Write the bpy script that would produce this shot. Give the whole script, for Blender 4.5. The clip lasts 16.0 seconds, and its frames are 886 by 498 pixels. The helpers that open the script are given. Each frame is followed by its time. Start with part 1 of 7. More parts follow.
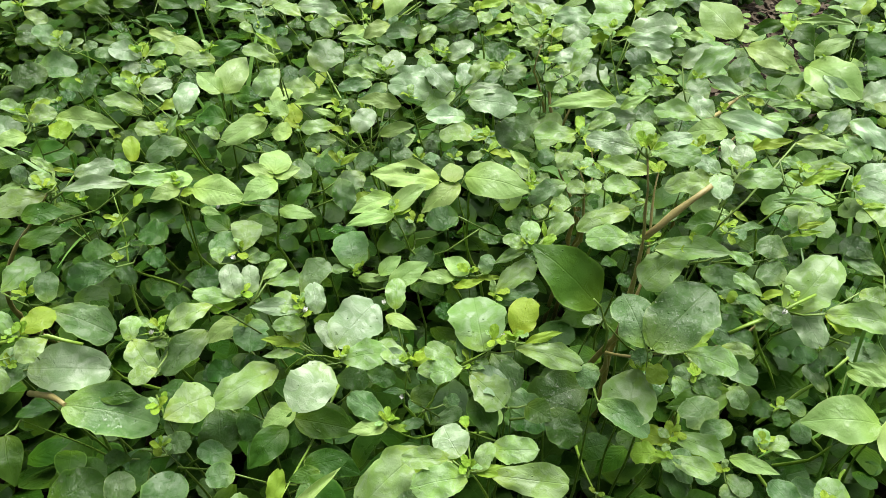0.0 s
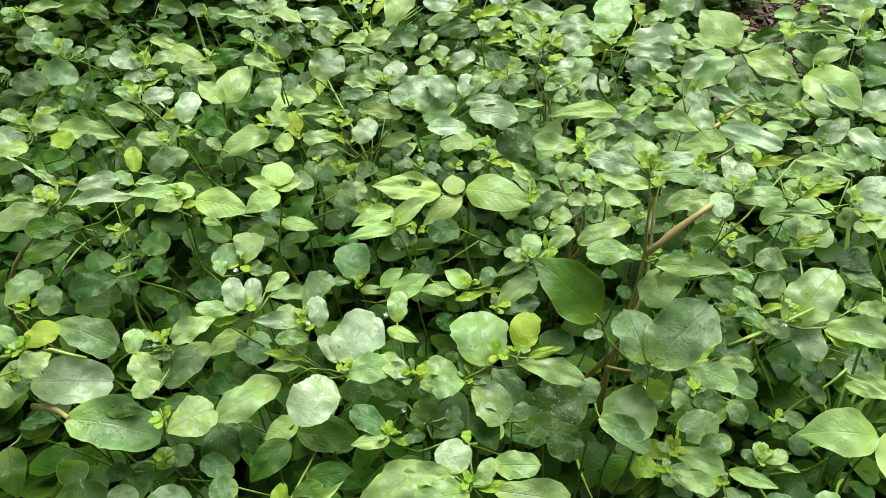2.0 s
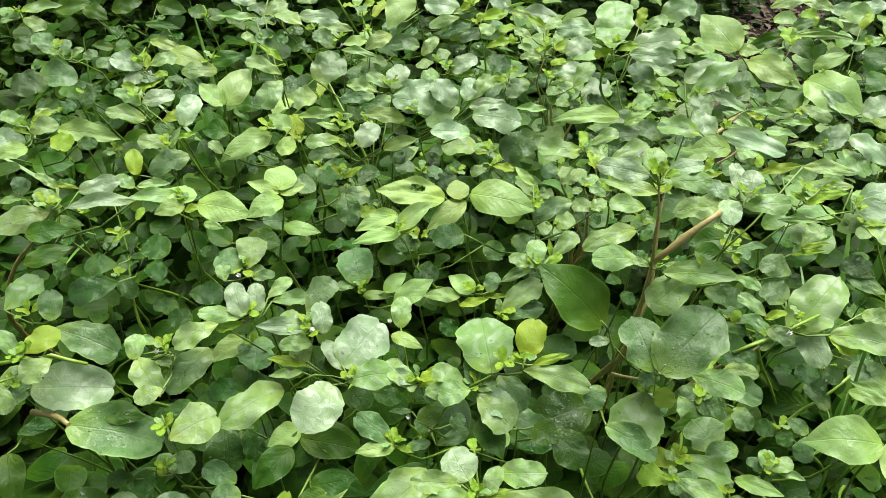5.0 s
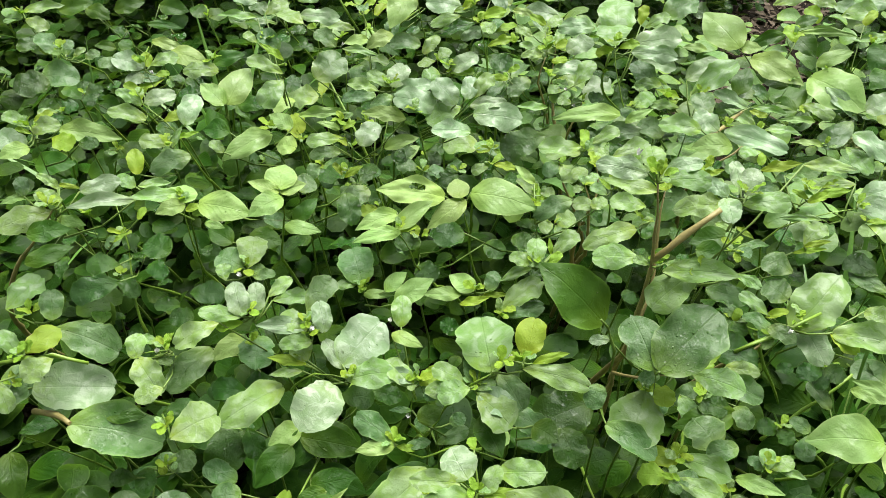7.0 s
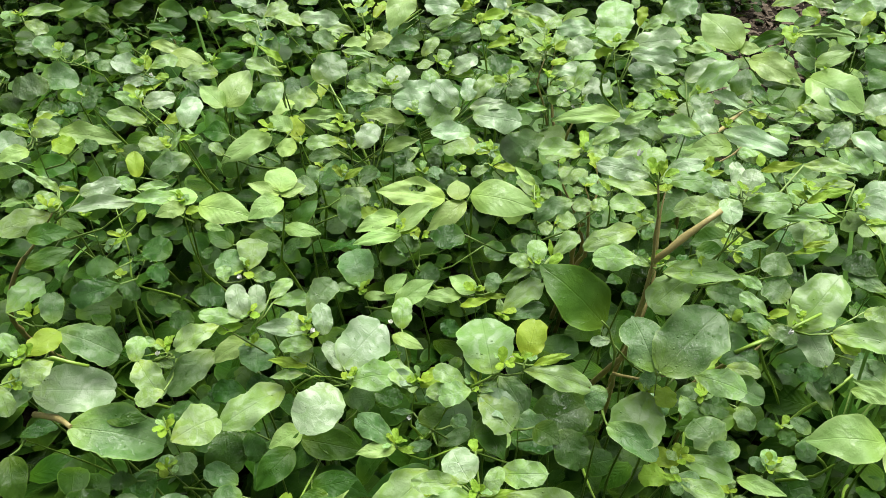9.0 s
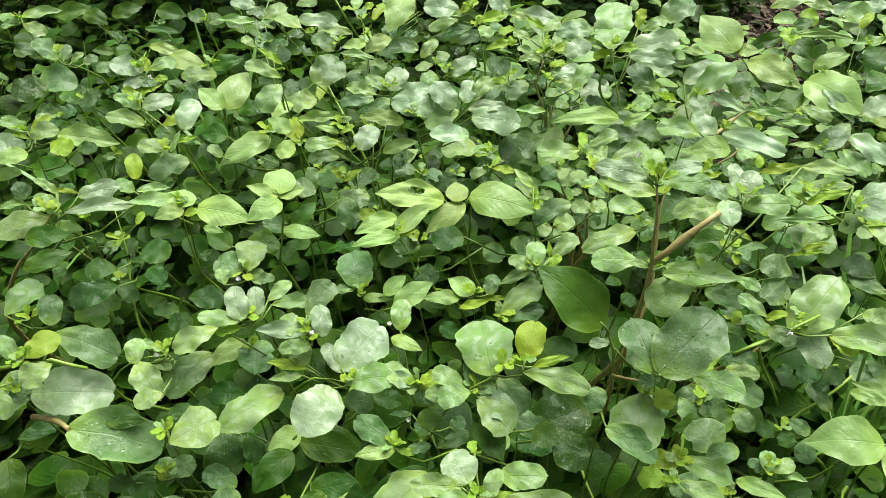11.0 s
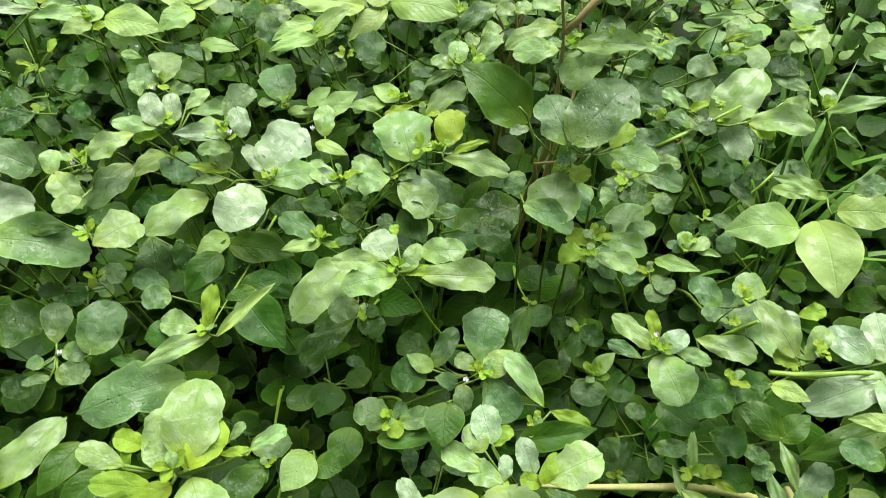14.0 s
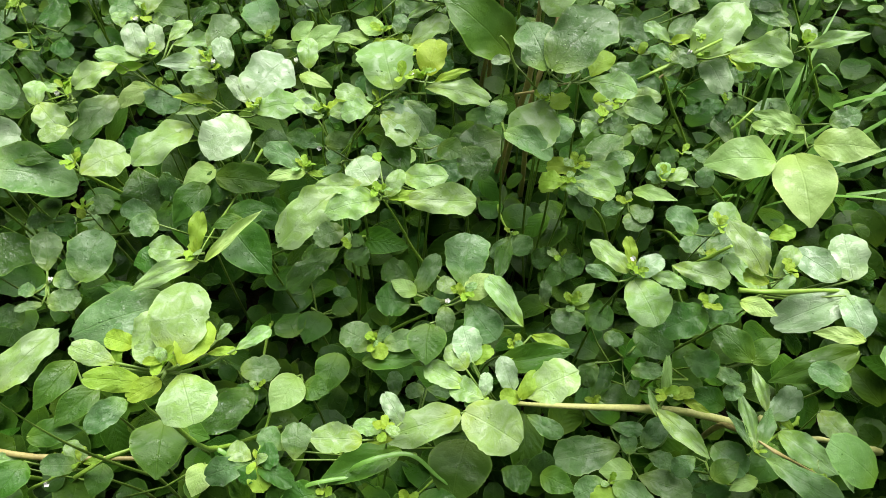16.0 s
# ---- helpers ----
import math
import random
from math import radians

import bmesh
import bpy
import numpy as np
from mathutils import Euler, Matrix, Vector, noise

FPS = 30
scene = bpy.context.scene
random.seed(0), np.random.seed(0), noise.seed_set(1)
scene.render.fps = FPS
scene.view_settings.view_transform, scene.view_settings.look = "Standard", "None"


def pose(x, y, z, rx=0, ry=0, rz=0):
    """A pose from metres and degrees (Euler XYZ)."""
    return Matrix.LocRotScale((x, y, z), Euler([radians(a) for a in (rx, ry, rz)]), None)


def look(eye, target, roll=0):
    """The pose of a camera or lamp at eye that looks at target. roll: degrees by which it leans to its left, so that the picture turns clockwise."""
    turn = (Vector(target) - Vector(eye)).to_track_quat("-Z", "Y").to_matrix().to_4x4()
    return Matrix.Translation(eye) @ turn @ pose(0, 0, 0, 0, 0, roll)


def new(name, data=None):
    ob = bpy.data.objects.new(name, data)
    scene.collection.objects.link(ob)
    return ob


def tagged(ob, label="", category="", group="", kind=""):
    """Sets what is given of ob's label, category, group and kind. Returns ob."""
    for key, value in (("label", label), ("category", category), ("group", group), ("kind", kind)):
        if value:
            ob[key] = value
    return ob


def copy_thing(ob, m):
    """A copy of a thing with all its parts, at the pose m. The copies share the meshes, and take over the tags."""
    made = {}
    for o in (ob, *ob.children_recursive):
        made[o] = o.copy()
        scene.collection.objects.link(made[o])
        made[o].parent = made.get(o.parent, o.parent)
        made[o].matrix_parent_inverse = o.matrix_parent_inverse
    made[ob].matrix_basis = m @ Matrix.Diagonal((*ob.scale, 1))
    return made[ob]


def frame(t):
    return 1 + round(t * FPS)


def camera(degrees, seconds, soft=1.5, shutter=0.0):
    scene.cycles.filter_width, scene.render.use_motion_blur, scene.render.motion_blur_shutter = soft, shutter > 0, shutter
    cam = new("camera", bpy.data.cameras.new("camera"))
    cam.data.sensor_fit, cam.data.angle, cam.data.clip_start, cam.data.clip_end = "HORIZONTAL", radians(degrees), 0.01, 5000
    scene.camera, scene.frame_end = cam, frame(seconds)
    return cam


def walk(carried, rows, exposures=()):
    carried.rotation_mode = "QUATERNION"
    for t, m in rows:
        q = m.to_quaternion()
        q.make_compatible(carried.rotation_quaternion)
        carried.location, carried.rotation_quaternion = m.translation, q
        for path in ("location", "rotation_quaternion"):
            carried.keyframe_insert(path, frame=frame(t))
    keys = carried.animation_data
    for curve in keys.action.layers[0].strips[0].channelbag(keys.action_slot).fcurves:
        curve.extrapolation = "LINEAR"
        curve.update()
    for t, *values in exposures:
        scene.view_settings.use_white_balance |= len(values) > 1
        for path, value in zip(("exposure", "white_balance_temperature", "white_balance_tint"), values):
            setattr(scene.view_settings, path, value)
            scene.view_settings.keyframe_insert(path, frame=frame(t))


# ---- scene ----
cam = camera(66.0, 16.0, soft=0.65, shutter=0.3)
PATH = [
    (0, (0.026, -0.008, 0.697), (-0.057, 1.446, -0.674), -0.7),
    (0.5, (0.018, -0.001, 0.703), (-0.035, 1.439, -0.684), 0.5),
    (1, (0.019, -0.002, 0.702), (-0.043, 1.446, -0.676), 0.1),
    (1.5, (0.02, -0.002, 0.701), (-0.047, 1.448, -0.674), -0.1),
    (2, (0.023, -0.003, 0.706), (-0.053, 1.448, -0.668), -0.4),
    (2.5, (0.021, 0.0, 0.706), (-0.046, 1.449, -0.67), 0.1),
    (3, (0.016, 0.001, 0.707), (-0.043, 1.451, -0.67), 0.3),
    (3.5, (0.016, 0.0, 0.707), (-0.039, 1.454, -0.665), 0.4),
    (4, (0.016, 0.001, 0.706), (-0.041, 1.456, -0.665), 0.4),
    (6.5, (0.016, 0.0, 0.706), (-0.053, 1.455, -0.665), -0.1),
    (7, (0.019, 0.001, 0.706), (-0.054, 1.452, -0.667), -0.2),
    (7.5, (0.017, 0.0, 0.706), (-0.054, 1.454, -0.666), -0.2),
    (8, (0.017, 0.001, 0.705), (-0.053, 1.456, -0.664), -0.2),
    (8.5, (0.018, 0.001, 0.706), (-0.053, 1.457, -0.663), -0.3),
    (9, (0.018, 0.001, 0.706), (-0.052, 1.456, -0.664), -0.3),
    (11.5, (0.018, 0.001, 0.706), (-0.047, 1.462, -0.659), -0.2),
    (12, (0.016, 0.0, 0.707), (-0.046, 1.462, -0.656), -0.1),
    (12.5, (0.018, -0.001, 0.707), (-0.044, 1.462, -0.656), -0.0),
    (13, (0.024, -0.007, 0.703), (-0.027, 1.422, -0.695), -0.2),
    (13.5, (0.045, -0.036, 0.675), (0.029, 1.265, -0.843), -0.7),
    (14, (0.05, -0.05, 0.658), (0.066, 1.208, -0.897), -0.4),
    (14.5, (0.051, -0.063, 0.644), (0.082, 1.164, -0.935), -0.1),
    (15, (0.049, -0.071, 0.645), (0.066, 1.138, -0.948), -0.5),
    (15.5, (0.05, -0.072, 0.648), (0.073, 1.114, -0.962), -0.2),
    (16, (0.055, -0.073, 0.652), (0.093, 1.099, -0.968), 0.3),
]
walk(cam, [(t, look(eye, target, roll)) for t, eye, target, roll in PATH],
     [(0, 1.33), (12.5, 1.33), (13.5, 1.36), (14.5, 1.43), (16, 1.45)])

# ---- light: bright overcast sky, soft sun behind cloud ----
SUN_UP, SUN_TURN = 64.0, 20.0
sky_world = bpy.data.worlds.new("overcast_sky")
scene.world = sky_world
sky_world.use_nodes = True
wn, wl = sky_world.node_tree.nodes, sky_world.node_tree.links
sky = wn.new("ShaderNodeTexSky")
sky.sky_type, sky.sun_disc = "NISHITA", False
sky.sun_elevation, sky.sun_rotation = radians(SUN_UP), radians(SUN_TURN)
sky.air_density, sky.dust_density, sky.ozone_density = 1.0, 4.0, 1.0
cloud = wn.new("ShaderNodeHueSaturation")
cloud.inputs["Saturation"].default_value = 0.12
wl.new(sky.outputs["Color"], cloud.inputs["Color"])
wl.new(cloud.outputs["Color"], wn["Background"].inputs["Color"])
wn["Background"].inputs["Strength"].default_value = 0.048
sun_data = bpy.data.lights.new("sun", "SUN")
sun_data.energy, sun_data.angle, sun_data.color = 3.55, radians(54), (1.0, 0.995, 0.93)
sun = new("sun", sun_data)
sun.matrix_world = look((0, 0, 0), (-math.sin(radians(SUN_TURN)) * math.cos(radians(SUN_UP)),
                                    -math.cos(radians(SUN_TURN)) * math.cos(radians(SUN_UP)), -math.sin(radians(SUN_UP))))
sun.location = (0, 0, 6)


# ---- materials ----
def fresh(name):
    m = bpy.data.materials.new(name)
    m.use_nodes = True
    n, l = m.node_tree.nodes, m.node_tree.links
    return m, n, l, n["Principled BSDF"]


def node(n, kind, **sets):
    made = n.new(kind)
    for key, value in sets.items():
        made.inputs[key].default_value = value
    return made


def maths(n, l, op, a, b=None, c=None, clamp=False):
    made = n.new("ShaderNodeMath")
    made.operation, made.use_clamp = op, clamp
    for slot, value in enumerate((a, b, c)):
        if value is None:
            continue
        if isinstance(value, (int, float)):
            made.inputs[slot].default_value = value
        else:
            l.new(value, made.inputs[slot])
    return made.outputs[0]


def blend(n, l, factor, a, b):
    made = n.new("ShaderNodeMix")
    made.data_type = "RGBA"
    for slot, value in ((0, factor), (6, a), (7, b)):
        if isinstance(value, (int, float)):
            made.inputs[slot].default_value = value
        elif isinstance(value, tuple):
            made.inputs[slot].default_value = (*value, 1)
        else:
            l.new(value, made.inputs[slot])
    return made.outputs[2]


def spread(n, l, value, low, high, to_low, to_high):
    made = n.new("ShaderNodeMapRange")
    l.new(value, made.inputs[0])
    for slot, v in zip((1, 2, 3, 4), (low, high, to_low, to_high)):
        made.inputs[slot].default_value = v
    return made.outputs[0]


def leaf_material(name, base, other, vein, foot, veins, vein_depth, gloss, wet, thin, drops, shine=0.5, per_island=False, sky_sheen_wax=0.0, rumple=1.0, squiggle=0.0):
    """A wet leaf: two greens, paler veins, a yellower foot, a water film with beads, some light through the blade."""
    m, n, l, bsdf = fresh(name)
    uv = n.new("ShaderNodeUVMap")
    uv.uv_map = "blade"
    split = n.new("ShaderNodeSeparateXYZ")
    l.new(uv.outputs[0], split.inputs[0])
    across = maths(n, l, "ABSOLUTE", maths(n, l, "SUBTRACT", split.outputs[0], 0.5))
    along = split.outputs[1]
    if per_island:
        chance = n.new("ShaderNodeNewGeometry").outputs["Random Per Island"]
    else:
        chance = n.new("ShaderNodeObjectInfo").outputs["Random"]
    shift = n.new("ShaderNodeVectorMath")
    shift.operation = "MULTIPLY_ADD"
    l.new(uv.outputs[0], shift.inputs[0])
    shift.inputs[1].default_value = (1.0, 1.45, 1.0)
    away = n.new("ShaderNodeCombineXYZ")
    l.new(maths(n, l, "MULTIPLY", chance, 37.0), away.inputs[0])
    l.new(maths(n, l, "MULTIPLY", chance, 91.0), away.inputs[1])
    l.new(away.outputs[0], shift.inputs[2])
    here = shift.outputs[0]
    blotch = node(n, "ShaderNodeTexNoise", Scale=2.6, Detail=4.0, Roughness=0.6)
    fine = node(n, "ShaderNodeTexNoise", Scale=28.0, Detail=3.0, Roughness=0.6)
    film = node(n, "ShaderNodeTexNoise", Scale=3.4, Detail=5.0, Roughness=0.55, Distortion=0.8)
    for tex in (blotch, fine, film):
        l.new(here, tex.inputs["Vector"])
    # pinnate veins: side ribs slant forward from the midrib
    ribs = maths(n, l, "SUBTRACT", maths(n, l, "MULTIPLY", along, veins), maths(n, l, "MULTIPLY", across, veins * 0.75))
    wobble = maths(n, l, "ADD", ribs, maths(n, l, "MULTIPLY", blotch.outputs[0], 1.5))
    tri = maths(n, l, "PINGPONG", wobble, 0.5)
    side = spread(n, l, tri, 0.0, 0.09, 1.0, 0.0)
    rib = spread(n, l, across, 0.0, 0.022, 1.0, 0.0)
    lines = maths(n, l, "MAXIMUM", maths(n, l, "MULTIPLY", side, 0.65), rib)
    swell = spread(n, l, tri, 0.0, 0.5, 0.0, 1.0)
    colour = blend(n, l, spread(n, l, blotch.outputs[0], 0.32, 0.7, 0.0, 1.0), base, other)
    colour = blend(n, l, spread(n, l, fine.outputs[0], 0.35, 0.75, 0.0, 0.25), colour, tuple(c * 0.55 for c in base))
    colour = blend(n, l, maths(n, l, "MULTIPLY", lines, min(0.32, 0.1 + 0.6 * vein_depth)), colour, vein)
    colour = blend(n, l, spread(n, l, along, 0.0, 0.36, 0.7, 0.0), colour, foot)
    # the thin pale margin of the blade
    edge = n.new("ShaderNodeUVMap")
    edge.uv_map = "margin"
    sides = n.new("ShaderNodeSeparateXYZ")
    l.new(edge.outputs[0], sides.inputs[0])
    rim = spread(n, l, maths(n, l, "ABSOLUTE", maths(n, l, "SUBTRACT", sides.outputs[0], 0.5)), 0.452, 0.5, 0.0, 0.6)
    colour = blend(n, l, rim, colour, tuple(min(0.5, 1.35 * c) for c in vein))
    ridge = node(n, "ShaderNodeTexNoise", Scale=4.5, Detail=1.0, Roughness=0.5, Distortion=0.6)
    l.new(here, ridge.inputs["Vector"])
    pucker = maths(n, l, "ABSOLUTE", maths(n, l, "SUBTRACT", ridge.outputs[0], 0.5))
    wetness = spread(n, l, film.outputs[0], 0.55 - 0.12 * wet, 0.635 - 0.12 * wet, 0.0, 1.0)
    # the film's sky sheen and the blade's wax, painted into colour in soft patches
    sheen_patches = spread(n, l, film.outputs[0], 0.46 - 0.12 * wet, 0.68 - 0.12 * wet, 0.0, 1.0)
    colour = blend(n, l, maths(n, l, "MULTIPLY", sheen_patches, sky_sheen_wax), colour, (0.335, 0.43, 0.28))
    tone = n.new("ShaderNodeHueSaturation")
    l.new(spread(n, l, chance, 0.0, 1.0, 0.485, 0.512), tone.inputs["Hue"])
    tone.inputs["Saturation"].default_value = 1.0
    l.new(maths(n, l, "ADD", 0.83, maths(n, l, "MULTIPLY", maths(n, l, "FRACT", maths(n, l, "MULTIPLY", chance, 7.31)), 0.34)), tone.inputs["Value"])
    l.new(colour, tone.inputs["Color"])
    # water: patches of film with sharp gloss, and beads
    bead = n.new("ShaderNodeTexVoronoi")
    bead.inputs["Scale"].default_value = 13.0
    l.new(here, bead.inputs["Vector"])
    pick = n.new("ShaderNodeSeparateColor")
    l.new(bead.outputs["Color"], pick.inputs[0])
    size = spread(n, l, pick.outputs[0], 1.0 - drops, 1.0, 0.0, 0.34)
    dome = maths(n, l, "SUBTRACT", size, bead.outputs["Distance"], clamp=True)
    dome = maths(n, l, "POWER", maths(n, l, "MULTIPLY", dome, 3.0), 0.5)
    isdrop = spread(n, l, dome, 0.05, 0.2, 0.0, 1.0)
    rough = maths(n, l, "SUBTRACT", gloss, maths(n, l, "MULTIPLY", wetness, gloss * 0.4))
    rough = maths(n, l, "MULTIPLY", rough, maths(n, l, "SUBTRACT", 1.0, maths(n, l, "MULTIPLY", isdrop, 0.7)))
    height = maths(n, l, "MULTIPLY", swell, vein_depth)
    height = maths(n, l, "SUBTRACT", height, maths(n, l, "MULTIPLY", rib, 0.2))
    height = maths(n, l, "ADD", height, maths(n, l, "MULTIPLY", fine.outputs[0], 0.16))
    height = maths(n, l, "ADD", height, maths(n, l, "MULTIPLY", blotch.outputs[0], 0.6))
    height = maths(n, l, "ADD", height, maths(n, l, "MULTIPLY", wetness, 0.09))
    height = maths(n, l, "ADD", height, maths(n, l, "MULTIPLY", pucker, maths(n, l, "MULTIPLY", wetness, 0.45 * rumple)))
    height = maths(n, l, "ADD", height, maths(n, l, "MULTIPLY", dome, 1.2))
    bump = node(n, "ShaderNodeBump", Strength=0.7, Distance=0.0012)
    l.new(height, bump.inputs["Height"])
    l.new(tone.outputs[0], bsdf.inputs["Base Color"])
    l.new(rough, bsdf.inputs["Roughness"])
    l.new(bump.outputs[0], bsdf.inputs["Normal"])
    l.new(spread(n, l, maths(n, l, "MAXIMUM", wetness, isdrop), 0.0, 1.0, 0.8 * shine, 1.15 * shine), bsdf.inputs["Specular IOR Level"])
    if squiggle:
        # water caught along the puckers of the blade: a film with sharp wandering ridges
        crease = node(n, "ShaderNodeTexNoise", Scale=7.0, Detail=2.0, Roughness=0.5, Distortion=1.6)
        l.new(here, crease.inputs["Vector"])
        sharp = spread(n, l, maths(n, l, "ABSOLUTE", maths(n, l, "SUBTRACT", crease.outputs[0], 0.5)), 0.0, 0.06, 1.0, 0.0)
        relief = node(n, "ShaderNodeBump", Strength=1.0, Distance=0.0003)
        l.new(sharp, relief.inputs["Height"])
        l.new(relief.outputs[0], bsdf.inputs["Coat Normal"])
        l.new(maths(n, l, "MULTIPLY", maths(n, l, "POWER", sharp, 0.4), squiggle), bsdf.inputs["Coat Weight"])
        bsdf.inputs["Coat Roughness"].default_value = 0.05
        bsdf.inputs["Coat IOR"].default_value = 1.7
    glow = n.new("ShaderNodeBsdfTranslucent")
    lit = blend(n, l, 0.5, tone.outputs[0], (0.17, 0.38, 0.015))
    l.new(lit, glow.inputs["Color"])
    mix = n.new("ShaderNodeMixShader")
    mix.inputs[0].default_value = thin
    l.new(bsdf.outputs[0], mix.inputs[1])
    l.new(glow.outputs[0], mix.inputs[2])
    l.new(mix.outputs[0], n["Material Output"].inputs["Surface"])
    return m


def plain_material(name, a, b, scale, rough, bump_by=0.3, bump_far=0.0008):
    m, n, l, bsdf = fresh(name)
    at = n.new("ShaderNodeTexCoord")
    big = node(n, "ShaderNodeTexNoise", Scale=scale, Detail=5.0, Roughness=0.6)
    small = node(n, "ShaderNodeTexNoise", Scale=scale * 9, Detail=3.0, Roughness=0.6)
    for tex in (big, small):
        l.new(at.outputs["Object"], tex.inputs["Vector"])
    c = blend(n, l, spread(n, l, big.outputs[0], 0.35, 0.68, 0, 1), a, b)
    c = blend(n, l, spread(n, l, small.outputs[0], 0.4, 0.75, 0, 0.5), c, tuple(x * 0.5 for x in a))
    l.new(c, bsdf.inputs["Base Color"])
    bsdf.inputs["Roughness"].default_value = rough
    bsdf.inputs["Specular IOR Level"].default_value = 0.5 if rough < 0.6 else 0.08
    bp = node(n, "ShaderNodeBump", Strength=bump_by, Distance=bump_far)
    l.new(maths(n, l, "ADD", big.outputs[0], small.outputs[0]), bp.inputs["Height"])
    l.new(bp.outputs[0], bsdf.inputs["Normal"])
    return m


LEAF = {
    # g, l and m carry painted sky sheen; m's grey base is paled for it too
    "g": leaf_material("wet_grey_green_leaf", (0.042, 0.118, 0.02), (0.072, 0.165, 0.038), (0.14, 0.25, 0.045), (0.165, 0.29, 0.022), 5, 0.1, 0.5, 0.95, 0.24, 0.35, 0.26, sky_sheen_wax=0.16, rumple=2.0, squiggle=0.8),
    "l": leaf_material("grey_green_leaf", (0.155, 0.295, 0.06), (0.21, 0.355, 0.09), (0.215, 0.355, 0.09), (0.3, 0.44, 0.03), 5, 0.08, 0.58, 0.6, 0.32, 0.12, 0.38, sky_sheen_wax=0.42, rumple=0.8),
    "m": leaf_material("sky_pale_grey_leaf", (0.175, 0.295, 0.125), (0.23, 0.35, 0.18), (0.2, 0.31, 0.12), (0.2, 0.33, 0.05), 4, 0.06, 0.6, 0.6, 0.26, 0.08, 0.55, sky_sheen_wax=0.6, rumple=1.2),
    "y": leaf_material("young_yellow_green_leaf", (0.22, 0.37, 0.028), (0.27, 0.42, 0.045), (0.285, 0.41, 0.05), (0.31, 0.42, 0.02), 5, 0.1, 0.55, 0.3, 0.38, 0.1, 0.32, rumple=0.6),
    # dark partly as a wet blade, partly by shade put into the green
    "d": leaf_material("shade_dark_wet_leaf", (0.02, 0.07, 0.007), (0.034, 0.095, 0.012), (0.066, 0.14, 0.022), (0.06, 0.135, 0.009), 5, 0.15, 0.24, 0.2, 0.18, 0.45, 0.15, rumple=4.0, squiggle=1.0),
    "a": leaf_material("veined_light_leaf", (0.2, 0.34, 0.08), (0.285, 0.42, 0.14), (0.28, 0.42, 0.12), (0.25, 0.39, 0.045), 8, 0.1, 0.55, 0.3, 0.26, 0.06, 0.36, rumple=0.6),
    # the veined leaf again, its green darkened for the shaded layer
    "k": leaf_material("veined_shade_dark_leaf", (0.026, 0.08, 0.007), (0.044, 0.112, 0.012), (0.08, 0.16, 0.022), (0.075, 0.145, 0.009), 7, 0.1, 0.42, 0.1, 0.16, 0.1, 0.2, rumple=1.2),
}
LEAF["h"] = LEAF["a"]
# undergrowth leaf copies: shade painted into the first two, daylight into the last
SHADE_COVER_LEAF = leaf_material("undergrowth_leaf", (0.013, 0.041, 0.004), (0.027, 0.069, 0.008), (0.055, 0.115, 0.017), (0.05, 0.108, 0.007), 5, 0.15, 0.34, 0.1, 0.15, 0.3, 0.09, True, rumple=3.0)
SHADE_VEINED_COVER = leaf_material("shade_dark_veined_undergrowth", (0.019, 0.058, 0.004), (0.031, 0.081, 0.007), (0.06, 0.13, 0.015), (0.055, 0.12, 0.007), 7, 0.25, 0.4, 0.05, 0.17, 0.1, 0.07, True, rumple=1.5)
LIT_COVER = leaf_material("sun_bright_undergrowth_leaf", (0.1, 0.2, 0.042), (0.17, 0.3, 0.09), (0.19, 0.33, 0.07), (0.2, 0.34, 0.025), 5, 0.12, 0.46, 0.4, 0.26, 0.25, 0.3, True, 0.08, rumple=1.5)
STEM = {
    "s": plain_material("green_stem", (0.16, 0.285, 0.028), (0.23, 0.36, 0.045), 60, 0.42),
    # darker copy of the green stem, its shade put into the colour
    "t": plain_material("shade_darkened_stem", (0.1, 0.18, 0.02), (0.15, 0.24, 0.035), 60, 0.5),
    "b": plain_material("brown_stem", (0.23, 0.19, 0.065), (0.33, 0.28, 0.1), 70, 0.5),
    "p": plain_material("straw_stem", (0.33, 0.36, 0.11), (0.46, 0.44, 0.19), 50, 0.45),
}
PETAL = plain_material("white_petal", (0.78, 0.78, 0.74), (0.85, 0.84, 0.8), 300, 0.5)
SEED = plain_material("pale_seed", (0.34, 0.36, 0.16), (0.45, 0.46, 0.24), 400, 0.6)
SOIL = plain_material("wet_soil", (0.014, 0.01, 0.006), (0.03, 0.021, 0.013), 9, 0.8, 0.8, 0.01)
LITTER = plain_material("dry_litter", (0.1, 0.075, 0.052), (0.24, 0.19, 0.145), 40, 0.75)
BLADE = plain_material("grass_blade", (0.08, 0.2, 0.022), (0.13, 0.27, 0.04), 30, 0.45)

# ---- ground: one sheet to the horizon, uneven near the bed ----
def ground_height(x, y):
    near = max(0.0, 1 - math.hypot(x, y - 0.6) / 6)
    return near * (0.012 * noise.noise((x * 5, y * 5, 0)) + 0.006 * noise.noise((x * 17, y * 17, 3))) - 0.012


bm = bmesh.new()
rings = [0.0] + [0.04 * i for i in range(1, 50)] + [2.3, 3, 4, 6, 10, 20, 50, 120, 300, 800]
turns, rows_of = 72, []
for r in rings:
    row = []
    for k in range(turns if r else 1):
        a = 2 * math.pi * k / turns
        x, y = r * math.cos(a), 0.6 + r * math.sin(a)
        row.append(bm.verts.new((x, y, ground_height(x, y))))
    rows_of.append(row)
for k in range(turns):
    bm.faces.new((rows_of[0][0], rows_of[1][k], rows_of[1][(k + 1) % turns]))
for ra, rb in zip(rows_of[1:], rows_of[2:]):
    for k in range(turns):
        bm.faces.new((ra[k], rb[k], rb[(k + 1) % turns], ra[(k + 1) % turns]))
for face in bm.faces:
    face.smooth = True
mesh = bpy.data.meshes.new("ground")
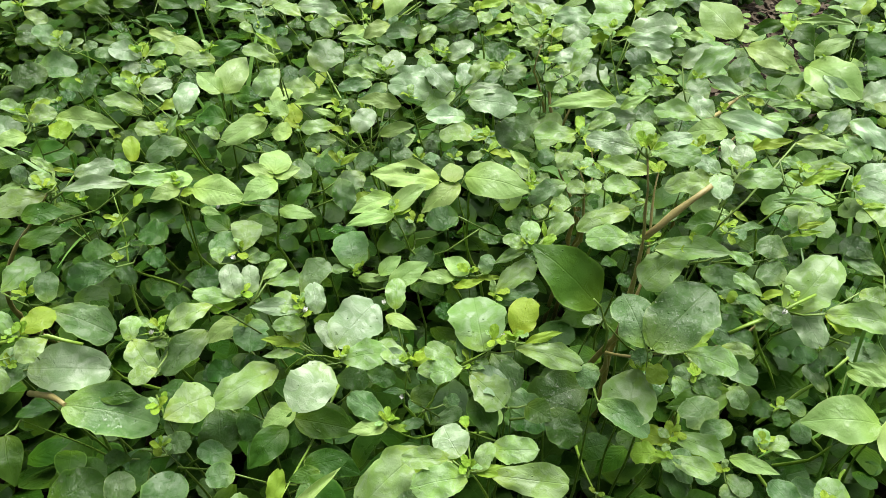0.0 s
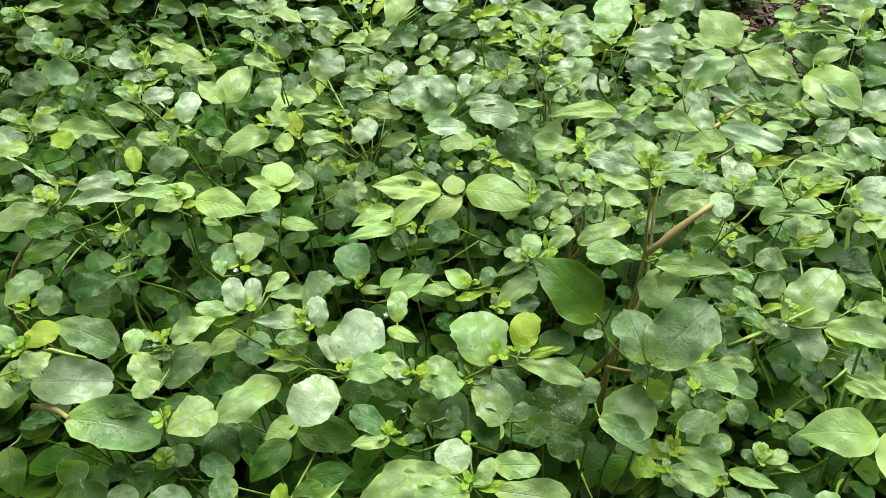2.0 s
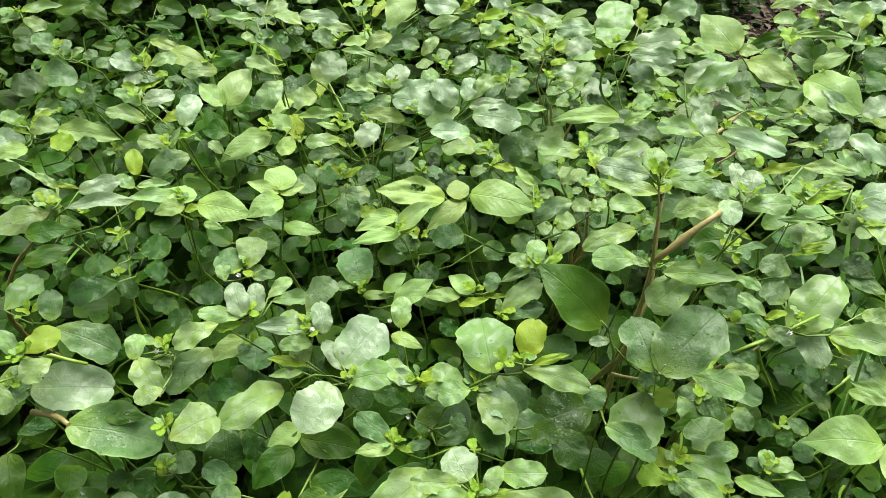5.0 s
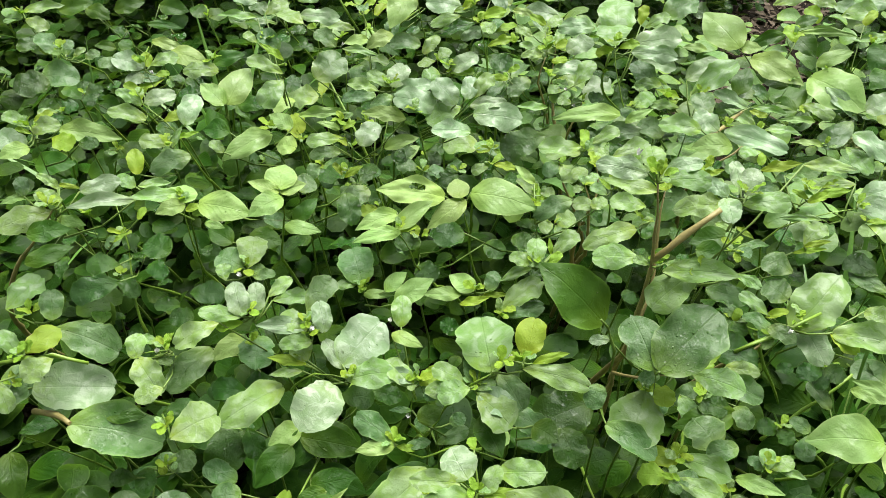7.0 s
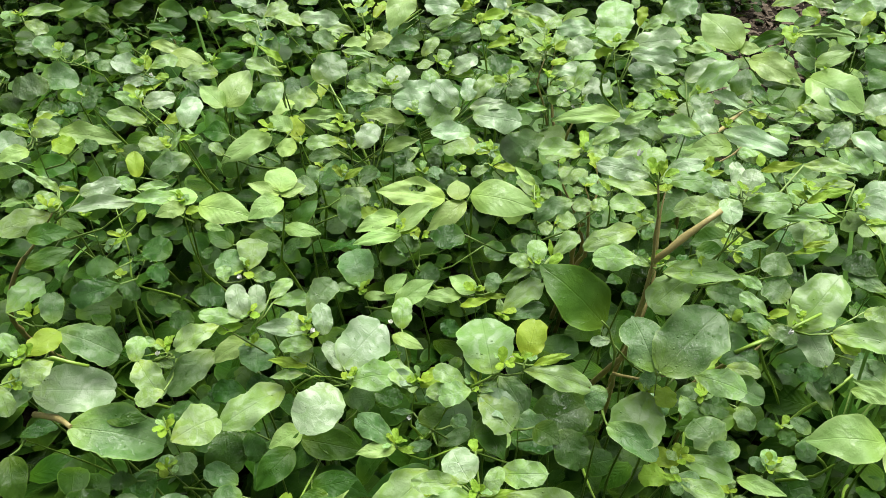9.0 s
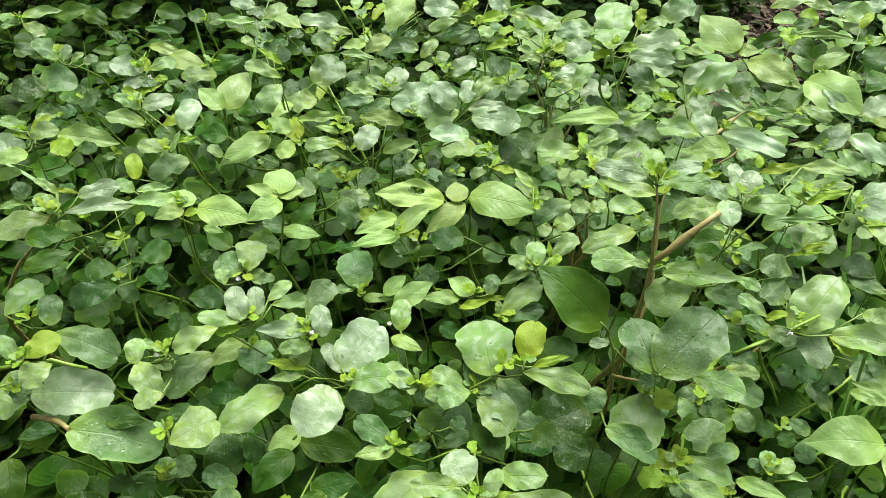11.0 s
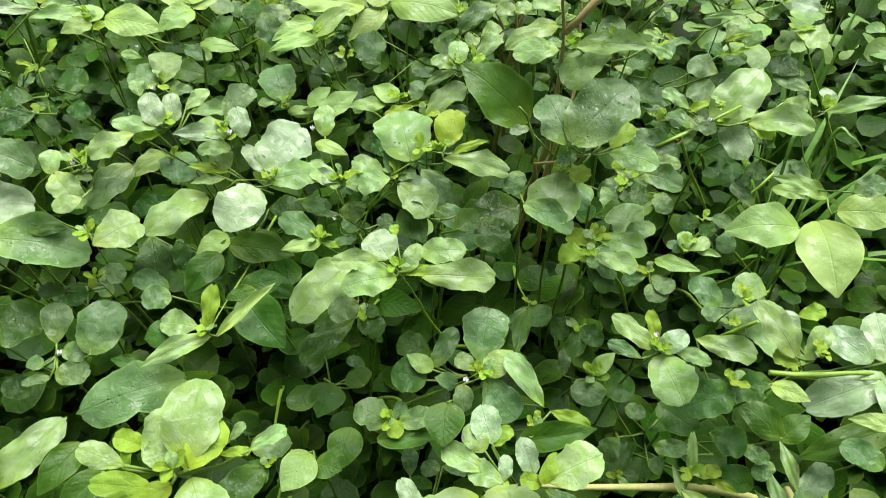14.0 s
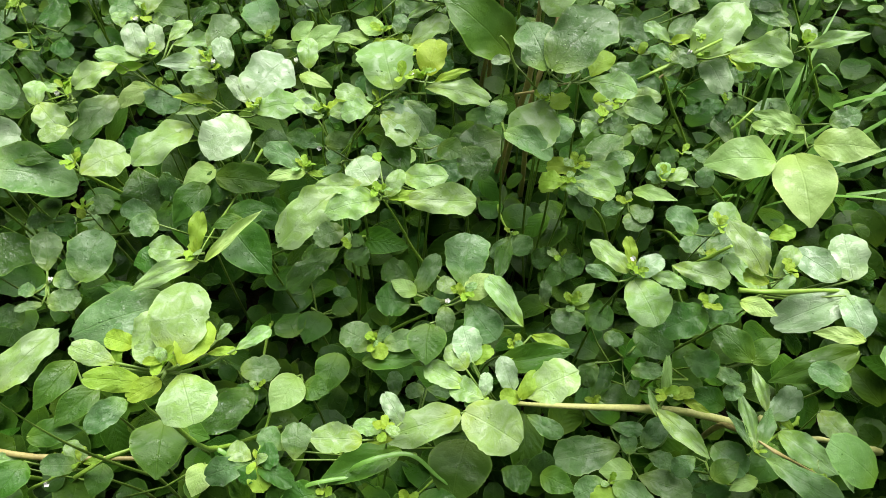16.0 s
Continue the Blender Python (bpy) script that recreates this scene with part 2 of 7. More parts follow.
bm.to_mesh(mesh)
bm.free()
mesh.materials.append(SOIL)
tagged(new("ground", mesh), "dark damp garden soil under the weeds", "ground", kind="structure")


def bare(x, y):
    """A lane of nearly bare soil and litter at the far side of the patch."""
    return y > 1.0 and abs(x - 0.465 * y) < 0.1 + 0.04 * noise.noise((x * 6, y * 6, 9))


# ---- leaves ----
def outline(shape, t):
    """Half width of a blade at t along it, 1 at the widest."""
    if shape == "round":
        return max(0.0, 1 - abs((t - 0.54) / 0.54 if t < 0.54 else (t - 0.54) / 0.46) ** 2.5) ** 0.5
    if shape == "spoon":
        return max(0.0, 1 - ((0.62 - t) / 0.62) ** 1.9) ** 0.85 if t < 0.62 else max(0.0, 1 - ((t - 0.62) / 0.38) ** 2.7) ** 0.5
    if shape == "long":
        return math.sin(math.pi * min(1, t) ** 0.85) ** 0.9
    s = math.sin(math.pi * t ** 0.74) ** 0.74          # pointed, widest below the middle
    return s * (1 - 0.3 * max(0.0, (t - 0.72) / 0.28) ** 1.5)


def leaf_mesh(shape, seed, material, hole=False, rows=16, cols=8):
    """A blade one unit long and wide: hollow along the midrib, arched, with a wavy margin and quilting between the veins."""
    rnd = random.Random(seed)
    arch, cup, droop = rnd.uniform(0.03, 0.11), rnd.uniform(-0.05, 0.16), rnd.uniform(0.0, 0.09)
    waves, phase, phase2 = rnd.uniform(2.0, 4.2), rnd.uniform(0, 6), rnd.uniform(0, 6)
    swing, fold = rnd.uniform(-0.05, 0.05), rnd.uniform(-0.1, 0.1)
    notch = 0.0 if shape in ("point", "long") else rnd.uniform(-0.05, 0.045)
    lopsided, ripple = rnd.uniform(-0.2, 0.2), 0.05 if shape == "point" else 0.07
    ragged = {"round": 0.13, "spoon": 0.16, "long": 0.1, "point": 0.03}[shape]
    b = bmesh.new()
    lay, lay_edge = b.loops.layers.uv.new("blade"), b.loops.layers.uv.new("margin")
    grid = []
    for i in range(rows + 1):
        t = i / rows
        half = 0.5 * outline(shape, min(max(t, 0.012), 0.988))
        line = []
        for j in range(cols + 1):
            u = 2 * j / cols - 1
            edge = 1 + ragged * (noise.noise((t * 5, u * 2 + seed, 7.1)) + 0.7 * noise.noise((t * 13, u + seed, 2.3)) + 0.35 * math.sin(waves * 2.6 * t + (phase if u > 0 else phase2))) * abs(u) ** 2
            x = u * half * edge
            z = arch * math.sin(math.pi * t) - droop * t * t + cup * (2 * x) ** 2 * 0.5 + fold * x * t
            z += ripple * (2 * x) ** 2 * math.sin(waves * 3.4 * t + (phase if u > 0 else phase2))
            z += 0.034 * noise.noise((x * 5 + seed, t * 5, 1.7)) - 0.012 * math.exp(-(x / 0.07) ** 2)
            # a shallow notch or a blunt point at the tip
            y = t - notch * t ** 5 * math.exp(-((u - lopsided) / 0.3) ** 2)
            line.append(b.verts.new((x + swing * math.sin(math.pi * t * 0.9), y, z)))
        grid.append(line)
    for i in range(rows):
        for j in range(cols):
            if hole:
                hx, hy = (i + 0.5) / rows - 0.4, (j + 0.5) / cols - 0.68
                if (hx / 0.13) ** 2 + (hy / 0.1) ** 2 < 1 + 0.5 * noise.noise((hx * 30, hy * 30, 2)):
                    continue
            face = b.faces.new((grid[i][j], grid[i][j + 1], grid[i + 1][j + 1], grid[i + 1][j]))
            face.smooth = True
            for loop, (p, q) in zip(face.loops, ((i, j), (i, j + 1), (i + 1, j + 1), (i + 1, j))):
                width = outline(shape, min(max(p / rows, 0.05), 0.95))
                loop[lay].uv = (0.5 + (q / cols - 0.5) * (0.35 + 0.65 * width), p / rows)
                loop[lay_edge].uv = (q / cols, p / rows)
    made = bpy.data.meshes.new("leaf")
    b.to_mesh(made)
    b.free()
    made.materials.append(material)
    return made


SHAPES = {"g": ("round", "spoon", "round"), "l": ("spoon", "round", "spoon"), "m": ("round", "round"), "y": ("spoon", "spoon", "round"),
          "d": ("round", "spoon", "round"), "a": ("point", "point"), "k": ("point", "point"), "h": ("point",)}
BLADES, SLIM = {}, {}
for letter, shapes in SHAPES.items():
    BLADES[letter] = [leaf_mesh(shape, 11 * k + ord(letter), LEAF[letter], letter == "h", 34 if letter == "h" else 16, 26 if letter == "h" else 8) for k, shape in enumerate(shapes * 3)]
    SLIM[letter] = [leaf_mesh("long", 7 * k + ord(letter), LEAF[letter]) for k in range(2)]

pick = random.Random(21)


def place(ob, parent, where):
    ob.parent = parent
    ob.matrix_basis = where
    return ob


def blade_pose(at, turn, rise, roll, length, width):
    """Foot of the blade, compass turn from +y, rise of its axis and roll about it, in degrees; lengths in metres."""
    spin = Matrix.Rotation(radians(turn), 4, "Z") @ Matrix.Rotation(radians(rise), 4, "X") @ Matrix.Rotation(radians(roll), 4, "Y")
    return Matrix.Translation(at) @ spin @ Matrix.Diagonal((width, length, length, 1))


def leaf(parent, letter, x, y, z, turn, rise, roll, length, width):
    """One leaf of a weed; millimetres and degrees from the weed's foot."""
    kinds = SLIM[letter] if width < 0.36 * length and letter not in "akh" else BLADES[letter]
    ob = new("leaf", pick.choice(kinds))
    return place(ob, parent, blade_pose((x / 1000, y / 1000, z / 1000), turn, rise, roll, length / 1000, width / 1000))


def tube(b, points, radii, sides=7):
    """A round stalk through points, swollen a little at its joints."""
    ring = []
    for k, (p, r) in enumerate(zip(points, radii)):
        ahead = (points[min(k + 1, len(points) - 1)] - points[max(k - 1, 0)]).normalized()
        right = ahead.orthogonal().normalized()
        up = ahead.cross(right)
        ring.append([b.verts.new(p + r * (math.cos(2 * math.pi * s / sides) * right + math.sin(2 * math.pi * s / sides) * up)) for s in range(sides)])
    for a, c in zip(ring, ring[1:]):
        # start each ring next to the last one, so that the stalk does not twist
        best = min(range(sides), key=lambda s: (c[s].co - a[0].co).length)
        for s in range(sides):
            f = b.faces.new((a[s], a[(s + 1) % sides], c[(best + s + 1) % sides], c[(best + s) % sides]))
            f.smooth = True
    b.faces.new(ring[-1])
    b.faces.new(ring[0])
    return b


def part(name, b, material, parent, label=""):
    bmesh.ops.recalc_face_normals(b, faces=b.faces)
    made = bpy.data.meshes.new(name)
    b.to_mesh(made)
    b.free()
    made.materials.append(material)
    return tagged(place(new(name, made), parent, Matrix()), label)


RADIUS = {"t": 0.0012, "s": 0.0018, "b": 0.0026, "p": 0.0035}


def stem(parent, letter, *marks, side=False):
    """A stalk through marks in millimetres from the weed's foot, thinner towards its tip."""
    way = [Vector(m) / 1000 for m in marks]
    points = []
    for k in range(len(way) - 1):
        a, c = way[k], way[k + 1]
        before = way[k - 1] if k else a * 2 - c
        after = way[k + 2] if k + 2 < len(way) else c * 2 - a
        steps = max(2, int((c - a).length / 0.012))
        bend = Vector((pick.uniform(-1, 1), pick.uniform(-1, 1), 0)) * 0.035 * (c - a).length
        for q in range(steps):
            t = q / steps
            ease = [(nxt - prv).normalized() * 0.9 * min((nxt - mid).length, (mid - prv).length) for prv, mid, nxt in ((before, a, c), (a, c, after))]
            curve = a * (2 * t ** 3 - 3 * t ** 2 + 1) + ease[0] * (t ** 3 - 2 * t ** 2 + t) + c * (3 * t ** 2 - 2 * t ** 3) + ease[1] * (t ** 3 - t ** 2)
            points.append(curve + bend * math.sin(math.pi * t))
    points.append(way[-1])
    if not side:
        points[0].z -= 0.012 if parent.location.z else 0.035
    n = len(points) - 1
    radii = []
    for k in range(n + 1):
        r = RADIUS[letter] * (1.0 - 0.3 * k / n) * (0.8 if side and letter != "p" else 1)
        r *= 1.0 if side else min(1.0, 0.28 + (1 - k / n) * 2.5)
        radii.append(r * (1.3 if any((points[k] - w).length < 1e-6 for w in way[1:-1]) else 1))
    part("stem", tube(bmesh.new(), points, radii), STEM[letter], parent)
    if not side:
        parent["tip"] = tuple(way[-1])


KIND = {"T": ("round_leaf_weed", "weeds with rounded leaves"), "A": ("veined_leaf_weed", "weeds with veined pointed leaves")}


def weed(letter, x, y, label, z=None):
    name, group = KIND[letter]
    ob = new(name)
    ob.empty_display_size = 0.02
    ob.location = (x, y, ground_height(x, y) + 0.002 if z is None else z)
    return tagged(ob, label, "weed", group)


def petioles(parent):
    """Thin leaf stalks from the tip of the stem to each leaf's foot, and from the stem to the leaves that sit lower."""
    tip = parent.get("tip")
    if tip is None:
        return
    tip = Vector(tip)
    b, some = bmesh.new(), False
    for ob in parent.children:
        if ob.name.startswith("leaf"):
            foot = ob.matrix_basis.translation
            far = (foot - tip).length
            if 0.003 < far < 0.09:
                # the farther a leaf stands off, the lower its stalk leaves the stem
                root = tip * (1 - min(0.5, max(0.0, far - 0.012) / max(0.05, tip.z)))
                mid = root.lerp(foot, 0.5) - Vector((0, 0, 0.12 * far))
                tube(b, [root, mid, foot], [0.0009, 0.0007, 0.0006], 5)
                some = True
    if some:
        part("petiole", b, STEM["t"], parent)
    else:
        b.free()


def crown(parent, count=5, small=8, large=15, lift=0):
    """The tuft of young folded leaves at the growing tip of a weed."""
    if "tip" not in parent:
        return
    x, y, z = (1000 * c for c in parent["tip"])
    z += lift
    start = pick.uniform(0, 360)
    for k in range(count):
        size = pick.uniform(small, large)
        leaf(parent, "yylyy"[k], x + pick.uniform(-2, 2), y + pick.uniform(-2, 2), z + pick.uniform(-1, 2), start + 137 * k, pick.uniform(10, 60), pick.uniform(-25, 25), size, size * pick.uniform(0.45, 0.7))


def lower_leaves(parent, letters, count=4, drop=22):
    """Pairs of older leaves down the stem, below the crown."""
    if "tip" not in parent:
        return
    x, y, z = (1000 * c for c in parent["tip"])
    sizes = sorted(o.scale.y for o in parent.children if o.name.startswith("leaf")) or [0.02]
    size = 1000 * min(0.034, max(0.016, sizes[len(sizes) // 2]))
    start = pick.uniform(0, 360)
    for k in range(count):
        low = min(0.6, (drop + 17 * (k // 2) + pick.uniform(-4, 4)) / max(z, 60))
        turn = start + 180 * (k % 2) + 90 * (k // 2) + pick.uniform(-25, 25)
        reach = pick.uniform(3, 10)
        length = size * pick.uniform(0.8, 1.15)
        leaf(parent, pick.choice(letters), x * (1 - low) - math.sin(radians(turn)) * reach, y * (1 - low) + math.cos(radians(turn)) * reach, z * (1 - low),
             turn, pick.uniform(-25, 20), pick.uniform(-20, 20), length, length * pick.uniform(0.65, 0.85))


flower_mesh = None


def flower(parent, x, y, z):
    """A tiny half-open white flower of five petals on a short green cup."""
    global flower_mesh
    if flower_mesh is None:
        b = bmesh.new()
        for k in range(5):
            a = 2 * math.pi * k / 5
            out, side = Vector((math.cos(a), math.sin(a), 0)), Vector((-math.sin(a), math.cos(a), 0))
            line = []
            for t, w, h in ((0.0, 0.35, 0.0), (0.45, 0.75, 0.8), (0.85, 0.55, 1.6), (1.05, 0.1, 1.9)):
                line.append([b.verts.new(0.0018 * (out * (0.25 + 0.6 * t) + side * w * s + Vector((0, 0, h)))) for s in (-0.6, 0, 0.6)])
            for p, q in zip(line, line[1:]):
                for s in range(2):
                    b.faces.new((p[s], p[s + 1], q[s + 1], q[s])).smooth = True
        flower_mesh = bpy.data.meshes.new("flower")
        b.to_mesh(flower_mesh)
        b.free()
        flower_mesh.materials.append(PETAL)
    ob = place(new("flower", flower_mesh), parent, Matrix.Translation((x / 1000, y / 1000, z / 1000)) @ Euler((pick.uniform(-0.8, 0.3), pick.uniform(-0.6, 0.6), pick.uniform(0, 6))).to_matrix().to_4x4())
    tagged(ob, "tiny half-open white flower")


def seed_spike(parent, a, c):
    """A knobbly pale seed head from a to c."""
    a, c = Vector(a) / 1000, Vector(c) / 1000
    b = bmesh.new()
    rnd = random.Random(4)
    tube(b, [a, a.lerp(c, 0.5), c], [0.0012, 0.001, 0.0006])
    for k in range(110):
        t = k / 110
        r = 0.006 * (1 - 0.55 * t)
        p = a.lerp(c, t) + Vector((rnd.uniform(-r, r), rnd.uniform(-r, r), rnd.uniform(-r, r)))
        bmesh.ops.create_icosphere(b, subdivisions=1, radius=rnd.uniform(0.0014, 0.0024), matrix=Matrix.Translation(p))
    part("seed_spike", b, SEED, parent, "pale knobbly seed spike")


# ---- the weeds that stand in the open, one by one ----
p = weed("T", -0.497, 0.783, "weed with small pale wet grey-green leaves", 0.0)
stem(p, "t", (0, 0, 0), (1, -12, 196), (-8, -44, 356))
leaf(p, "l", -7, -47, 360, 94, 22, -31, 23, 13)
leaf(p, "l", -9, -45, 359, 129, -1, -37, 21, 10)
leaf(p, "l", -17, -30, 358, -53, -2, 37, 46, 14)
leaf(p, "l", -8, -44, 356, -95, -22, 28, 27, 18)
p = weed("T", -0.409, 0.881, "weed with small wet rounded green leaves", 0.0)
stem(p, "s", (0, 0, 0), (21, -202, 300), (30, -233, 340), (25, -251, 360), (7, -255, 370))
leaf(p, "g", -4, -241, 365, 67, 32, -18, 32, 20)
leaf(p, "y", -4, -241, 364, 99, 25, -32, 21, 9)
leaf(p, "g", -1, -239, 363, -6, 30, 22, 19, 11)
leaf(p, "l", 8, -239, 361, -38, 18, 33, 15, 7)
leaf(p, "g", 21, -241, 360, -43, 12, 34, 16, 10)
p = weed("T", -0.389, 0.609, "weed with small wet rounded green leaves", 0.0)
stem(p, "t", (0, 0, 0), (-17, 11, 193), (-29, -2, 351))
leaf(p, "g", -35, 1, 355, -77, -6, 32, 36, 29)
leaf(p, "d", -24, -4, 354, 127, 2, -35, 33, 28)
p = weed("T", -0.265, 0.619, "weed with small wet rounded green leaves and tiny white flowers", 0.0)
stem(p, "t", (0, 0, 0), (-9, -10, 210), (-31, -39, 381))
leaf(p, "m", -31, -38, 385, 89, 19, -30, 30, 21)
leaf(p, "g", -51, -41, 384, 89, 21, -29, 23, 14)
leaf(p, "l", -28, -31, 383, -57, 7, 34, 28, 15)
leaf(p, "m", -31, -44, 381, 140, -9, -32, 19, 14)
leaf(p, "y", -31, -29, 380, 26, 32, 1, 17, 10)
leaf(p, "y", -20, -43, 379, -62, -1, 34, 13, 7)
flower(p, -14, -58, 389)
p = weed("A", -0.261, 0.628, "upright weed with light green pointed veined leaves", 0.0)
stem(p, "t", (0, 0, 0), (10, -3, 207), (27, -28, 376))
leaf(p, "a", -52, 16, 380, -87, -19, 32, 36, 13)
leaf(p, "a", -25, -6, 379, -95, -14, 30, 39, 23)
leaf(p, "l", 33, -38, 378, 105, 6, -33, 33, 17)
leaf(p, "a", 55, -96, 376, 57, 22, -18, 32, 20)
leaf(p, "a", 56, -94, 375, -17, 19, 20, 48, 29)
leaf(p, "k", 21, -17, 374, -67, 7, 34, 32, 17)
p = weed("T", -0.239, 0.719, "weed with small pale wet grey-green leaves", 0.0)
stem(p, "s", (0, 0, 0), (7, -203, 300), (8, -211, 310), (0, -222, 360), (-14, -214, 375), (-34, -204, 385))
leaf(p, "l", -34, -205, 385, 83, 30, -26, 24, 11)
leaf(p, "m", -34, -200, 384, -57, 4, 33, 28, 16)
leaf(p, "y", -39, -194, 383, 25, 37, 2, 10, 5)
leaf(p, "y", -43, -181, 381, 80, 26, -25, 19, 9)
leaf(p, "l", -26, -220, 380, 97, 18, -30, 32, 15)
leaf(p, "y", -11, -221, 379, -56, 10, 32, 23, 11)
leaf(p, "m", 9, -225, 378, -13, 28, 20, 31, 19)
p = weed("T", -0.268, 0.480, "weed with small wet rounded green leaves", 0.0)
stem(p, "t", (0, 0, 0), (14, 5, 204), (34, -13, 371))
leaf(p, "l", 32, -10, 375, 100, 14, -30, 24, 15)
leaf(p, "y", 34, -1, 374, -62, 5, 32, 20, 5)
leaf(p, "l", 35, -13, 373, -20, 35, 23, 20, 6)
leaf(p, "g", 52, -20, 371, 122, -5, -31, 34, 19)
leaf(p, "y", 17, -47, 370, 19, 32, 6, 23, 13)
p = weed("T", -0.160, 0.679, "weed with small pale wet grey-green leaves", 0.0)
stem(p, "t", (0, 0, 0), (-23, -13, 210), (-29, -46, 381))
stem(p, "s", (-4, -78, 380), (-22, -65, 370), side=True)
leaf(p, "l", 2, -116, 385, 150, -19, -24, 34, 22)
leaf(p, "l", -1, -103, 384, 89, 22, -32, 35, 15)
leaf(p, "g", -16, -56, 383, 54, 33, -20, 28, 18)
leaf(p, "l", -43, -36, 381, 64, 27, -24, 17, 10)
leaf(p, "y", -8, -70, 380, 73, 30, -28, 28, 8)
leaf(p, "m", -69, 68, 379, 91, 13, -35, 28, 17)
leaf(p, "l", -52, 36, 378, -48, 14, 32, 31, 17)
leaf(p, "l", -61, 32, 377, 100, 9, -35, 42, 11)
p = weed("A", -0.125, 0.477, "upright weed with light green pointed veined leaves", 0.0)
stem(p, "t", (0, 0, 0), (-9, 7, 212), (-21, -9, 386))
leaf(p, "a", -21, -9, 390, 129, -9, -29, 46, 22)
leaf(p, "l", -53, -37, 389, 62, 29, -18, 14, 9)
leaf(p, "k", -57, -7, 388, 82, 2, -27, 24, 19)
leaf(p, "a", -7, 6, 386, 66, 17, -23, 24, 15)
leaf(p, "a", 2, -22, 385, 73, -10, -27, 20, 18)
p = weed("T", -0.371, 0.462, "weed with small wet rounded green leaves", 0.0)
stem(p, "t", (0, 0, 0), (22, 12, 212), (26, 0, 386))
leaf(p, "l", 21, 6, 390, 86, 29, -24, 22, 12)
leaf(p, "l", 26, 0, 389, -51, 0, 33, 22, 15)
leaf(p, "a", 46, 6, 388, -80, -15, 29, 48, 20)
leaf(p, "y", 16, 20, 386, -42, 8, 33, 17, 8)
leaf(p, "y", 42, -2, 385, -104, -7, 21, 21, 18)
leaf(p, "m", 25, -11, 384, 92, 16, -26, 26, 19)
leaf(p, "a", 28, -14, 383, 132, 0, -33, 24, 15)
leaf(p, "y", 19, 7, 382, 93, 26, -26, 13, 5)
leaf(p, "d", 69, -11, 385, -66, -2, 32, 15, 12)
p = weed("T", -0.409, 0.497, "weed with small pale wet grey-green leaves on a brown stem", 0.0)
stem(p, "b", (0, 0, 0), (42, -129, 250), (103, -152, 360), (122, -166, 380), (159, -171, 422))
leaf(p, "l", 156, -152, 425, 83, 39, -22, 16, 6)
leaf(p, "l", 162, -162, 424, 95, 22, -25, 17, 10)
leaf(p, "m", 169, -152, 423, -59, 2, 30, 26, 12)
leaf(p, "m", 208, -157, 421, 117, 12, -30, 41, 11)
leaf(p, "y", 162, -164, 420, 92, 27, -24, 15, 5)
leaf(p, "l", 156, -168, 419, 125, 3, -30, 33, 18)
leaf(p, "y", 146, -140, 418, -78, -17, 28, 15, 4)
leaf(p, "k", 161, -215, 417, -53, 0, 28, 28, 13)
leaf(p, "k", 152, -193, 420, -64, -7, 28, 25, 15)
p = weed("T", -0.214, 0.558, "weed with small wet rounded green leaves", 0.0)
stem(p, "s", (0, 0, 0), (13, -164, 300), (19, -178, 340), (22, -179, 385))
leaf(p, "l", -13, -172, 395, 79, 28, -22, 15, 10)
leaf(p, "l", -12, -170, 394, -64, -7, 30, 23, 8)
leaf(p, "l", 22, -176, 393, 108, 9, -29, 36, 12)
leaf(p, "a", 24, -184, 391, 7, 6, 11, 20, 22)
leaf(p, "a", 27, -185, 390, 120, -1, -29, 21, 13)
leaf(p, "y", 29, -190, 389, -67, 6, 29, 11, 6)
p = weed("A", -0.163, 0.571, "upright weed with light green pointed veined leaves", 0.0)
stem(p, "s", (0, 0, 0), (20, -150, 290), (32, -161, 340), (41, -178, 388))
leaf(p, "a", -10, -205, 398, -95, -9, 24, 39, 23)
leaf(p, "a", 48, -195, 397, 132, -6, -26, 28, 18)
leaf(p, "a", 43, -184, 396, 1, 10, 9, 26, 24)
leaf(p, "a", 43, -185, 394, 85, 21, -26, 24, 11)
leaf(p, "a", 44, -185, 393, -58, 6, 27, 20, 11)
p = weed("T", -0.236, 0.423, "low weed with wet rounded leaves painted dark for shade", 0.0)
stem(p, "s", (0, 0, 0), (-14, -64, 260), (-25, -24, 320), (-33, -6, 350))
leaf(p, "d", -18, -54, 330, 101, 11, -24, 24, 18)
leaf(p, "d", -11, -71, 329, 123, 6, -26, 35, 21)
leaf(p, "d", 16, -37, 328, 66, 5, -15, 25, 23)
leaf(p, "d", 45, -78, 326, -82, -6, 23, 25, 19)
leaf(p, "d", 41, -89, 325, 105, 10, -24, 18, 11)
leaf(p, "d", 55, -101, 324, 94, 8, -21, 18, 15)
p = weed("T", -0.155, 0.385, "weed with small pale wet grey-green leaves and tiny white flowers", 0.0)
stem(p, "t", (0, 0, 0), (16, -19, 202), (21, -56, 368))
leaf(p, "l", 22, -56, 372, 1, 19, 10, 25, 21)
leaf(p, "g", 18, -55, 371, 68, 13, -17, 21, 20)
leaf(p, "l", 9, -67, 370, 24, 28, 1, 13, 10)
leaf(p, "l", 21, -55, 368, -72, -7, 25, 12, 7)
leaf(p, "g", 26, -60, 367, -70, 0, 25, 15, 8)
flower(p, 21, -68, 376)
p = weed("T", -0.088, 0.342, "weed with small pale wet grey-green leaves", 0.0)
stem(p, "t", (0, 0, 0), (-22, -17, 202), (-33, -54, 368))
leaf(p, "m", -37, -57, 372, 24, 32, 1, 24, 15)
leaf(p, "l", -38, -57, 371, 95, 17, -22, 27, 11)
leaf(p, "m", -29, -50, 370, 14, 32, 4, 19, 12)
leaf(p, "l", -26, -36, 368, -44, 15, 22, 20, 10)
leaf(p, "l", -23, -38, 367, -77, -1, 23, 24, 11)
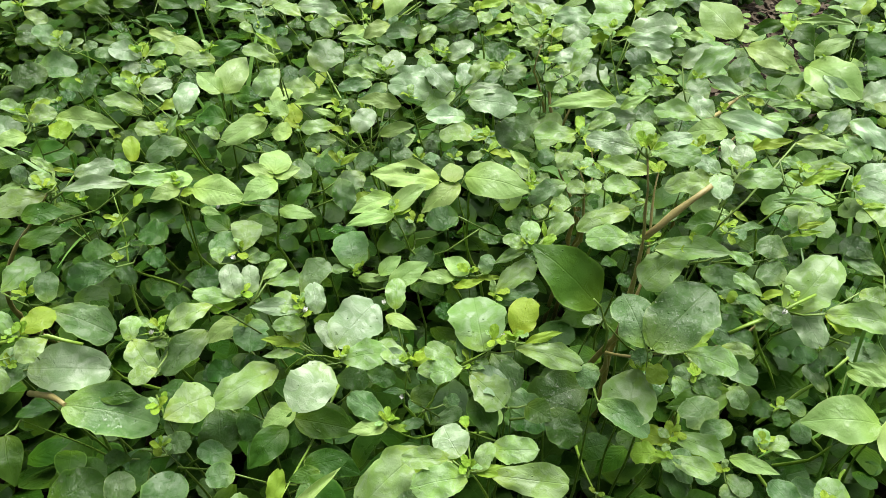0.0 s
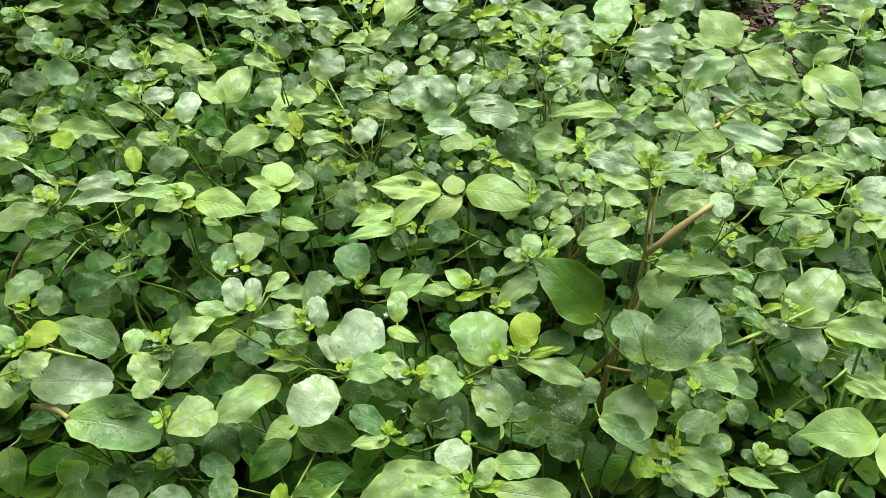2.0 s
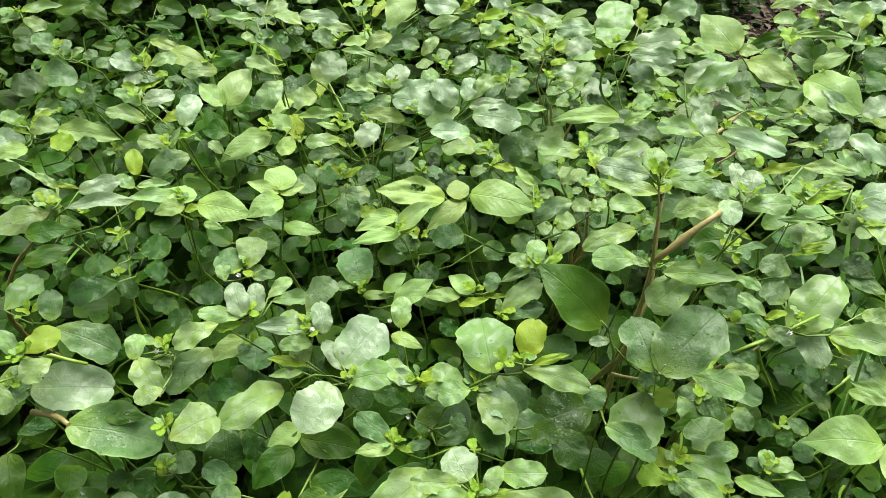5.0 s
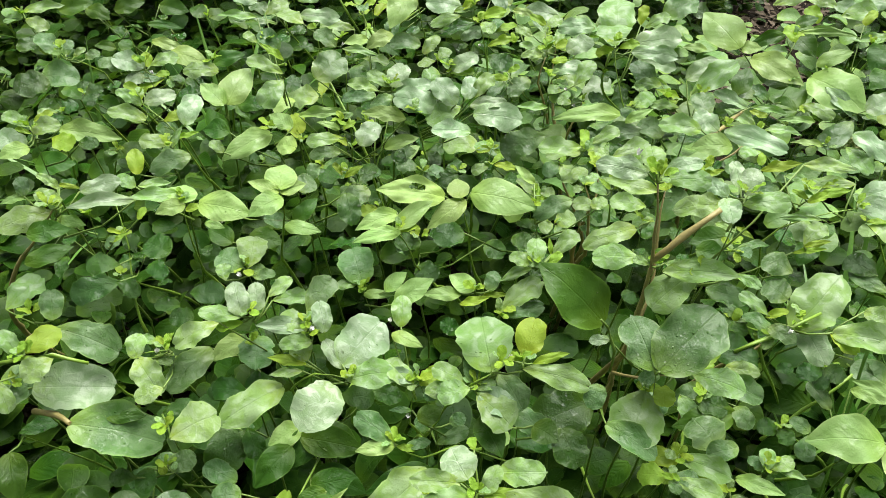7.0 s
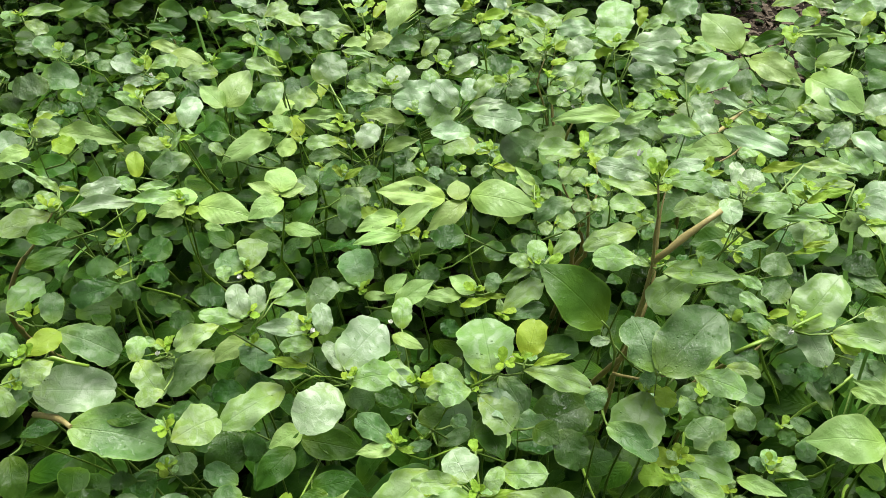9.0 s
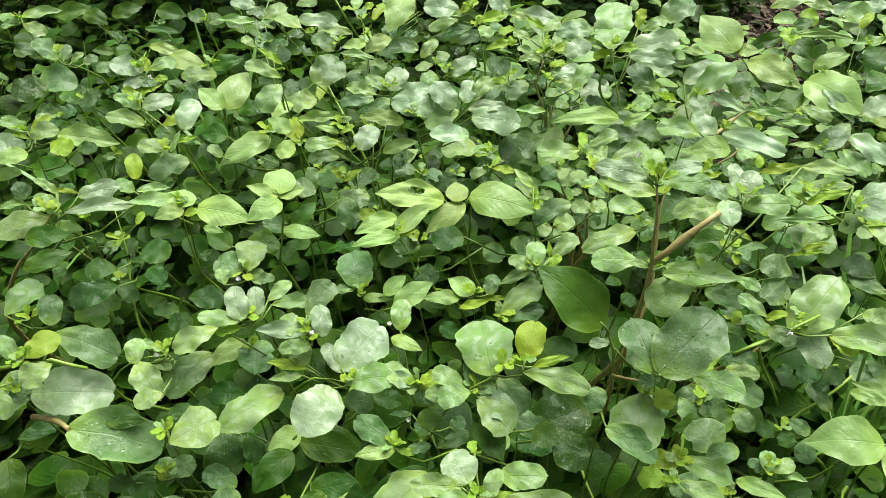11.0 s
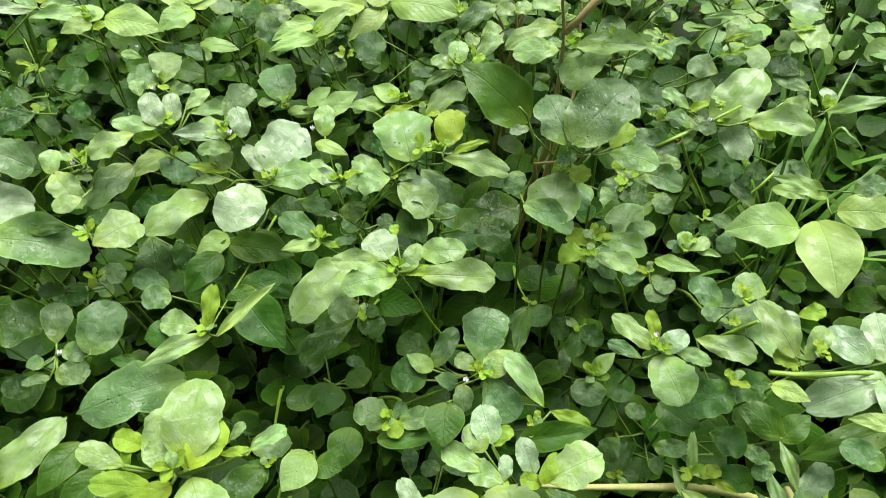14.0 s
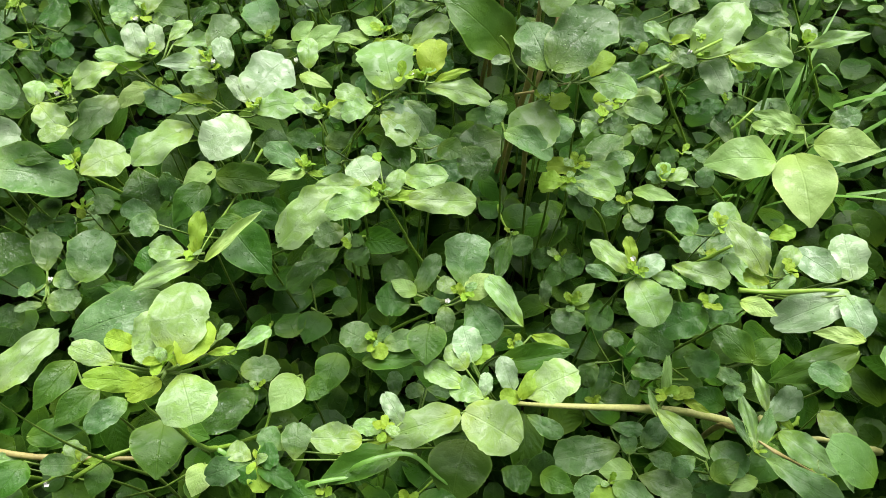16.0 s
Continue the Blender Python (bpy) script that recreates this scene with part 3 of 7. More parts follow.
leaf(p, "y", -38, -57, 366, 112, 4, -23, 17, 8)
p = weed("T", -0.093, 0.290, "weed with small pale wet grey-green leaves and tiny white flowers", 0.0)
stem(p, "t", (0, 0, 0), (-2, 6, 202), (10, -10, 368))
leaf(p, "l", -46, -11, 372, 127, -3, -23, 30, 15)
leaf(p, "m", 23, -15, 371, 19, 28, -1, 21, 13)
leaf(p, "g", 8, 3, 370, -34, 21, 18, 28, 18)
leaf(p, "l", 11, -10, 368, 75, 20, -18, 20, 15)
flower(p, 15, -18, 376)
p = weed("T", -0.286, 0.290, "weed with small wet rounded green leaves", 0.0)
stem(p, "t", (0, 0, 0), (19, 2, 208), (31, -18, 378))
leaf(p, "l", 14, -15, 382, -26, 11, 26, 29, 18)
leaf(p, "g", 47, -21, 381, 21, 26, 10, 21, 14)
p = weed("T", -0.278, 0.282, "weed with small pale wet grey-green leaves", 0.0)
stem(p, "t", (0, 0, 0), (15, -11, 208), (34, -41, 378))
stem(p, "s", (22, -47, 380), (49, -38, 378), (68, -37, 370), side=True)
leaf(p, "y", 34, -40, 382, -33, 3, 25, 23, 16)
leaf(p, "l", 31, -41, 381, 51, 31, -1, 19, 10)
leaf(p, "l", 52, -42, 380, 142, -1, -25, 19, 15)
leaf(p, "l", 26, -59, 378, -145, -29, -6, 19, 11)
leaf(p, "g", 40, -16, 377, -98, -22, 16, 41, 24)
p = weed("T", -0.274, 0.289, "weed with small wet rounded green leaves", 0.0)
stem(p, "t", (0, 0, 0), (6, -15, 191), (13, -49, 348))
leaf(p, "m", 25, -51, 352, -77, -12, 20, 47, 32)
leaf(p, "g", 1, -47, 351, -96, -3, 14, 23, 25)
p = weed("T", -0.223, 0.250, "weed with small wet rounded green leaves on a brown stem", 0.0)
stem(p, "t", (0, 0, 0), (11, -3, 188), (13, -28, 341))
stem(p, "b", (-33, -15, 330), (-11, -23, 340), (4, -32, 345), side=True)
leaf(p, "g", 3, -32, 345, -88, -20, 16, 56, 31)
leaf(p, "k", 23, -25, 344, -81, -10, 18, 23, 11)
p = weed("T", -0.191, 0.278, "weed with small wet rounded green leaves", 0.0)
stem(p, "t", (0, 0, 0), (7, -20, 188), (31, -58, 341))
leaf(p, "l", 36, -67, 345, -53, 1, 20, 30, 25)
leaf(p, "d", 25, -50, 344, -59, 1, 21, 19, 9)
p = weed("T", -0.210, 0.426, "weed with small pale wet grey-green leaves and tiny white flowers", 0.0)
stem(p, "s", (0, 0, 0), (0, -159, 300), (0, -170, 340), (14, -159, 350), (40, -161, 360))
leaf(p, "l", 21, -167, 358, -134, -27, 3, 28, 17)
leaf(p, "l", 45, -188, 357, 124, 7, -22, 17, 12)
leaf(p, "l", 18, -166, 356, 3, 22, 13, 17, 12)
leaf(p, "l", 26, -150, 354, 95, 22, -20, 11, 7)
leaf(p, "y", 35, -157, 353, 7, 28, 11, 12, 5)
leaf(p, "l", 28, -161, 352, -94, -22, 18, 12, 7)
flower(p, 34, -165, 362)
p = weed("T", -0.159, 0.332, "weed with small wet rounded green leaves", 0.0)
stem(p, "t", (0, 0, 0), (16, -14, 188), (34, -48, 341))
leaf(p, "g", 9, -53, 345, 146, -9, -20, 38, 20)
leaf(p, "a", 30, -42, 344, 133, -5, -21, 28, 15)
leaf(p, "g", 37, -39, 343, -172, -6, -7, 25, 23)
leaf(p, "l", 62, -78, 341, 128, -4, -19, 44, 22)
p = weed("T", -0.121, 0.271, "low weed with wet rounded leaves painted dark for shade", 0.0)
stem(p, "t", (0, 0, 0), (-12, 12, 174), (-6, 0, 316))
leaf(p, "d", -6, -8, 320, 95, 12, -19, 23, 16)
leaf(p, "d", 11, 2, 319, 104, 9, -20, 20, 15)
leaf(p, "d", -24, 0, 318, 166, 3, -15, 15, 14)
p = weed("T", -0.189, 0.269, "weed with small wet rounded green leaves", 0.0)
stem(p, "t", (0, 0, 0), (6, -19, 168), (23, -57, 306))
leaf(p, "g", 23, -57, 310, -65, -3, 18, 17, 14)
leaf(p, "y", 17, -53, 309, -158, -23, -6, 9, 6)
leaf(p, "d", 5, -65, 308, 102, 22, -16, 16, 11)
leaf(p, "d", 8, -57, 306, -167, -9, -10, 16, 13)
leaf(p, "g", 67, -63, 305, 73, 21, -11, 23, 14)
leaf(p, "g", 65, -28, 304, 108, 3, -18, 10, 5)
leaf(p, "g", 66, -28, 303, 1, 29, 9, 7, 5)
p = weed("A", -0.262, 0.293, "weed with green veined leaves painted dark for shade", 0.0)
stem(p, "t", (0, 0, 0), (-1, -19, 163), (-18, -56, 296))
leaf(p, "k", 168, -52, 300, 150, -7, -14, 39, 25)
leaf(p, "k", -18, -71, 299, -151, -22, -9, 34, 20)
leaf(p, "d", -19, -56, 298, -53, -5, 22, 24, 12)
p = weed("T", -0.163, 0.436, "weed with small pale wet grey-green leaves", 0.0)
stem(p, "s", (0, 0, 0), (66, -170, 320), (87, -178, 350), (112, -183, 352))
leaf(p, "m", 105, -176, 358, -36, 14, 16, 39, 31)
leaf(p, "l", 109, -187, 357, -75, 1, 20, 30, 19)
leaf(p, "m", 106, -177, 356, 44, 29, -10, 22, 11)
leaf(p, "m", 101, -188, 354, 153, -7, -14, 34, 29)
leaf(p, "l", 81, -170, 353, 43, 27, -8, 20, 14)
leaf(p, "y", 81, -172, 352, 93, 16, -20, 25, 8)
leaf(p, "l", 79, -177, 351, 103, 5, -20, 21, 7)
p = weed("T", -0.025, 0.396, "weed with small wet rounded green leaves and tiny white flowers", 0.0)
stem(p, "s", (0, 0, 0), (8, -140, 300), (13, -142, 345))
leaf(p, "l", 13, -146, 350, 51, 20, -13, 25, 14)
leaf(p, "y", 16, -143, 349, -54, 18, 16, 17, 12)
leaf(p, "l", 0, -95, 348, 0, 31, 3, 22, 14)
leaf(p, "a", -6, -100, 346, -106, -11, 19, 23, 10)
flower(p, -7, -96, 354)
p = weed("T", -0.044, 0.380, "weed with small pale wet grey-green leaves", 0.0)
stem(p, "s", (0, 0, 0), (36, -136, 300), (52, -136, 340), (67, -140, 370), (85, -133, 378))
leaf(p, "l", 67, -144, 372, 101, -4, -18, 20, 15)
leaf(p, "l", 64, -140, 371, 67, 14, -18, 22, 12)
leaf(p, "g", 68, -140, 370, 9, 30, -4, 18, 9)
leaf(p, "l", 71, -142, 368, -73, 18, 18, 12, 7)
leaf(p, "l", 71, -145, 367, -131, -10, 15, 27, 21)
leaf(p, "g", 52, -140, 366, 116, -10, -17, 14, 8)
p = weed("T", 0.055, 0.298, "weed with small wet rounded green leaves", 0.0)
stem(p, "t", (0, 0, 0), (-20, -17, 191), (-20, -52, 348))
leaf(p, "g", -14, -35, 352, -147, -13, 12, 28, 19)
leaf(p, "k", -26, -68, 351, -150, -8, 10, 27, 18)
p = weed("T", 0.111, 0.271, "low weed with wet rounded leaves painted dark for shade", 0.0)
stem(p, "t", (0, 0, 0), (-20, 9, 163), (-31, -6, 296))
leaf(p, "d", -60, -21, 300, -94, 5, 17, 32, 20)
leaf(p, "d", -2, 9, 299, 111, -10, -15, 45, 33)
p = weed("T", 0.062, 0.309, "weed with small wet rounded green leaves and tiny white flowers", 0.0)
stem(p, "t", (0, 0, 0), (-7, -18, 206), (-8, -55, 374))
leaf(p, "l", -27, -65, 378, 11, 13, -5, 37, 33)
leaf(p, "y", -19, -53, 377, 21, 27, -9, 15, 6)
leaf(p, "y", -6, -51, 376, -15, 24, 2, 25, 18)
leaf(p, "y", -2, -55, 374, -79, 17, 19, 23, 6)
leaf(p, "l", -8, -58, 373, -103, -3, 20, 41, 15)
flower(p, -17, -58, 382)
p = weed("T", 0.075, 0.455, "weed with small wet rounded green leaves", 0.0)
stem(p, "s", (0, 0, 0), (-60, -203, 280), (-81, -230, 310), (-98, -233, 330))
leaf(p, "g", -97, -235, 335, 62, 19, -13, 30, 15)
leaf(p, "a", -97, -236, 334, 104, 4, -17, 24, 11)
leaf(p, "y", -96, -236, 333, -91, -7, 16, 12, 5)
leaf(p, "g", -90, -235, 331, -77, 8, 16, 15, 7)
p = weed("T", -0.083, 0.273, "low weed with wet rounded leaves painted dark for shade", 0.0)
stem(p, "t", (0, 0, 0), (1, 2, 171), (13, -19, 311))
leaf(p, "k", 9, -32, 315, -116, -10, 12, 31, 21)
leaf(p, "k", 8, -32, 314, 147, -8, -14, 32, 20)
leaf(p, "d", 18, -6, 313, -89, -4, 18, 23, 18)
leaf(p, "d", 39, 1, 311, -98, -8, 18, 21, 14)
p = weed("T", -0.030, 0.249, "weed with small wet rounded green leaves and tiny white flowers", 0.0)
stem(p, "t", (0, 0, 0), (20, 7, 177), (29, -9, 321))
leaf(p, "g", 16, 1, 325, 94, 5, -18, 15, 5)
leaf(p, "g", 33, -22, 324, -66, 15, 16, 22, 10)
leaf(p, "g", 26, -13, 323, 33, 24, -8, 11, 9)
leaf(p, "g", 41, -5, 321, -63, 10, 16, 11, 9)
flower(p, 15, -5, 329)
p = weed("A", -0.037, 0.231, "weed with green veined leaves painted dark for shade", 0.0)
stem(p, "t", (0, 0, 0), (-28, 7, 163), (-35, -9, 296))
leaf(p, "k", 37, -9, 300, 111, -3, -15, 44, 21)
leaf(p, "k", -40, -13, 299, -104, -12, 13, 38, 19)
leaf(p, "d", -35, -5, 298, 140, -8, -14, 19, 15)
p = weed("A", 0.038, 0.554, "upright weed with light green pointed veined leaves", 0.0)
stem(p, "s", (0, 0, 0), (-11, -137, 280), (-19, -145, 340), (-23, -159, 380))
leaf(p, "h", -37, -163, 390, 88, 6, -27, 51, 24)
leaf(p, "a", -26, -163, 389, 9, 10, -4, 21, 17)
leaf(p, "a", -18, -155, 388, -104, -2, 27, 50, 30)
leaf(p, "a", -22, -161, 386, 127, -17, -22, 36, 17)
p = weed("A", 0.028, 0.556, "upright weed with light green pointed veined leaves", 0.0)
stem(p, "s", (0, 0, 0), (-34, -171, 300), (-49, -187, 340), (-57, -207, 390))
leaf(p, "a", -60, -187, 392, 115, -9, -25, 32, 15)
leaf(p, "a", -56, -206, 391, 106, -3, -26, 34, 12)
leaf(p, "a", -59, -202, 390, -51, 20, 22, 33, 14)
leaf(p, "y", -57, -203, 388, -73, 17, 26, 13, 5)
p = weed("T", -0.104, 0.469, "weed with small wet rounded green leaves", 0.0)
stem(p, "t", (0, 0, 0), (-5, -16, 202), (-7, -50, 368))
leaf(p, "a", -13, -96, 372, -89, -8, 25, 27, 12)
leaf(p, "k", -7, -90, 371, -37, 21, 22, 26, 13)
leaf(p, "g", -14, -49, 370, -44, 3, 25, 17, 18)
leaf(p, "d", 25, -50, 368, -160, -24, 3, 28, 18)
leaf(p, "g", 42, -42, 367, 132, -12, -24, 26, 19)
p = weed("A", -0.062, 0.342, "upright weed with light green pointed veined leaves", 0.0)
stem(p, "t", (0, 0, 0), (12, 10, 188), (6, -4, 341))
leaf(p, "g", 5, 1, 345, 22, 20, -4, 32, 26)
leaf(p, "l", 0, 2, 344, 105, 4, -24, 15, 8)
leaf(p, "a", 22, -4, 343, -43, 15, 18, 22, 12)
leaf(p, "a", 30, -14, 341, -54, 14, 20, 34, 17)
leaf(p, "a", 6, -5, 340, -84, -4, 23, 22, 8)
p = weed("T", -0.008, 0.365, "weed with small wet rounded green leaves", 0.0)
stem(p, "t", (0, 0, 0), (25, -4, 190), (33, -29, 346))
leaf(p, "a", 33, -29, 350, 63, 14, -21, 22, 15)
leaf(p, "g", 43, -29, 349, -17, 26, 6, 16, 11)
leaf(p, "a", 23, -32, 348, 94, 3, -23, 27, 11)
leaf(p, "y", 22, -40, 346, -77, 9, 22, 22, 7)
leaf(p, "y", 39, -29, 345, -91, 5, 23, 18, 5)
p = weed("T", 0.017, 0.359, "weed with small wet rounded green leaves", 0.0)
stem(p, "t", (0, 0, 0), (23, -13, 190), (26, -44, 346))
leaf(p, "l", 25, -43, 350, -55, 20, 17, 38, 17)
leaf(p, "g", 26, -45, 349, -79, 11, 21, 31, 14)
p = weed("T", 0.053, 0.550, "weed with small pale wet grey-green leaves", 0.0)
stem(p, "s", (0, 0, 0), (3, -161, 280), (5, -187, 340), (14, -210, 370))
leaf(p, "l", 15, -212, 376, 7, 29, -7, 19, 14)
leaf(p, "l", 9, -211, 375, 75, 11, -25, 15, 10)
leaf(p, "l", 20, -213, 374, 74, 11, -25, 13, 7)
leaf(p, "l", 26, -198, 372, -51, 23, 16, 24, 13)
leaf(p, "y", 22, -210, 371, -47, 30, 15, 14, 7)
leaf(p, "y", 25, -196, 370, 9, 42, -8, 12, 4)
leaf(p, "l", 11, -209, 369, 111, -14, -21, 24, 8)
p = weed("A", 0.085, 0.335, "weed with green veined leaves painted dark for shade", 0.0)
stem(p, "t", (0, 0, 0), (8, -2, 190), (28, -26, 346))
leaf(p, "k", 28, -26, 350, 61, 31, -25, 60, 39)
p = weed("T", 0.093, 0.414, "weed with small wet rounded green leaves", 0.0)
stem(p, "t", (0, 0, 0), (-14, 3, 207), (-24, -17, 376))
leaf(p, "g", 3, -10, 380, 109, -16, -24, 31, 15)
leaf(p, "l", 23, -17, 379, 82, 1, -27, 20, 12)
leaf(p, "a", -24, 11, 378, 53, 27, -25, 21, 8)
leaf(p, "d", -77, -47, 376, 105, -3, -25, 23, 19)
leaf(p, "d", -43, -50, 375, -106, 2, 25, 17, 13)
p = weed("T", -0.015, 0.604, "weed with small wet rounded green leaves and tiny white flowers", 0.0)
stem(p, "s", (0, 0, 0), (-74, -18, 280), (-136, 73, 350), (-103, 46, 375))
leaf(p, "g", -116, -22, 375, -36, 17, 25, 38, 31)
leaf(p, "g", -109, 48, 374, 62, 24, -26, 28, 18)
leaf(p, "l", -102, 45, 373, -88, -10, 34, 38, 10)
leaf(p, "m", -162, 126, 371, -81, -6, 35, 44, 18)
flower(p, -101, 40, 379)
p = weed("T", -0.044, 1.022, "weed with small pale wet grey-green leaves", 0.0)
stem(p, "s", (-111, -197, 360), (-94, -217, 340), (-84, -191, 300), side=True)
stem(p, "s", (0, 0, 0), (-1, -192, 280), (-1, -231, 330), (-6, -233, 370))
leaf(p, "a", -16, -216, 370, 158, -22, -16, 59, 35)
leaf(p, "m", 46, -258, 369, 83, 6, -35, 41, 27)
leaf(p, "l", 47, -279, 368, 100, -12, -35, 36, 15)
leaf(p, "g", 6, -347, 366, 89, 5, -34, 33, 19)
leaf(p, "l", 10, -365, 365, -49, 33, 27, 25, 13)
p = weed("T", -0.007, 0.632, "weed with small pale wet grey-green leaves", 0.0)
stem(p, "t", (0, 0, 0), (0, -13, 210), (1, -44, 381))
leaf(p, "m", 6, -45, 385, -63, 20, 30, 28, 17)
leaf(p, "l", -6, -48, 384, 123, -2, -29, 18, 16)
leaf(p, "y", 0, -43, 383, -88, 0, 33, 27, 11)
leaf(p, "l", 2, -37, 381, 20, 31, -10, 13, 8)
p = weed("T", -0.066, 0.552, "weed with small pale wet grey-green leaves", 0.0)
stem(p, "t", (0, 0, 0), (1, -2, 218), (14, -25, 396))
leaf(p, "m", 15, -24, 400, -24, 29, 16, 25, 19)
leaf(p, "l", 14, -22, 399, 68, 22, -28, 25, 13)
leaf(p, "l", 3, -28, 398, 83, 14, -31, 28, 11)
leaf(p, "m", 18, -25, 396, -76, 8, 32, 32, 15)
p = weed("T", -0.018, 0.749, "weed with small pale wet grey-green leaves", 0.0)
stem(p, "s", (0, 0, 0), (-5, -195, 300), (-8, -229, 350), (-11, -248, 385))
leaf(p, "m", 23, -244, 398, 46, 25, -21, 30, 20)
leaf(p, "m", 32, -233, 397, -14, 31, 8, 23, 15)
leaf(p, "l", 37, -230, 396, -44, 33, 22, 28, 15)
leaf(p, "m", 35, -239, 394, -84, 6, 31, 32, 12)
leaf(p, "l", 27, -239, 393, 113, -12, -29, 32, 20)
leaf(p, "m", 7, -240, 392, 82, 10, -31, 39, 23)
leaf(p, "m", 38, -246, 391, -96, -2, 31, 42, 24)
leaf(p, "m", 36, -272, 390, 89, 2, -30, 32, 17)
p = weed("A", -0.060, 0.535, "upright weed with light green pointed veined leaves", 0.0)
stem(p, "t", (0, 0, 0), (-18, -8, 207), (-32, -37, 376))
leaf(p, "a", -73, -25, 380, -76, -1, 31, 45, 10)
leaf(p, "a", 21, -24, 379, 93, 9, -31, 38, 15)
leaf(p, "l", -32, -56, 378, 104, 3, -30, 28, 14)
leaf(p, "m", -14, -62, 376, -33, 23, 20, 26, 19)
leaf(p, "a", -35, -37, 375, 86, 18, -30, 21, 7)
p = weed("T", 0.049, 0.682, "weed with small wet rounded green leaves", 0.0)
stem(p, "t", (0, 0, 0), (2, 9, 199), (12, -5, 361))
leaf(p, "y", -16, -5, 365, -77, 13, 33, 29, 11)
leaf(p, "d", -16, -27, 364, -118, -8, 30, 28, 22)
leaf(p, "g", 25, -67, 363, 133, -19, -21, 28, 18)
leaf(p, "m", 66, 79, 361, 79, 8, -36, 39, 20)
leaf(p, "l", 12, 110, 360, 44, 14, -26, 20, 17)
p = weed("T", 0.125, 0.782, "weed with small wet rounded green leaves on a brown stem", 0.0)
stem(p, "b", (0, 0, 0), (-22, -141, 280), (-40, -154, 350), (-34, -146, 375))
leaf(p, "l", -12, -294, 370, 88, -1, -30, 36, 17)
leaf(p, "d", -42, -276, 369, 110, -12, -27, 41, 27)
leaf(p, "a", 29, -237, 368, 87, -7, -31, 61, 19)
leaf(p, "a", 32, -248, 366, -77, 25, 28, 27, 10)
p = weed("T", 0.223, 0.712, "weed with small pale wet grey-green leaves", 0.0)
stem(p, "s", (-74, -104, 396), (-77, -103, 360), (-50, -84, 320), side=True)
stem(p, "s", (0, 0, 0), (-36, -130, 300), (-52, -128, 340), (-64, -118, 370), (-71, -105, 400))
leaf(p, "l", -65, -82, 400, 0, 27, -7, 49, 36)
leaf(p, "l", -69, -96, 399, 0, 22, -7, 32, 33)
leaf(p, "m", -50, -90, 398, -93, 13, 34, 44, 25)
leaf(p, "m", -54, -102, 396, -101, 1, 34, 43, 16)
leaf(p, "y", -36, -43, 395, -16, 40, 1, 22, 11)
leaf(p, "l", -32, -46, 394, -73, 23, 29, 28, 14)
leaf(p, "g", -7, -18, 393, -66, 22, 27, 40, 27)
leaf(p, "y", -68, -89, 392, 97, -13, -32, 18, 10)
leaf(p, "y", -65, -93, 395, -90, 15, 34, 20, 10)
p = weed("A", 0.417, 0.822, "upright weed with light green pointed veined leaves", 0.0)
stem(p, "t", (0, 0, 0), (-7, -11, 179), (-19, -42, 326))
leaf(p, "a", -89, -68, 330, 28, 16, -26, 71, 44)
leaf(p, "a", -81, -88, 329, -130, -9, 33, 65, 33)
leaf(p, "a", -88, -64, 328, -100, 6, 34, 25, 17)
leaf(p, "k", -19, -20, 326, 90, -20, -32, 46, 18)
leaf(p, "y", -16, -42, 325, 4, 25, -17, 28, 18)
leaf(p, "a", 0, -12, 324, -112, 8, 36, 64, 11)
leaf(p, "l", -8, 69, 323, -93, 23, 34, 47, 22)
p = weed("T", 0.452, 0.770, "weed with large pale wet grey-green leaves", 0.0)
stem(p, "t", (0, 0, 0), (-6, 0, 163), (-18, -21, 296))
leaf(p, "a", -19, 3, 300, -85, 26, 29, 43, 21)
leaf(p, "a", -34, -21, 299, -144, -7, 31, 77, 51)
leaf(p, "m", -24, -45, 298, -144, -20, 31, 52, 18)
leaf(p, "m", 3, -92, 296, -79, 17, 24, 35, 27)
leaf(p, "g", -18, -112, 295, 123, -25, -14, 44, 27)
leaf(p, "m", -25, -134, 294, -140, -12, 32, 47, 22)
leaf(p, "l", 70, 157, 293, -95, 16, 33, 45, 29)
leaf(p, "l", 115, 97, 292, 73, -11, -35, 46, 16)
leaf(p, "k", 96, 67, 295, 137, -23, -7, 45, 37)
p = weed("T", 0.215, 0.603, "weed with small pale wet grey-green leaves", 0.0)
stem(p, "t", (0, 0, 0), (13, -4, 201), (15, -29, 366))
leaf(p, "m", 11, 3, 370, -68, 26, 25, 35, 19)
leaf(p, "l", 10, -25, 369, -66, 32, 23, 51, 23)
leaf(p, "g", 19, -59, 368, 11, 20, -17, 29, 22)
leaf(p, "l", -13, -1, 366, 83, -5, -33, 25, 12)
leaf(p, "g", -21, -1, 365, 35, 21, -25, 33, 21)
leaf(p, "m", 60, -36, 364, 60, 12, -33, 33, 12)
leaf(p, "l", 65, -33, 363, -114, 4, 33, 33, 8)
leaf(p, "a", 117, -54, 362, 75, -7, -32, 32, 8)
p = weed("T", 0.254, 0.532, "weed with small pale wet grey-green leaves on a brown stem", 0.0)
stem(p, "t", (0, 0, 0), (1, 3, 202), (-14, -17, 368))
stem(p, "b", (-29, -21, 368), (4, 20, 360), (24, 46, 355), side=True)
leaf(p, "l", -35, -17, 372, 72, -2, -32, 36, 19)
leaf(p, "m", -20, -16, 371, 42, 19, -29, 26, 17)
leaf(p, "m", -14, -15, 370, -118, 0, 32, 54, 20)
leaf(p, "m", 6, -18, 368, -132, -10, 31, 29, 17)
leaf(p, "a", -11, -34, 367, 86, -6, -29, 34, 22)
p = weed("T", 0.122, 0.454, "tall weed with small pale wet grey-green leaves on a brown stem", 0.0)
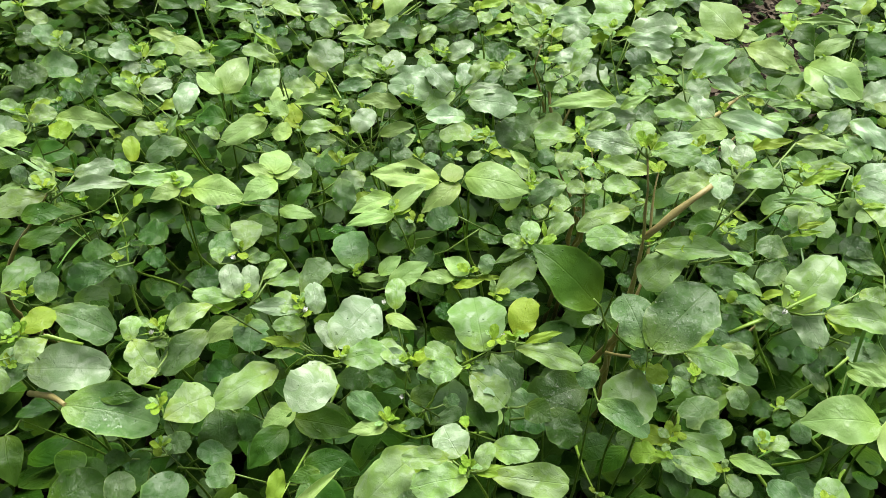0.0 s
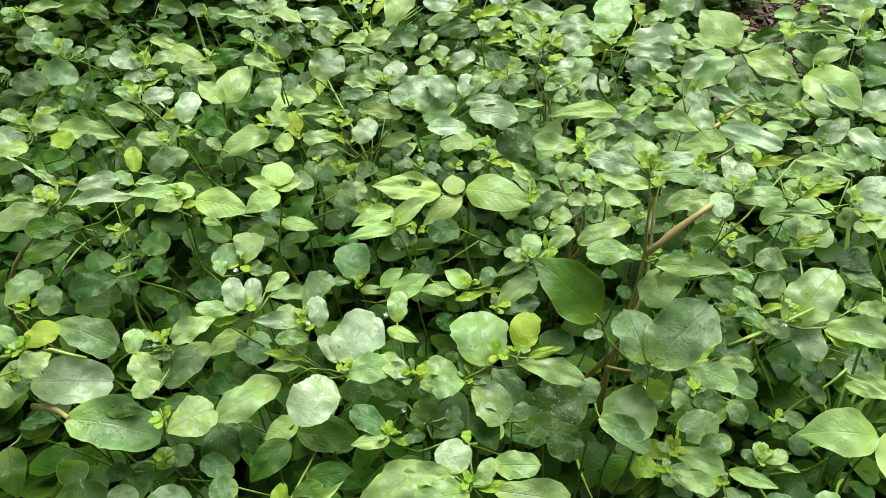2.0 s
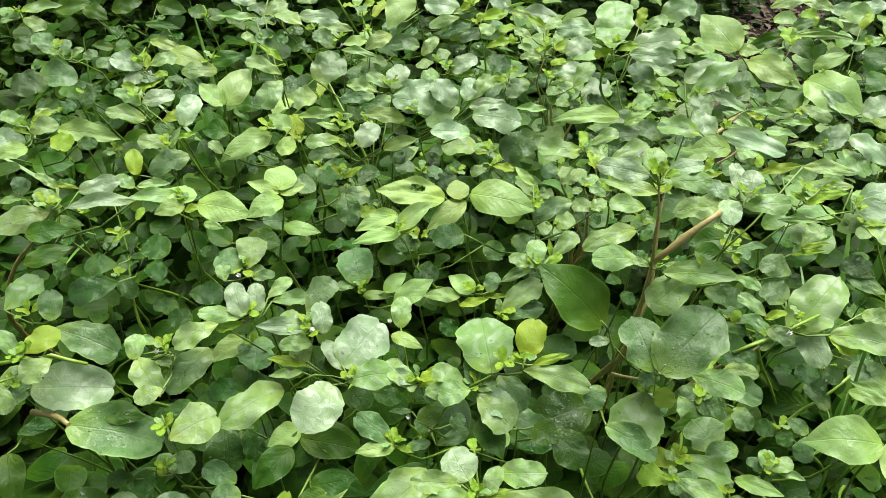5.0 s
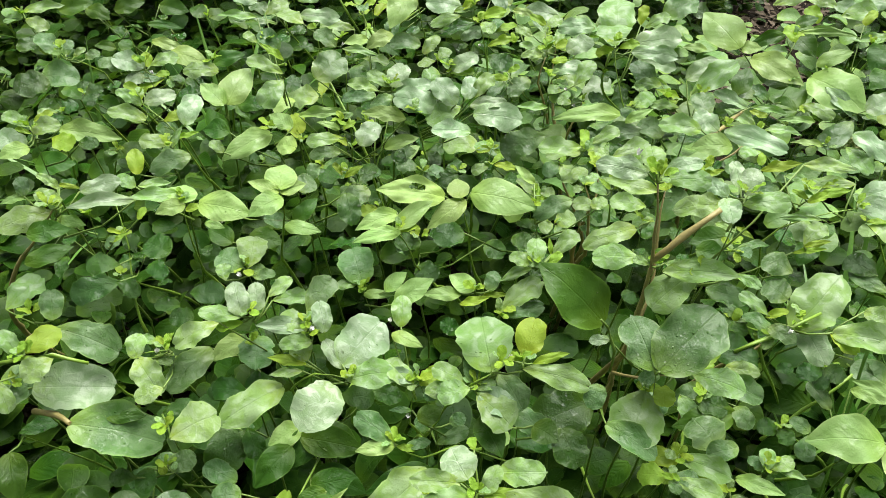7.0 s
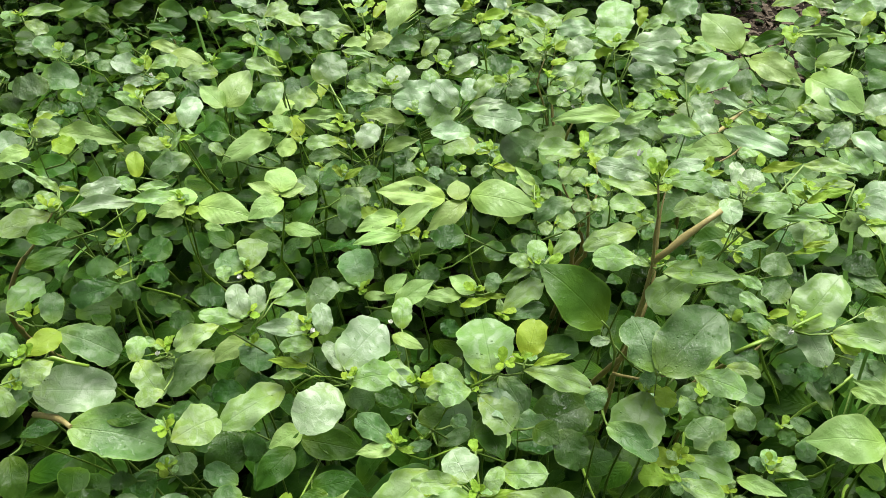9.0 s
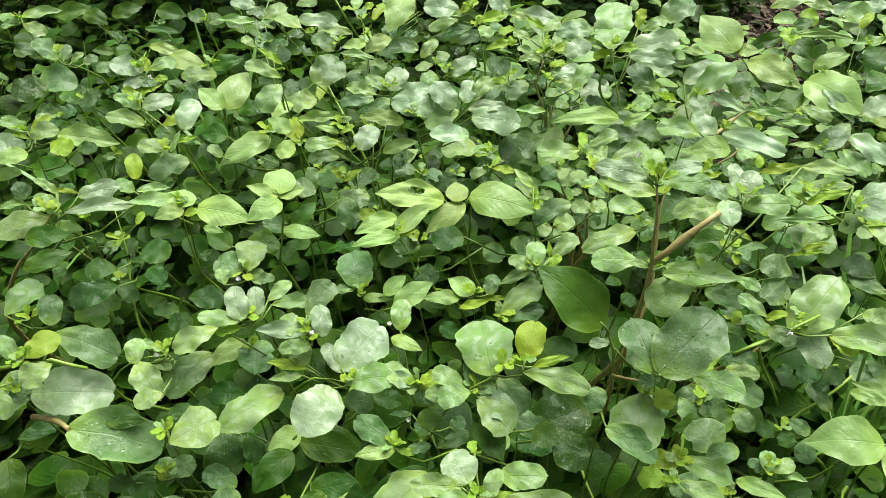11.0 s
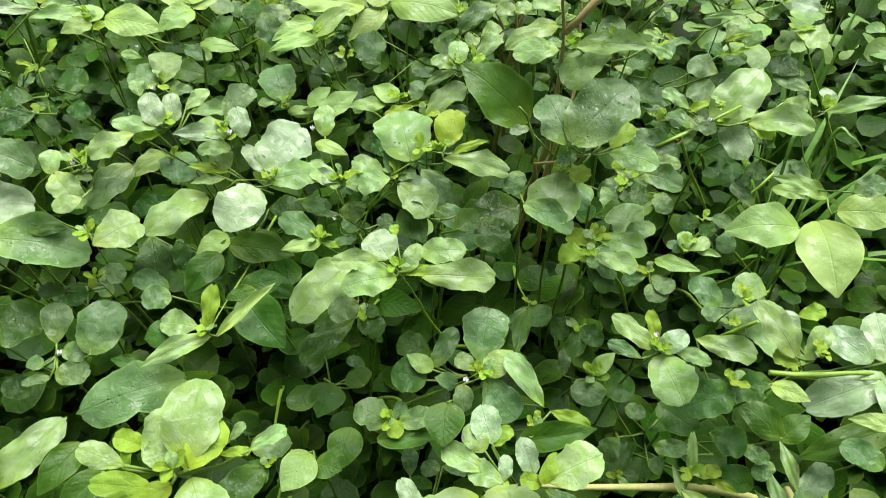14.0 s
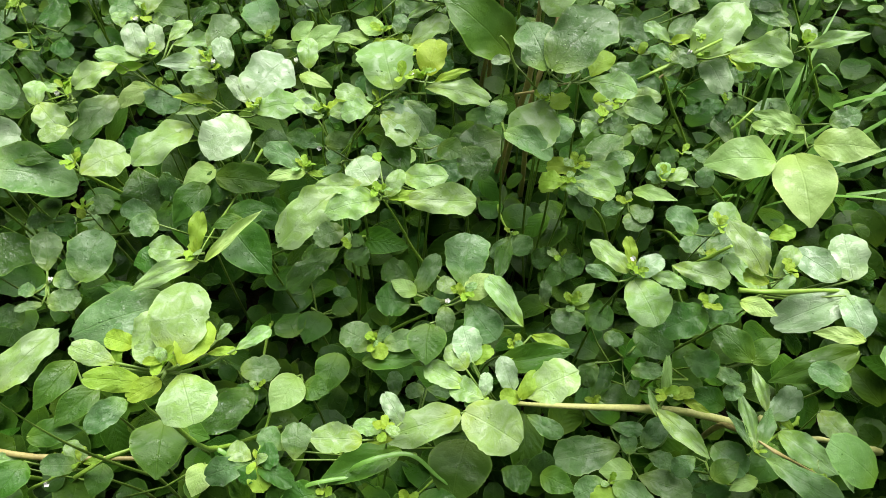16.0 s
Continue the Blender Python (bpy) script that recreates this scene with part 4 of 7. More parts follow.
stem(p, "b", (0, -176, 440), (14, -172, 455), (32, -166, 470), side=True)
stem(p, "b", (0, 0, 0), (2, -165, 340), (2, -171, 390), (0, -175, 440), (-4, -179, 460), (-9, -177, 495))
leaf(p, "l", -10, -175, 500, 7, 24, -13, 16, 12)
leaf(p, "m", -14, -175, 499, 75, 5, -30, 26, 12)
leaf(p, "m", -4, -170, 498, -88, 17, 28, 18, 9)
leaf(p, "l", -5, -176, 496, -98, 8, 29, 22, 12)
leaf(p, "y", -6, -171, 495, -10, 36, -5, 10, 4)
flower(p, -19, -166, 504)
p = weed("T", 0.137, 0.335, "tall weed with small pale wet grey-green leaves", 0.0)
stem(p, "t", (0, 0, 0), (14, -6, 256), (34, -33, 466))
leaf(p, "m", 22, -37, 470, -176, -17, 14, 16, 12)
leaf(p, "m", 25, -33, 469, 59, 9, -29, 16, 9)
leaf(p, "m", 36, -32, 468, -19, 33, -4, 17, 12)
leaf(p, "l", 32, -38, 466, -100, 18, 28, 24, 13)
leaf(p, "l", 23, -37, 465, 86, -14, -27, 27, 13)
leaf(p, "m", 36, -20, 464, 8, 32, -16, 17, 9)
leaf(p, "y", 53, -1, 463, -99, 23, 29, 22, 7)
leaf(p, "l", 81, 7, 462, -110, 9, 31, 28, 10)
p = weed("T", 0.285, 0.564, "weed with small pale wet grey-green leaves", 0.0)
stem(p, "s", (0, 0, 0), (-22, -147, 290), (-34, -156, 340), (-7, -151, 360), (25, -155, 375))
leaf(p, "m", 31, -146, 378, -81, 23, 22, 26, 17)
leaf(p, "m", 27, -150, 377, -123, 2, 31, 27, 17)
leaf(p, "l", 35, -126, 376, 77, -12, -29, 33, 14)
leaf(p, "y", 2, -140, 374, -94, 21, 27, 23, 8)
leaf(p, "l", -4, -167, 373, 72, -14, -28, 30, 7)
leaf(p, "l", -26, -194, 372, -50, 29, 8, 22, 14)
leaf(p, "y", -26, -195, 371, -96, 26, 26, 18, 5)
p = weed("T", 0.356, 0.422, "low weed with wet rounded leaves painted dark for shade", 0.0)
stem(p, "t", (0, 0, 0), (-6, -9, 179), (-22, -38, 326))
leaf(p, "d", -22, -38, 330, 44, 3, -28, 25, 19)
p = weed("T", 0.129, 0.404, "weed with small pale wet grey-green leaves", 0.0)
stem(p, "t", (0, 0, 0), (11, -10, 215), (11, -39, 391))
leaf(p, "l", 2, -77, 395, 82, -5, -25, 30, 18)
leaf(p, "l", 5, -46, 394, 103, -17, -23, 38, 16)
leaf(p, "l", 16, -21, 393, 76, 1, -28, 25, 15)
leaf(p, "l", 20, -32, 391, 99, -16, -24, 15, 10)
p = weed("T", 0.175, 0.301, "weed with small pale wet grey-green leaves", 0.0)
stem(p, "t", (0, 0, 0), (-6, 1, 234), (-23, -21, 426))
leaf(p, "l", -45, -21, 430, -100, 9, 25, 42, 15)
leaf(p, "l", -4, -21, 429, -126, -1, 26, 15, 7)
leaf(p, "l", -23, -17, 428, 123, -24, -13, 36, 21)
p = weed("T", 0.151, 0.274, "weed with small wet rounded green leaves", 0.0)
stem(p, "t", (0, 0, 0), (-5, -11, 218), (-26, -41, 396))
leaf(p, "g", -25, -42, 400, -49, 24, 8, 49, 33)
leaf(p, "g", -27, -40, 399, 19, 19, -15, 33, 24)
p = weed("T", 0.140, 0.469, "weed with small wet rounded green leaves on a brown stem", 0.0)
stem(p, "t", (-29, -203, 353), (-28, -198, 368), (-34, -193, 384), (-39, -192, 390), side=True)
stem(p, "b", (0, 0, 0), (-20, -186, 315), (-27, -203, 352), (-17, -218, 368), (2, -222, 378))
leaf(p, "g", -12, -215, 382, 6, 24, -11, 16, 11)
leaf(p, "m", 8, -218, 381, 26, 22, -18, 11, 7)
leaf(p, "y", 14, -219, 380, -38, 19, 3, 21, 15)
leaf(p, "l", 13, -221, 378, -117, 5, 22, 29, 17)
leaf(p, "y", -4, -229, 377, 167, -1, 5, 15, 13)
leaf(p, "g", -6, -220, 376, 109, -18, -15, 13, 9)
leaf(p, "m", -32, -195, 375, 89, -12, -21, 12, 7)
flower(p, -3, -227, 386)
p = weed("T", 0.103, 0.244, "weed with small wet rounded green leaves", 0.0)
stem(p, "t", (0, 0, 0), (6, 6, 199), (-2, -10, 361))
leaf(p, "g", -2, -24, 365, -123, -7, 18, 32, 15)
leaf(p, "g", -2, 4, 364, 155, -22, -2, 16, 13)
p = weed("T", 0.204, 0.295, "weed with small wet rounded green leaves", 0.0)
stem(p, "t", (0, 0, 0), (-13, -4, 179), (-30, -29, 326))
leaf(p, "d", -15, 24, 330, -130, -1, 23, 38, 23)
leaf(p, "d", -34, -30, 329, -117, 5, 21, 21, 16)
leaf(p, "l", -43, -27, 328, -159, -15, 16, 17, 13)
leaf(p, "g", -27, -64, 326, 28, 3, -17, 23, 24)
p = weed("T", 0.164, 0.263, "weed with small wet rounded green leaves", 0.0)
stem(p, "t", (0, 0, 0), (-15, -12, 182), (-16, -44, 331))
leaf(p, "l", -17, -44, 335, -115, 4, 18, 32, 14)
leaf(p, "y", -16, -47, 334, 73, -4, -18, 19, 12)
leaf(p, "g", 23, -35, 333, 98, -15, -14, 19, 13)
p = weed("T", 0.231, 0.263, "weed with small pale wet grey-green leaves", 0.0)
stem(p, "t", (0, 0, 0), (-8, -8, 168), (-20, -35, 306))
leaf(p, "l", -20, -37, 310, -11, 27, -10, 14, 10)
leaf(p, "l", -17, -35, 309, -79, 27, 12, 15, 10)
leaf(p, "l", -13, -34, 308, -117, 10, 19, 18, 6)
leaf(p, "g", -20, -34, 306, 42, 6, -20, 11, 8)
leaf(p, "a", -39, -40, 305, -115, 8, 18, 29, 11)
p = weed("T", 0.253, 0.366, "weed with small wet rounded green leaves", 0.0)
stem(p, "t", (0, 0, 0), (8, -8, 179), (5, -37, 326))
leaf(p, "l", -1, -40, 330, -48, 29, 5, 52, 32)
leaf(p, "g", 5, -10, 329, 40, 5, -25, 20, 21)
leaf(p, "y", 24, -37, 328, 2, 26, -17, 23, 10)
p = weed("T", 0.256, 0.362, "weed with small wet rounded green leaves and tiny white flowers", 0.0)
stem(p, "t", (0, 0, 0), (-15, -12, 190), (-10, -43, 346))
stem(p, "s", (-51, -58, 330), (-20, -49, 340), (11, -33, 345), side=True)
leaf(p, "l", 9, -55, 350, -113, 10, 25, 40, 19)
leaf(p, "y", 8, -55, 349, -137, -5, 25, 20, 11)
leaf(p, "l", -28, -39, 348, 41, 10, -24, 24, 10)
leaf(p, "y", -29, -39, 346, -88, 26, 21, 15, 6)
leaf(p, "l", 42, -30, 345, -127, 4, 27, 17, 14)
leaf(p, "g", -29, -47, 344, -124, 1, 25, 19, 12)
flower(p, -23, -60, 354)
p = weed("T", 0.295, 0.387, "weed with small wet rounded green leaves", 0.0)
stem(p, "s", (-43, -89, 230), (-14, -76, 255), (19, -60, 280), side=True)
stem(p, "s", (-71, -66, 330), (-41, -50, 270), (-13, -47, 220), side=True)
stem(p, "s", (0, 0, 0), (5, -101, 200), (9, -109, 240), (11, -116, 270))
leaf(p, "a", 19, -67, 270, -124, 7, 24, 26, 11)
leaf(p, "g", -26, -108, 269, 162, -23, 9, 19, 14)
leaf(p, "g", -24, -105, 268, 45, 5, -22, 15, 11)
leaf(p, "g", -1, -83, 266, 26, 14, -21, 24, 12)
leaf(p, "g", 52, -59, 265, 42, 0, -25, 28, 24)
p = weed("A", 0.317, 0.276, "upright weed with light green pointed veined leaves", 0.0)
stem(p, "t", (0, 0, 0), (-2, 4, 157), (-10, -14, 286))
leaf(p, "a", -10, -14, 290, 85, -9, -17, 50, 34)
p = weed("A", 0.348, 0.280, "upright weed with light green pointed veined leaves", 0.0)
stem(p, "t", (0, 0, 0), (-5, 11, 157), (-9, -2, 286))
leaf(p, "a", -25, -12, 290, 177, -11, 16, 58, 42)
leaf(p, "a", -7, -2, 289, -109, 11, 26, 44, 28)
leaf(p, "a", -9, 12, 288, 54, -1, -28, 40, 14)
p = weed("T", -0.202, 0.167, "weed with small wet rounded green leaves and tiny white flowers", 0.0)
stem(p, "t", (0, 0, 0), (4, 11, 163), (19, -3, 296))
leaf(p, "g", 19, 4, 300, 12, 23, 12, 26, 18)
leaf(p, "d", -27, 11, 299, -58, -4, 24, 32, 28)
leaf(p, "g", 41, -3, 298, -12, 17, 18, 35, 27)
leaf(p, "g", 22, 2, 296, -100, -4, 14, 16, 13)
leaf(p, "g", 13, -9, 295, 72, 15, -10, 10, 9)
leaf(p, "g", 12, -8, 294, -64, 0, 22, 9, 7)
leaf(p, "g", 22, -16, 293, -64, -9, 21, 19, 15)
leaf(p, "g", 18, -15, 292, 117, 18, -22, 15, 6)
leaf(p, "g", 21, 52, 295, 137, 0, -25, 19, 14)
flower(p, 26, -7, 304)
p = weed("T", -0.045, 0.588, "weed with small wet rounded green leaves", 0.0)
stem(p, "s", (0, 0, 0), (-19, -285, 280), (-31, -381, 310), (-39, -425, 320))
leaf(p, "y", -38, -426, 325, -7, 29, 13, 27, 10)
leaf(p, "l", -44, -423, 324, 88, 16, -18, 21, 15)
leaf(p, "k", -59, -423, 323, 113, 0, -22, 16, 17)
leaf(p, "a", -33, -427, 321, -45, 13, 20, 45, 7)
leaf(p, "l", -37, -426, 320, 119, 0, -21, 41, 12)
leaf(p, "g", -67, -397, 319, 106, 11, -22, 17, 15)
leaf(p, "k", -24, -397, 318, -137, -16, 7, 42, 29)
leaf(p, "k", -17, -392, 317, 113, 3, -22, 19, 10)
p = weed("T", -0.133, 0.152, "weed with small wet rounded green leaves", 0.0)
stem(p, "t", (0, 0, 0), (11, 11, 163), (22, -2, 296))
leaf(p, "g", 34, -6, 300, 116, 9, -20, 57, 30)
leaf(p, "k", 9, 2, 299, 85, 19, -15, 21, 10)
p = weed("T", -0.071, 0.200, "weed with small wet rounded green leaves", 0.0)
stem(p, "s", (0, 0, 0), (-2, -130, 260), (-4, -141, 330), (6, -154, 390), (27, -158, 420))
leaf(p, "l", 30, -155, 425, -8, 16, 13, 29, 21)
leaf(p, "y", 33, -158, 424, -24, 12, 15, 19, 14)
leaf(p, "y", 31, -158, 423, 7, 26, 9, 9, 5)
leaf(p, "l", 8, -155, 421, 75, 27, -10, 17, 9)
leaf(p, "l", 28, -154, 420, 80, 25, -12, 14, 9)
leaf(p, "y", 12, -147, 419, 76, 17, -11, 11, 8)
leaf(p, "l", 14, -153, 418, -17, 21, 16, 20, 9)
leaf(p, "y", 7, -155, 417, 2, 29, 13, 9, 4)
leaf(p, "y", 19, -163, 420, 91, 22, -13, 20, 9)
leaf(p, "y", 26, -162, 420, 123, 5, -17, 13, 8)
leaf(p, "l", 32, -159, 419, -159, -9, -5, 20, 21)
leaf(p, "l", 43, -145, 418, -39, 15, 17, 8, 4)
leaf(p, "l", 51, -149, 418, -55, 2, 17, 15, 6)
leaf(p, "y", 40, -150, 417, -77, -12, 16, 11, 4)
p = weed("T", -0.129, 0.067, "weed with small pale wet grey-green leaves", 0.0)
stem(p, "t", (0, 0, 0), (5, 4, 207), (-6, -14, 376))
leaf(p, "l", -6, -14, 380, -36, 3, 21, 36, 15)
p = weed("A", -0.164, 0.104, "weed with green veined leaves painted dark for shade", 0.0)
stem(p, "t", (0, 0, 0), (15, -2, 174), (35, -25, 316))
leaf(p, "k", 27, -6, 320, 152, -3, -20, 30, 17)
leaf(p, "k", 43, -21, 319, 143, 0, -19, 27, 16)
leaf(p, "g", 59, -28, 318, 135, 1, -18, 23, 14)
leaf(p, "k", 13, -46, 316, -78, -13, 13, 25, 14)
p = weed("A", -0.098, 0.078, "weed with green veined leaves painted dark for shade", 0.0)
stem(p, "t", (0, 0, 0), (10, 8, 163), (6, -7, 296))
leaf(p, "k", 8, -6, 300, -175, 1, -10, 32, 30)
leaf(p, "k", 4, -7, 299, -103, -16, 8, 29, 18)
p = weed("A", -0.038, 0.122, "upright weed with light green pointed veined leaves", 0.0)
stem(p, "t", (0, 0, 0), (7, 11, 138), (9, -2, 251))
leaf(p, "g", -29, 0, 255, -81, -8, 15, 24, 17)
leaf(p, "a", 7, -4, 254, 149, 1, -12, 27, 23)
leaf(p, "k", 32, 12, 253, 165, -10, -8, 27, 22)
leaf(p, "k", 11, -10, 251, -107, 5, 11, 17, 17)
p = weed("T", -0.007, 0.155, "weed with small wet rounded green leaves", 0.0)
stem(p, "t", (0, 0, 0), (12, -6, 155), (28, -32, 281))
leaf(p, "g", 26, -33, 285, 64, 15, -13, 21, 18)
leaf(p, "y", 28, -31, 284, -156, 3, 4, 12, 10)
leaf(p, "g", 33, -32, 283, -79, 6, 15, 21, 13)
leaf(p, "g", 29, -29, 281, -34, 18, 10, 12, 8)
leaf(p, "k", 20, -41, 280, -87, -2, 15, 35, 14)
p = weed("T", -0.034, 0.276, "weed with small wet rounded green leaves", 0.0)
stem(p, "s", (0, 0, 0), (57, -128, 250), (80, -133, 280), (106, -136, 310))
leaf(p, "a", 80, -128, 300, 60, 12, -15, 18, 11)
leaf(p, "g", 81, -125, 299, -33, 25, 10, 26, 12)
leaf(p, "g", 81, -132, 298, -102, -6, 17, 14, 10)
leaf(p, "d", 79, -115, 296, 70, 10, -17, 22, 16)
leaf(p, "d", 76, -132, 295, 78, 9, -16, 21, 21)
p = weed("T", 0.096, 0.163, "weed with small wet rounded green leaves and tiny white flowers", 0.0)
stem(p, "t", (0, 0, 0), (-6, -2, 171), (-22, -26, 311))
leaf(p, "g", -22, -20, 315, -12, 23, 2, 33, 27)
leaf(p, "l", -25, -23, 314, 58, 14, -16, 14, 10)
leaf(p, "a", -20, -26, 313, -53, 16, 12, 21, 15)
leaf(p, "l", 11, -45, 311, 36, 20, -13, 35, 13)
leaf(p, "g", -33, -30, 310, 178, -16, 1, 15, 11)
leaf(p, "g", -20, -26, 309, -144, -12, 12, 28, 22)
leaf(p, "k", -42, -40, 308, 175, -6, -1, 25, 23)
flower(p, -32, -33, 319)
p = weed("T", 0.387, 0.182, "weed with small pale wet grey-green leaves on a straw-coloured stalk", 0.0)
stem(p, "p", (0, 0, 0), (-84, -74, 160), (-183, -77, 216), (-281, -93, 270), (-307, -99, 285))
leaf(p, "m", -309, -80, 300, 15, 20, -6, 21, 17)
leaf(p, "l", -313, -84, 299, 38, 18, -10, 17, 13)
leaf(p, "y", -309, -81, 298, -52, 21, 10, 15, 9)
leaf(p, "l", -313, -93, 296, 64, 10, -13, 26, 14)
leaf(p, "l", -304, -100, 295, 67, 3, -13, 20, 14)
leaf(p, "m", -303, -98, 294, -7, 20, -1, 13, 8)
leaf(p, "m", -287, -95, 293, 18, 23, -8, 20, 12)
leaf(p, "y", -283, -100, 292, 78, 8, -13, 12, 9)
leaf(p, "l", -281, -100, 295, -71, 17, 10, 33, 23)
leaf(p, "y", -283, -101, 295, -34, 23, 3, 18, 9)
leaf(p, "l", -315, -107, 294, -122, -4, 11, 35, 28)
leaf(p, "l", -317, -108, 293, 105, -3, -11, 44, 20)
p = weed("T", 0.006, 0.094, "weed with small pale wet grey-green leaves", 0.0)
stem(p, "t", (0, 0, 0), (15, -8, 168), (25, -36, 306))
leaf(p, "l", 12, -40, 310, 89, 11, -11, 26, 15)
leaf(p, "l", 22, -34, 309, 83, 4, -11, 15, 9)
leaf(p, "m", 32, -30, 308, 34, 24, -6, 18, 10)
leaf(p, "y", 28, -38, 306, 96, 0, -11, 14, 5)
p = weed("T", 0.067, 0.133, "weed with small wet rounded green leaves", 0.0)
stem(p, "t", (0, 0, 0), (-15, -20, 135), (-32, -58, 246))
leaf(p, "k", -32, -62, 250, 112, -2, -10, 53, 20)
leaf(p, "k", 8, -58, 249, 165, -7, -1, 38, 38)
leaf(p, "g", -36, -29, 248, 2, 24, 1, 17, 10)
leaf(p, "g", -18, -22, 246, 104, -2, -13, 12, 10)
leaf(p, "g", -16, -22, 245, -103, 3, 13, 16, 9)
leaf(p, "g", -104, -59, 244, 56, 23, -5, 18, 14)
leaf(p, "g", -97, -65, 243, -4, 21, 7, 22, 18)
p = weed("T", 0.096, 0.179, "weed with small wet rounded green leaves", 0.0)
stem(p, "t", (0, 0, 0), (-4, -18, 146), (10, -54, 266))
leaf(p, "k", -1, -64, 270, -85, 11, 14, 48, 17)
leaf(p, "y", 22, -44, 269, -116, 2, 16, 25, 10)
p = weed("T", 0.128, 0.215, "weed with small wet rounded green leaves", 0.0)
stem(p, "t", (0, 0, 0), (17, -6, 124), (27, -34, 226))
leaf(p, "g", 8, -34, 230, -11, 26, -2, 19, 9)
leaf(p, "g", 26, -37, 229, 166, -2, 3, 20, 23)
leaf(p, "a", 29, -33, 228, -55, 22, 10, 23, 12)
leaf(p, "y", 29, -32, 226, -104, 10, 18, 13, 7)
p = weed("T", 0.153, 0.191, "weed with small pale wet grey-green leaves and tiny white flowers", 0.0)
stem(p, "t", (0, 0, 0), (22, -9, 169), (26, -38, 308))
leaf(p, "l", 21, -38, 312, 46, 13, -20, 29, 12)
leaf(p, "g", 14, -44, 311, 59, 4, -20, 21, 8)
leaf(p, "m", 26, -39, 310, -65, 25, 11, 19, 13)
leaf(p, "l", 36, -37, 308, -119, 4, 20, 21, 9)
leaf(p, "l", 25, -40, 307, -160, -12, 15, 31, 25)
leaf(p, "y", 27, -32, 306, 7, 25, -12, 21, 8)
flower(p, 25, -32, 316)
p = weed("T", 0.217, 0.167, "low weed with wet rounded leaves painted dark for shade", 0.0)
stem(p, "t", (0, 0, 0), (-1, -2, 157), (8, -26, 286))
stem(p, "s", (7, 5, 290), (15, 4, 300), (20, -2, 320), side=True)
leaf(p, "l", -6, 5, 290, -114, 5, 21, 36, 16)
leaf(p, "d", 8, -30, 289, 105, -13, -11, 31, 22)
leaf(p, "d", 32, -26, 288, 91, -12, -15, 27, 19)
p = weed("T", 0.225, 0.180, "low weed with wet rounded leaves painted dark for shade", 0.0)
stem(p, "t", (0, 0, 0), (5, -20, 135), (14, -58, 246))
leaf(p, "k", 39, -57, 250, 42, 4, -19, 35, 20)
leaf(p, "k", 38, -58, 249, -59, 22, 4, 25, 17)
leaf(p, "d", -33, -31, 248, -129, -2, 18, 28, 21)
leaf(p, "d", -4, -51, 246, -117, 6, 17, 23, 20)
leaf(p, "g", 14, -61, 245, -124, 8, 18, 17, 10)
leaf(p, "g", 31, -71, 244, 119, -17, -4, 15, 11)
leaf(p, "g", -40, -59, 243, -98, 14, 14, 20, 11)
p = weed("T", 0.275, 0.249, "weed with small wet rounded green leaves", 0.0)
stem(p, "t", (0, 0, 0), (-15, -19, 163), (-32, -55, 296))
leaf(p, "l", -15, -51, 300, 58, 1, -24, 21, 19)
leaf(p, "g", -48, -59, 299, 33, 10, -21, 24, 16)
p = weed("T", 0.227, 0.183, "weed with small pale wet grey-green leaves", 0.0)
stem(p, "t", (0, 0, 0), (10, -21, 190), (17, -59, 346))
stem(p, "s", (-8, -65, 345), (18, -67, 345), (53, -64, 340), side=True)
leaf(p, "l", 6, -59, 350, 25, 15, -21, 33, 15)
leaf(p, "m", 10, -47, 349, 13, 20, -19, 15, 11)
leaf(p, "y", 17, -33, 348, -89, 23, 18, 14, 9)
leaf(p, "y", 9, -62, 346, 56, 4, -22, 14, 10)
leaf(p, "l", 13, -59, 345, -40, 32, -2, 21, 11)
leaf(p, "m", 49, -59, 344, 42, 3, -24, 26, 17)
leaf(p, "m", 57, -59, 343, 0, 19, -18, 26, 20)
leaf(p, "m", 53, -68, 342, 100, -26, -11, 42, 21)
leaf(p, "a", -9, -72, 345, -123, 7, 21, 19, 10)
leaf(p, "m", 48, -70, 345, -170, -9, 21, 23, 15)
leaf(p, "a", 49, -96, 344, 70, -14, -18, 24, 9)
p = weed("T", 0.329, 0.140, "weed with large wet rounded green leaves", 0.0)
stem(p, "t", (0, 0, 0), (13, 1, 130), (6, -20, 236))
leaf(p, "k", 14, -7, 240, 99, -25, -10, 61, 22)
leaf(p, "g", -2, -33, 239, 50, -3, -20, 26, 17)
p = weed("T", 0.473, 0.149, "weed with small pale wet grey-green leaves on a straw-coloured stalk", 0.0)
stem(p, "p", (0, 0, 0), (-81, -51, 140), (-126, -44, 150), (-164, -43, 160))
leaf(p, "l", -181, -56, 200, -139, 7, 18, 40, 19)
leaf(p, "l", -150, -71, 199, -166, -3, 18, 27, 8)
leaf(p, "l", -184, -41, 198, 9, 16, -16, 33, 9)
leaf(p, "m", -180, -45, 196, -48, 24, -2, 28, 18)
leaf(p, "y", -177, -38, 195, -149, -3, 18, 20, 6)
leaf(p, "l", -145, -40, 194, -148, 2, 19, 29, 18)
p = weed("T", 0.205, 0.113, "weed with small wet rounded green leaves", 0.0)
stem(p, "t", (0, 0, 0), (4, 8, 127), (2, -7, 231))
leaf(p, "l", -6, -16, 235, -140, -1, 15, 42, 14)
leaf(p, "a", 2, -6, 234, -10, 25, -9, 30, 7)
leaf(p, "l", -6, -20, 233, 10, 17, -12, 20, 5)
leaf(p, "y", 6, -6, 231, -84, 23, 11, 16, 9)
leaf(p, "y", 14, -7, 230, -125, 7, 16, 19, 6)
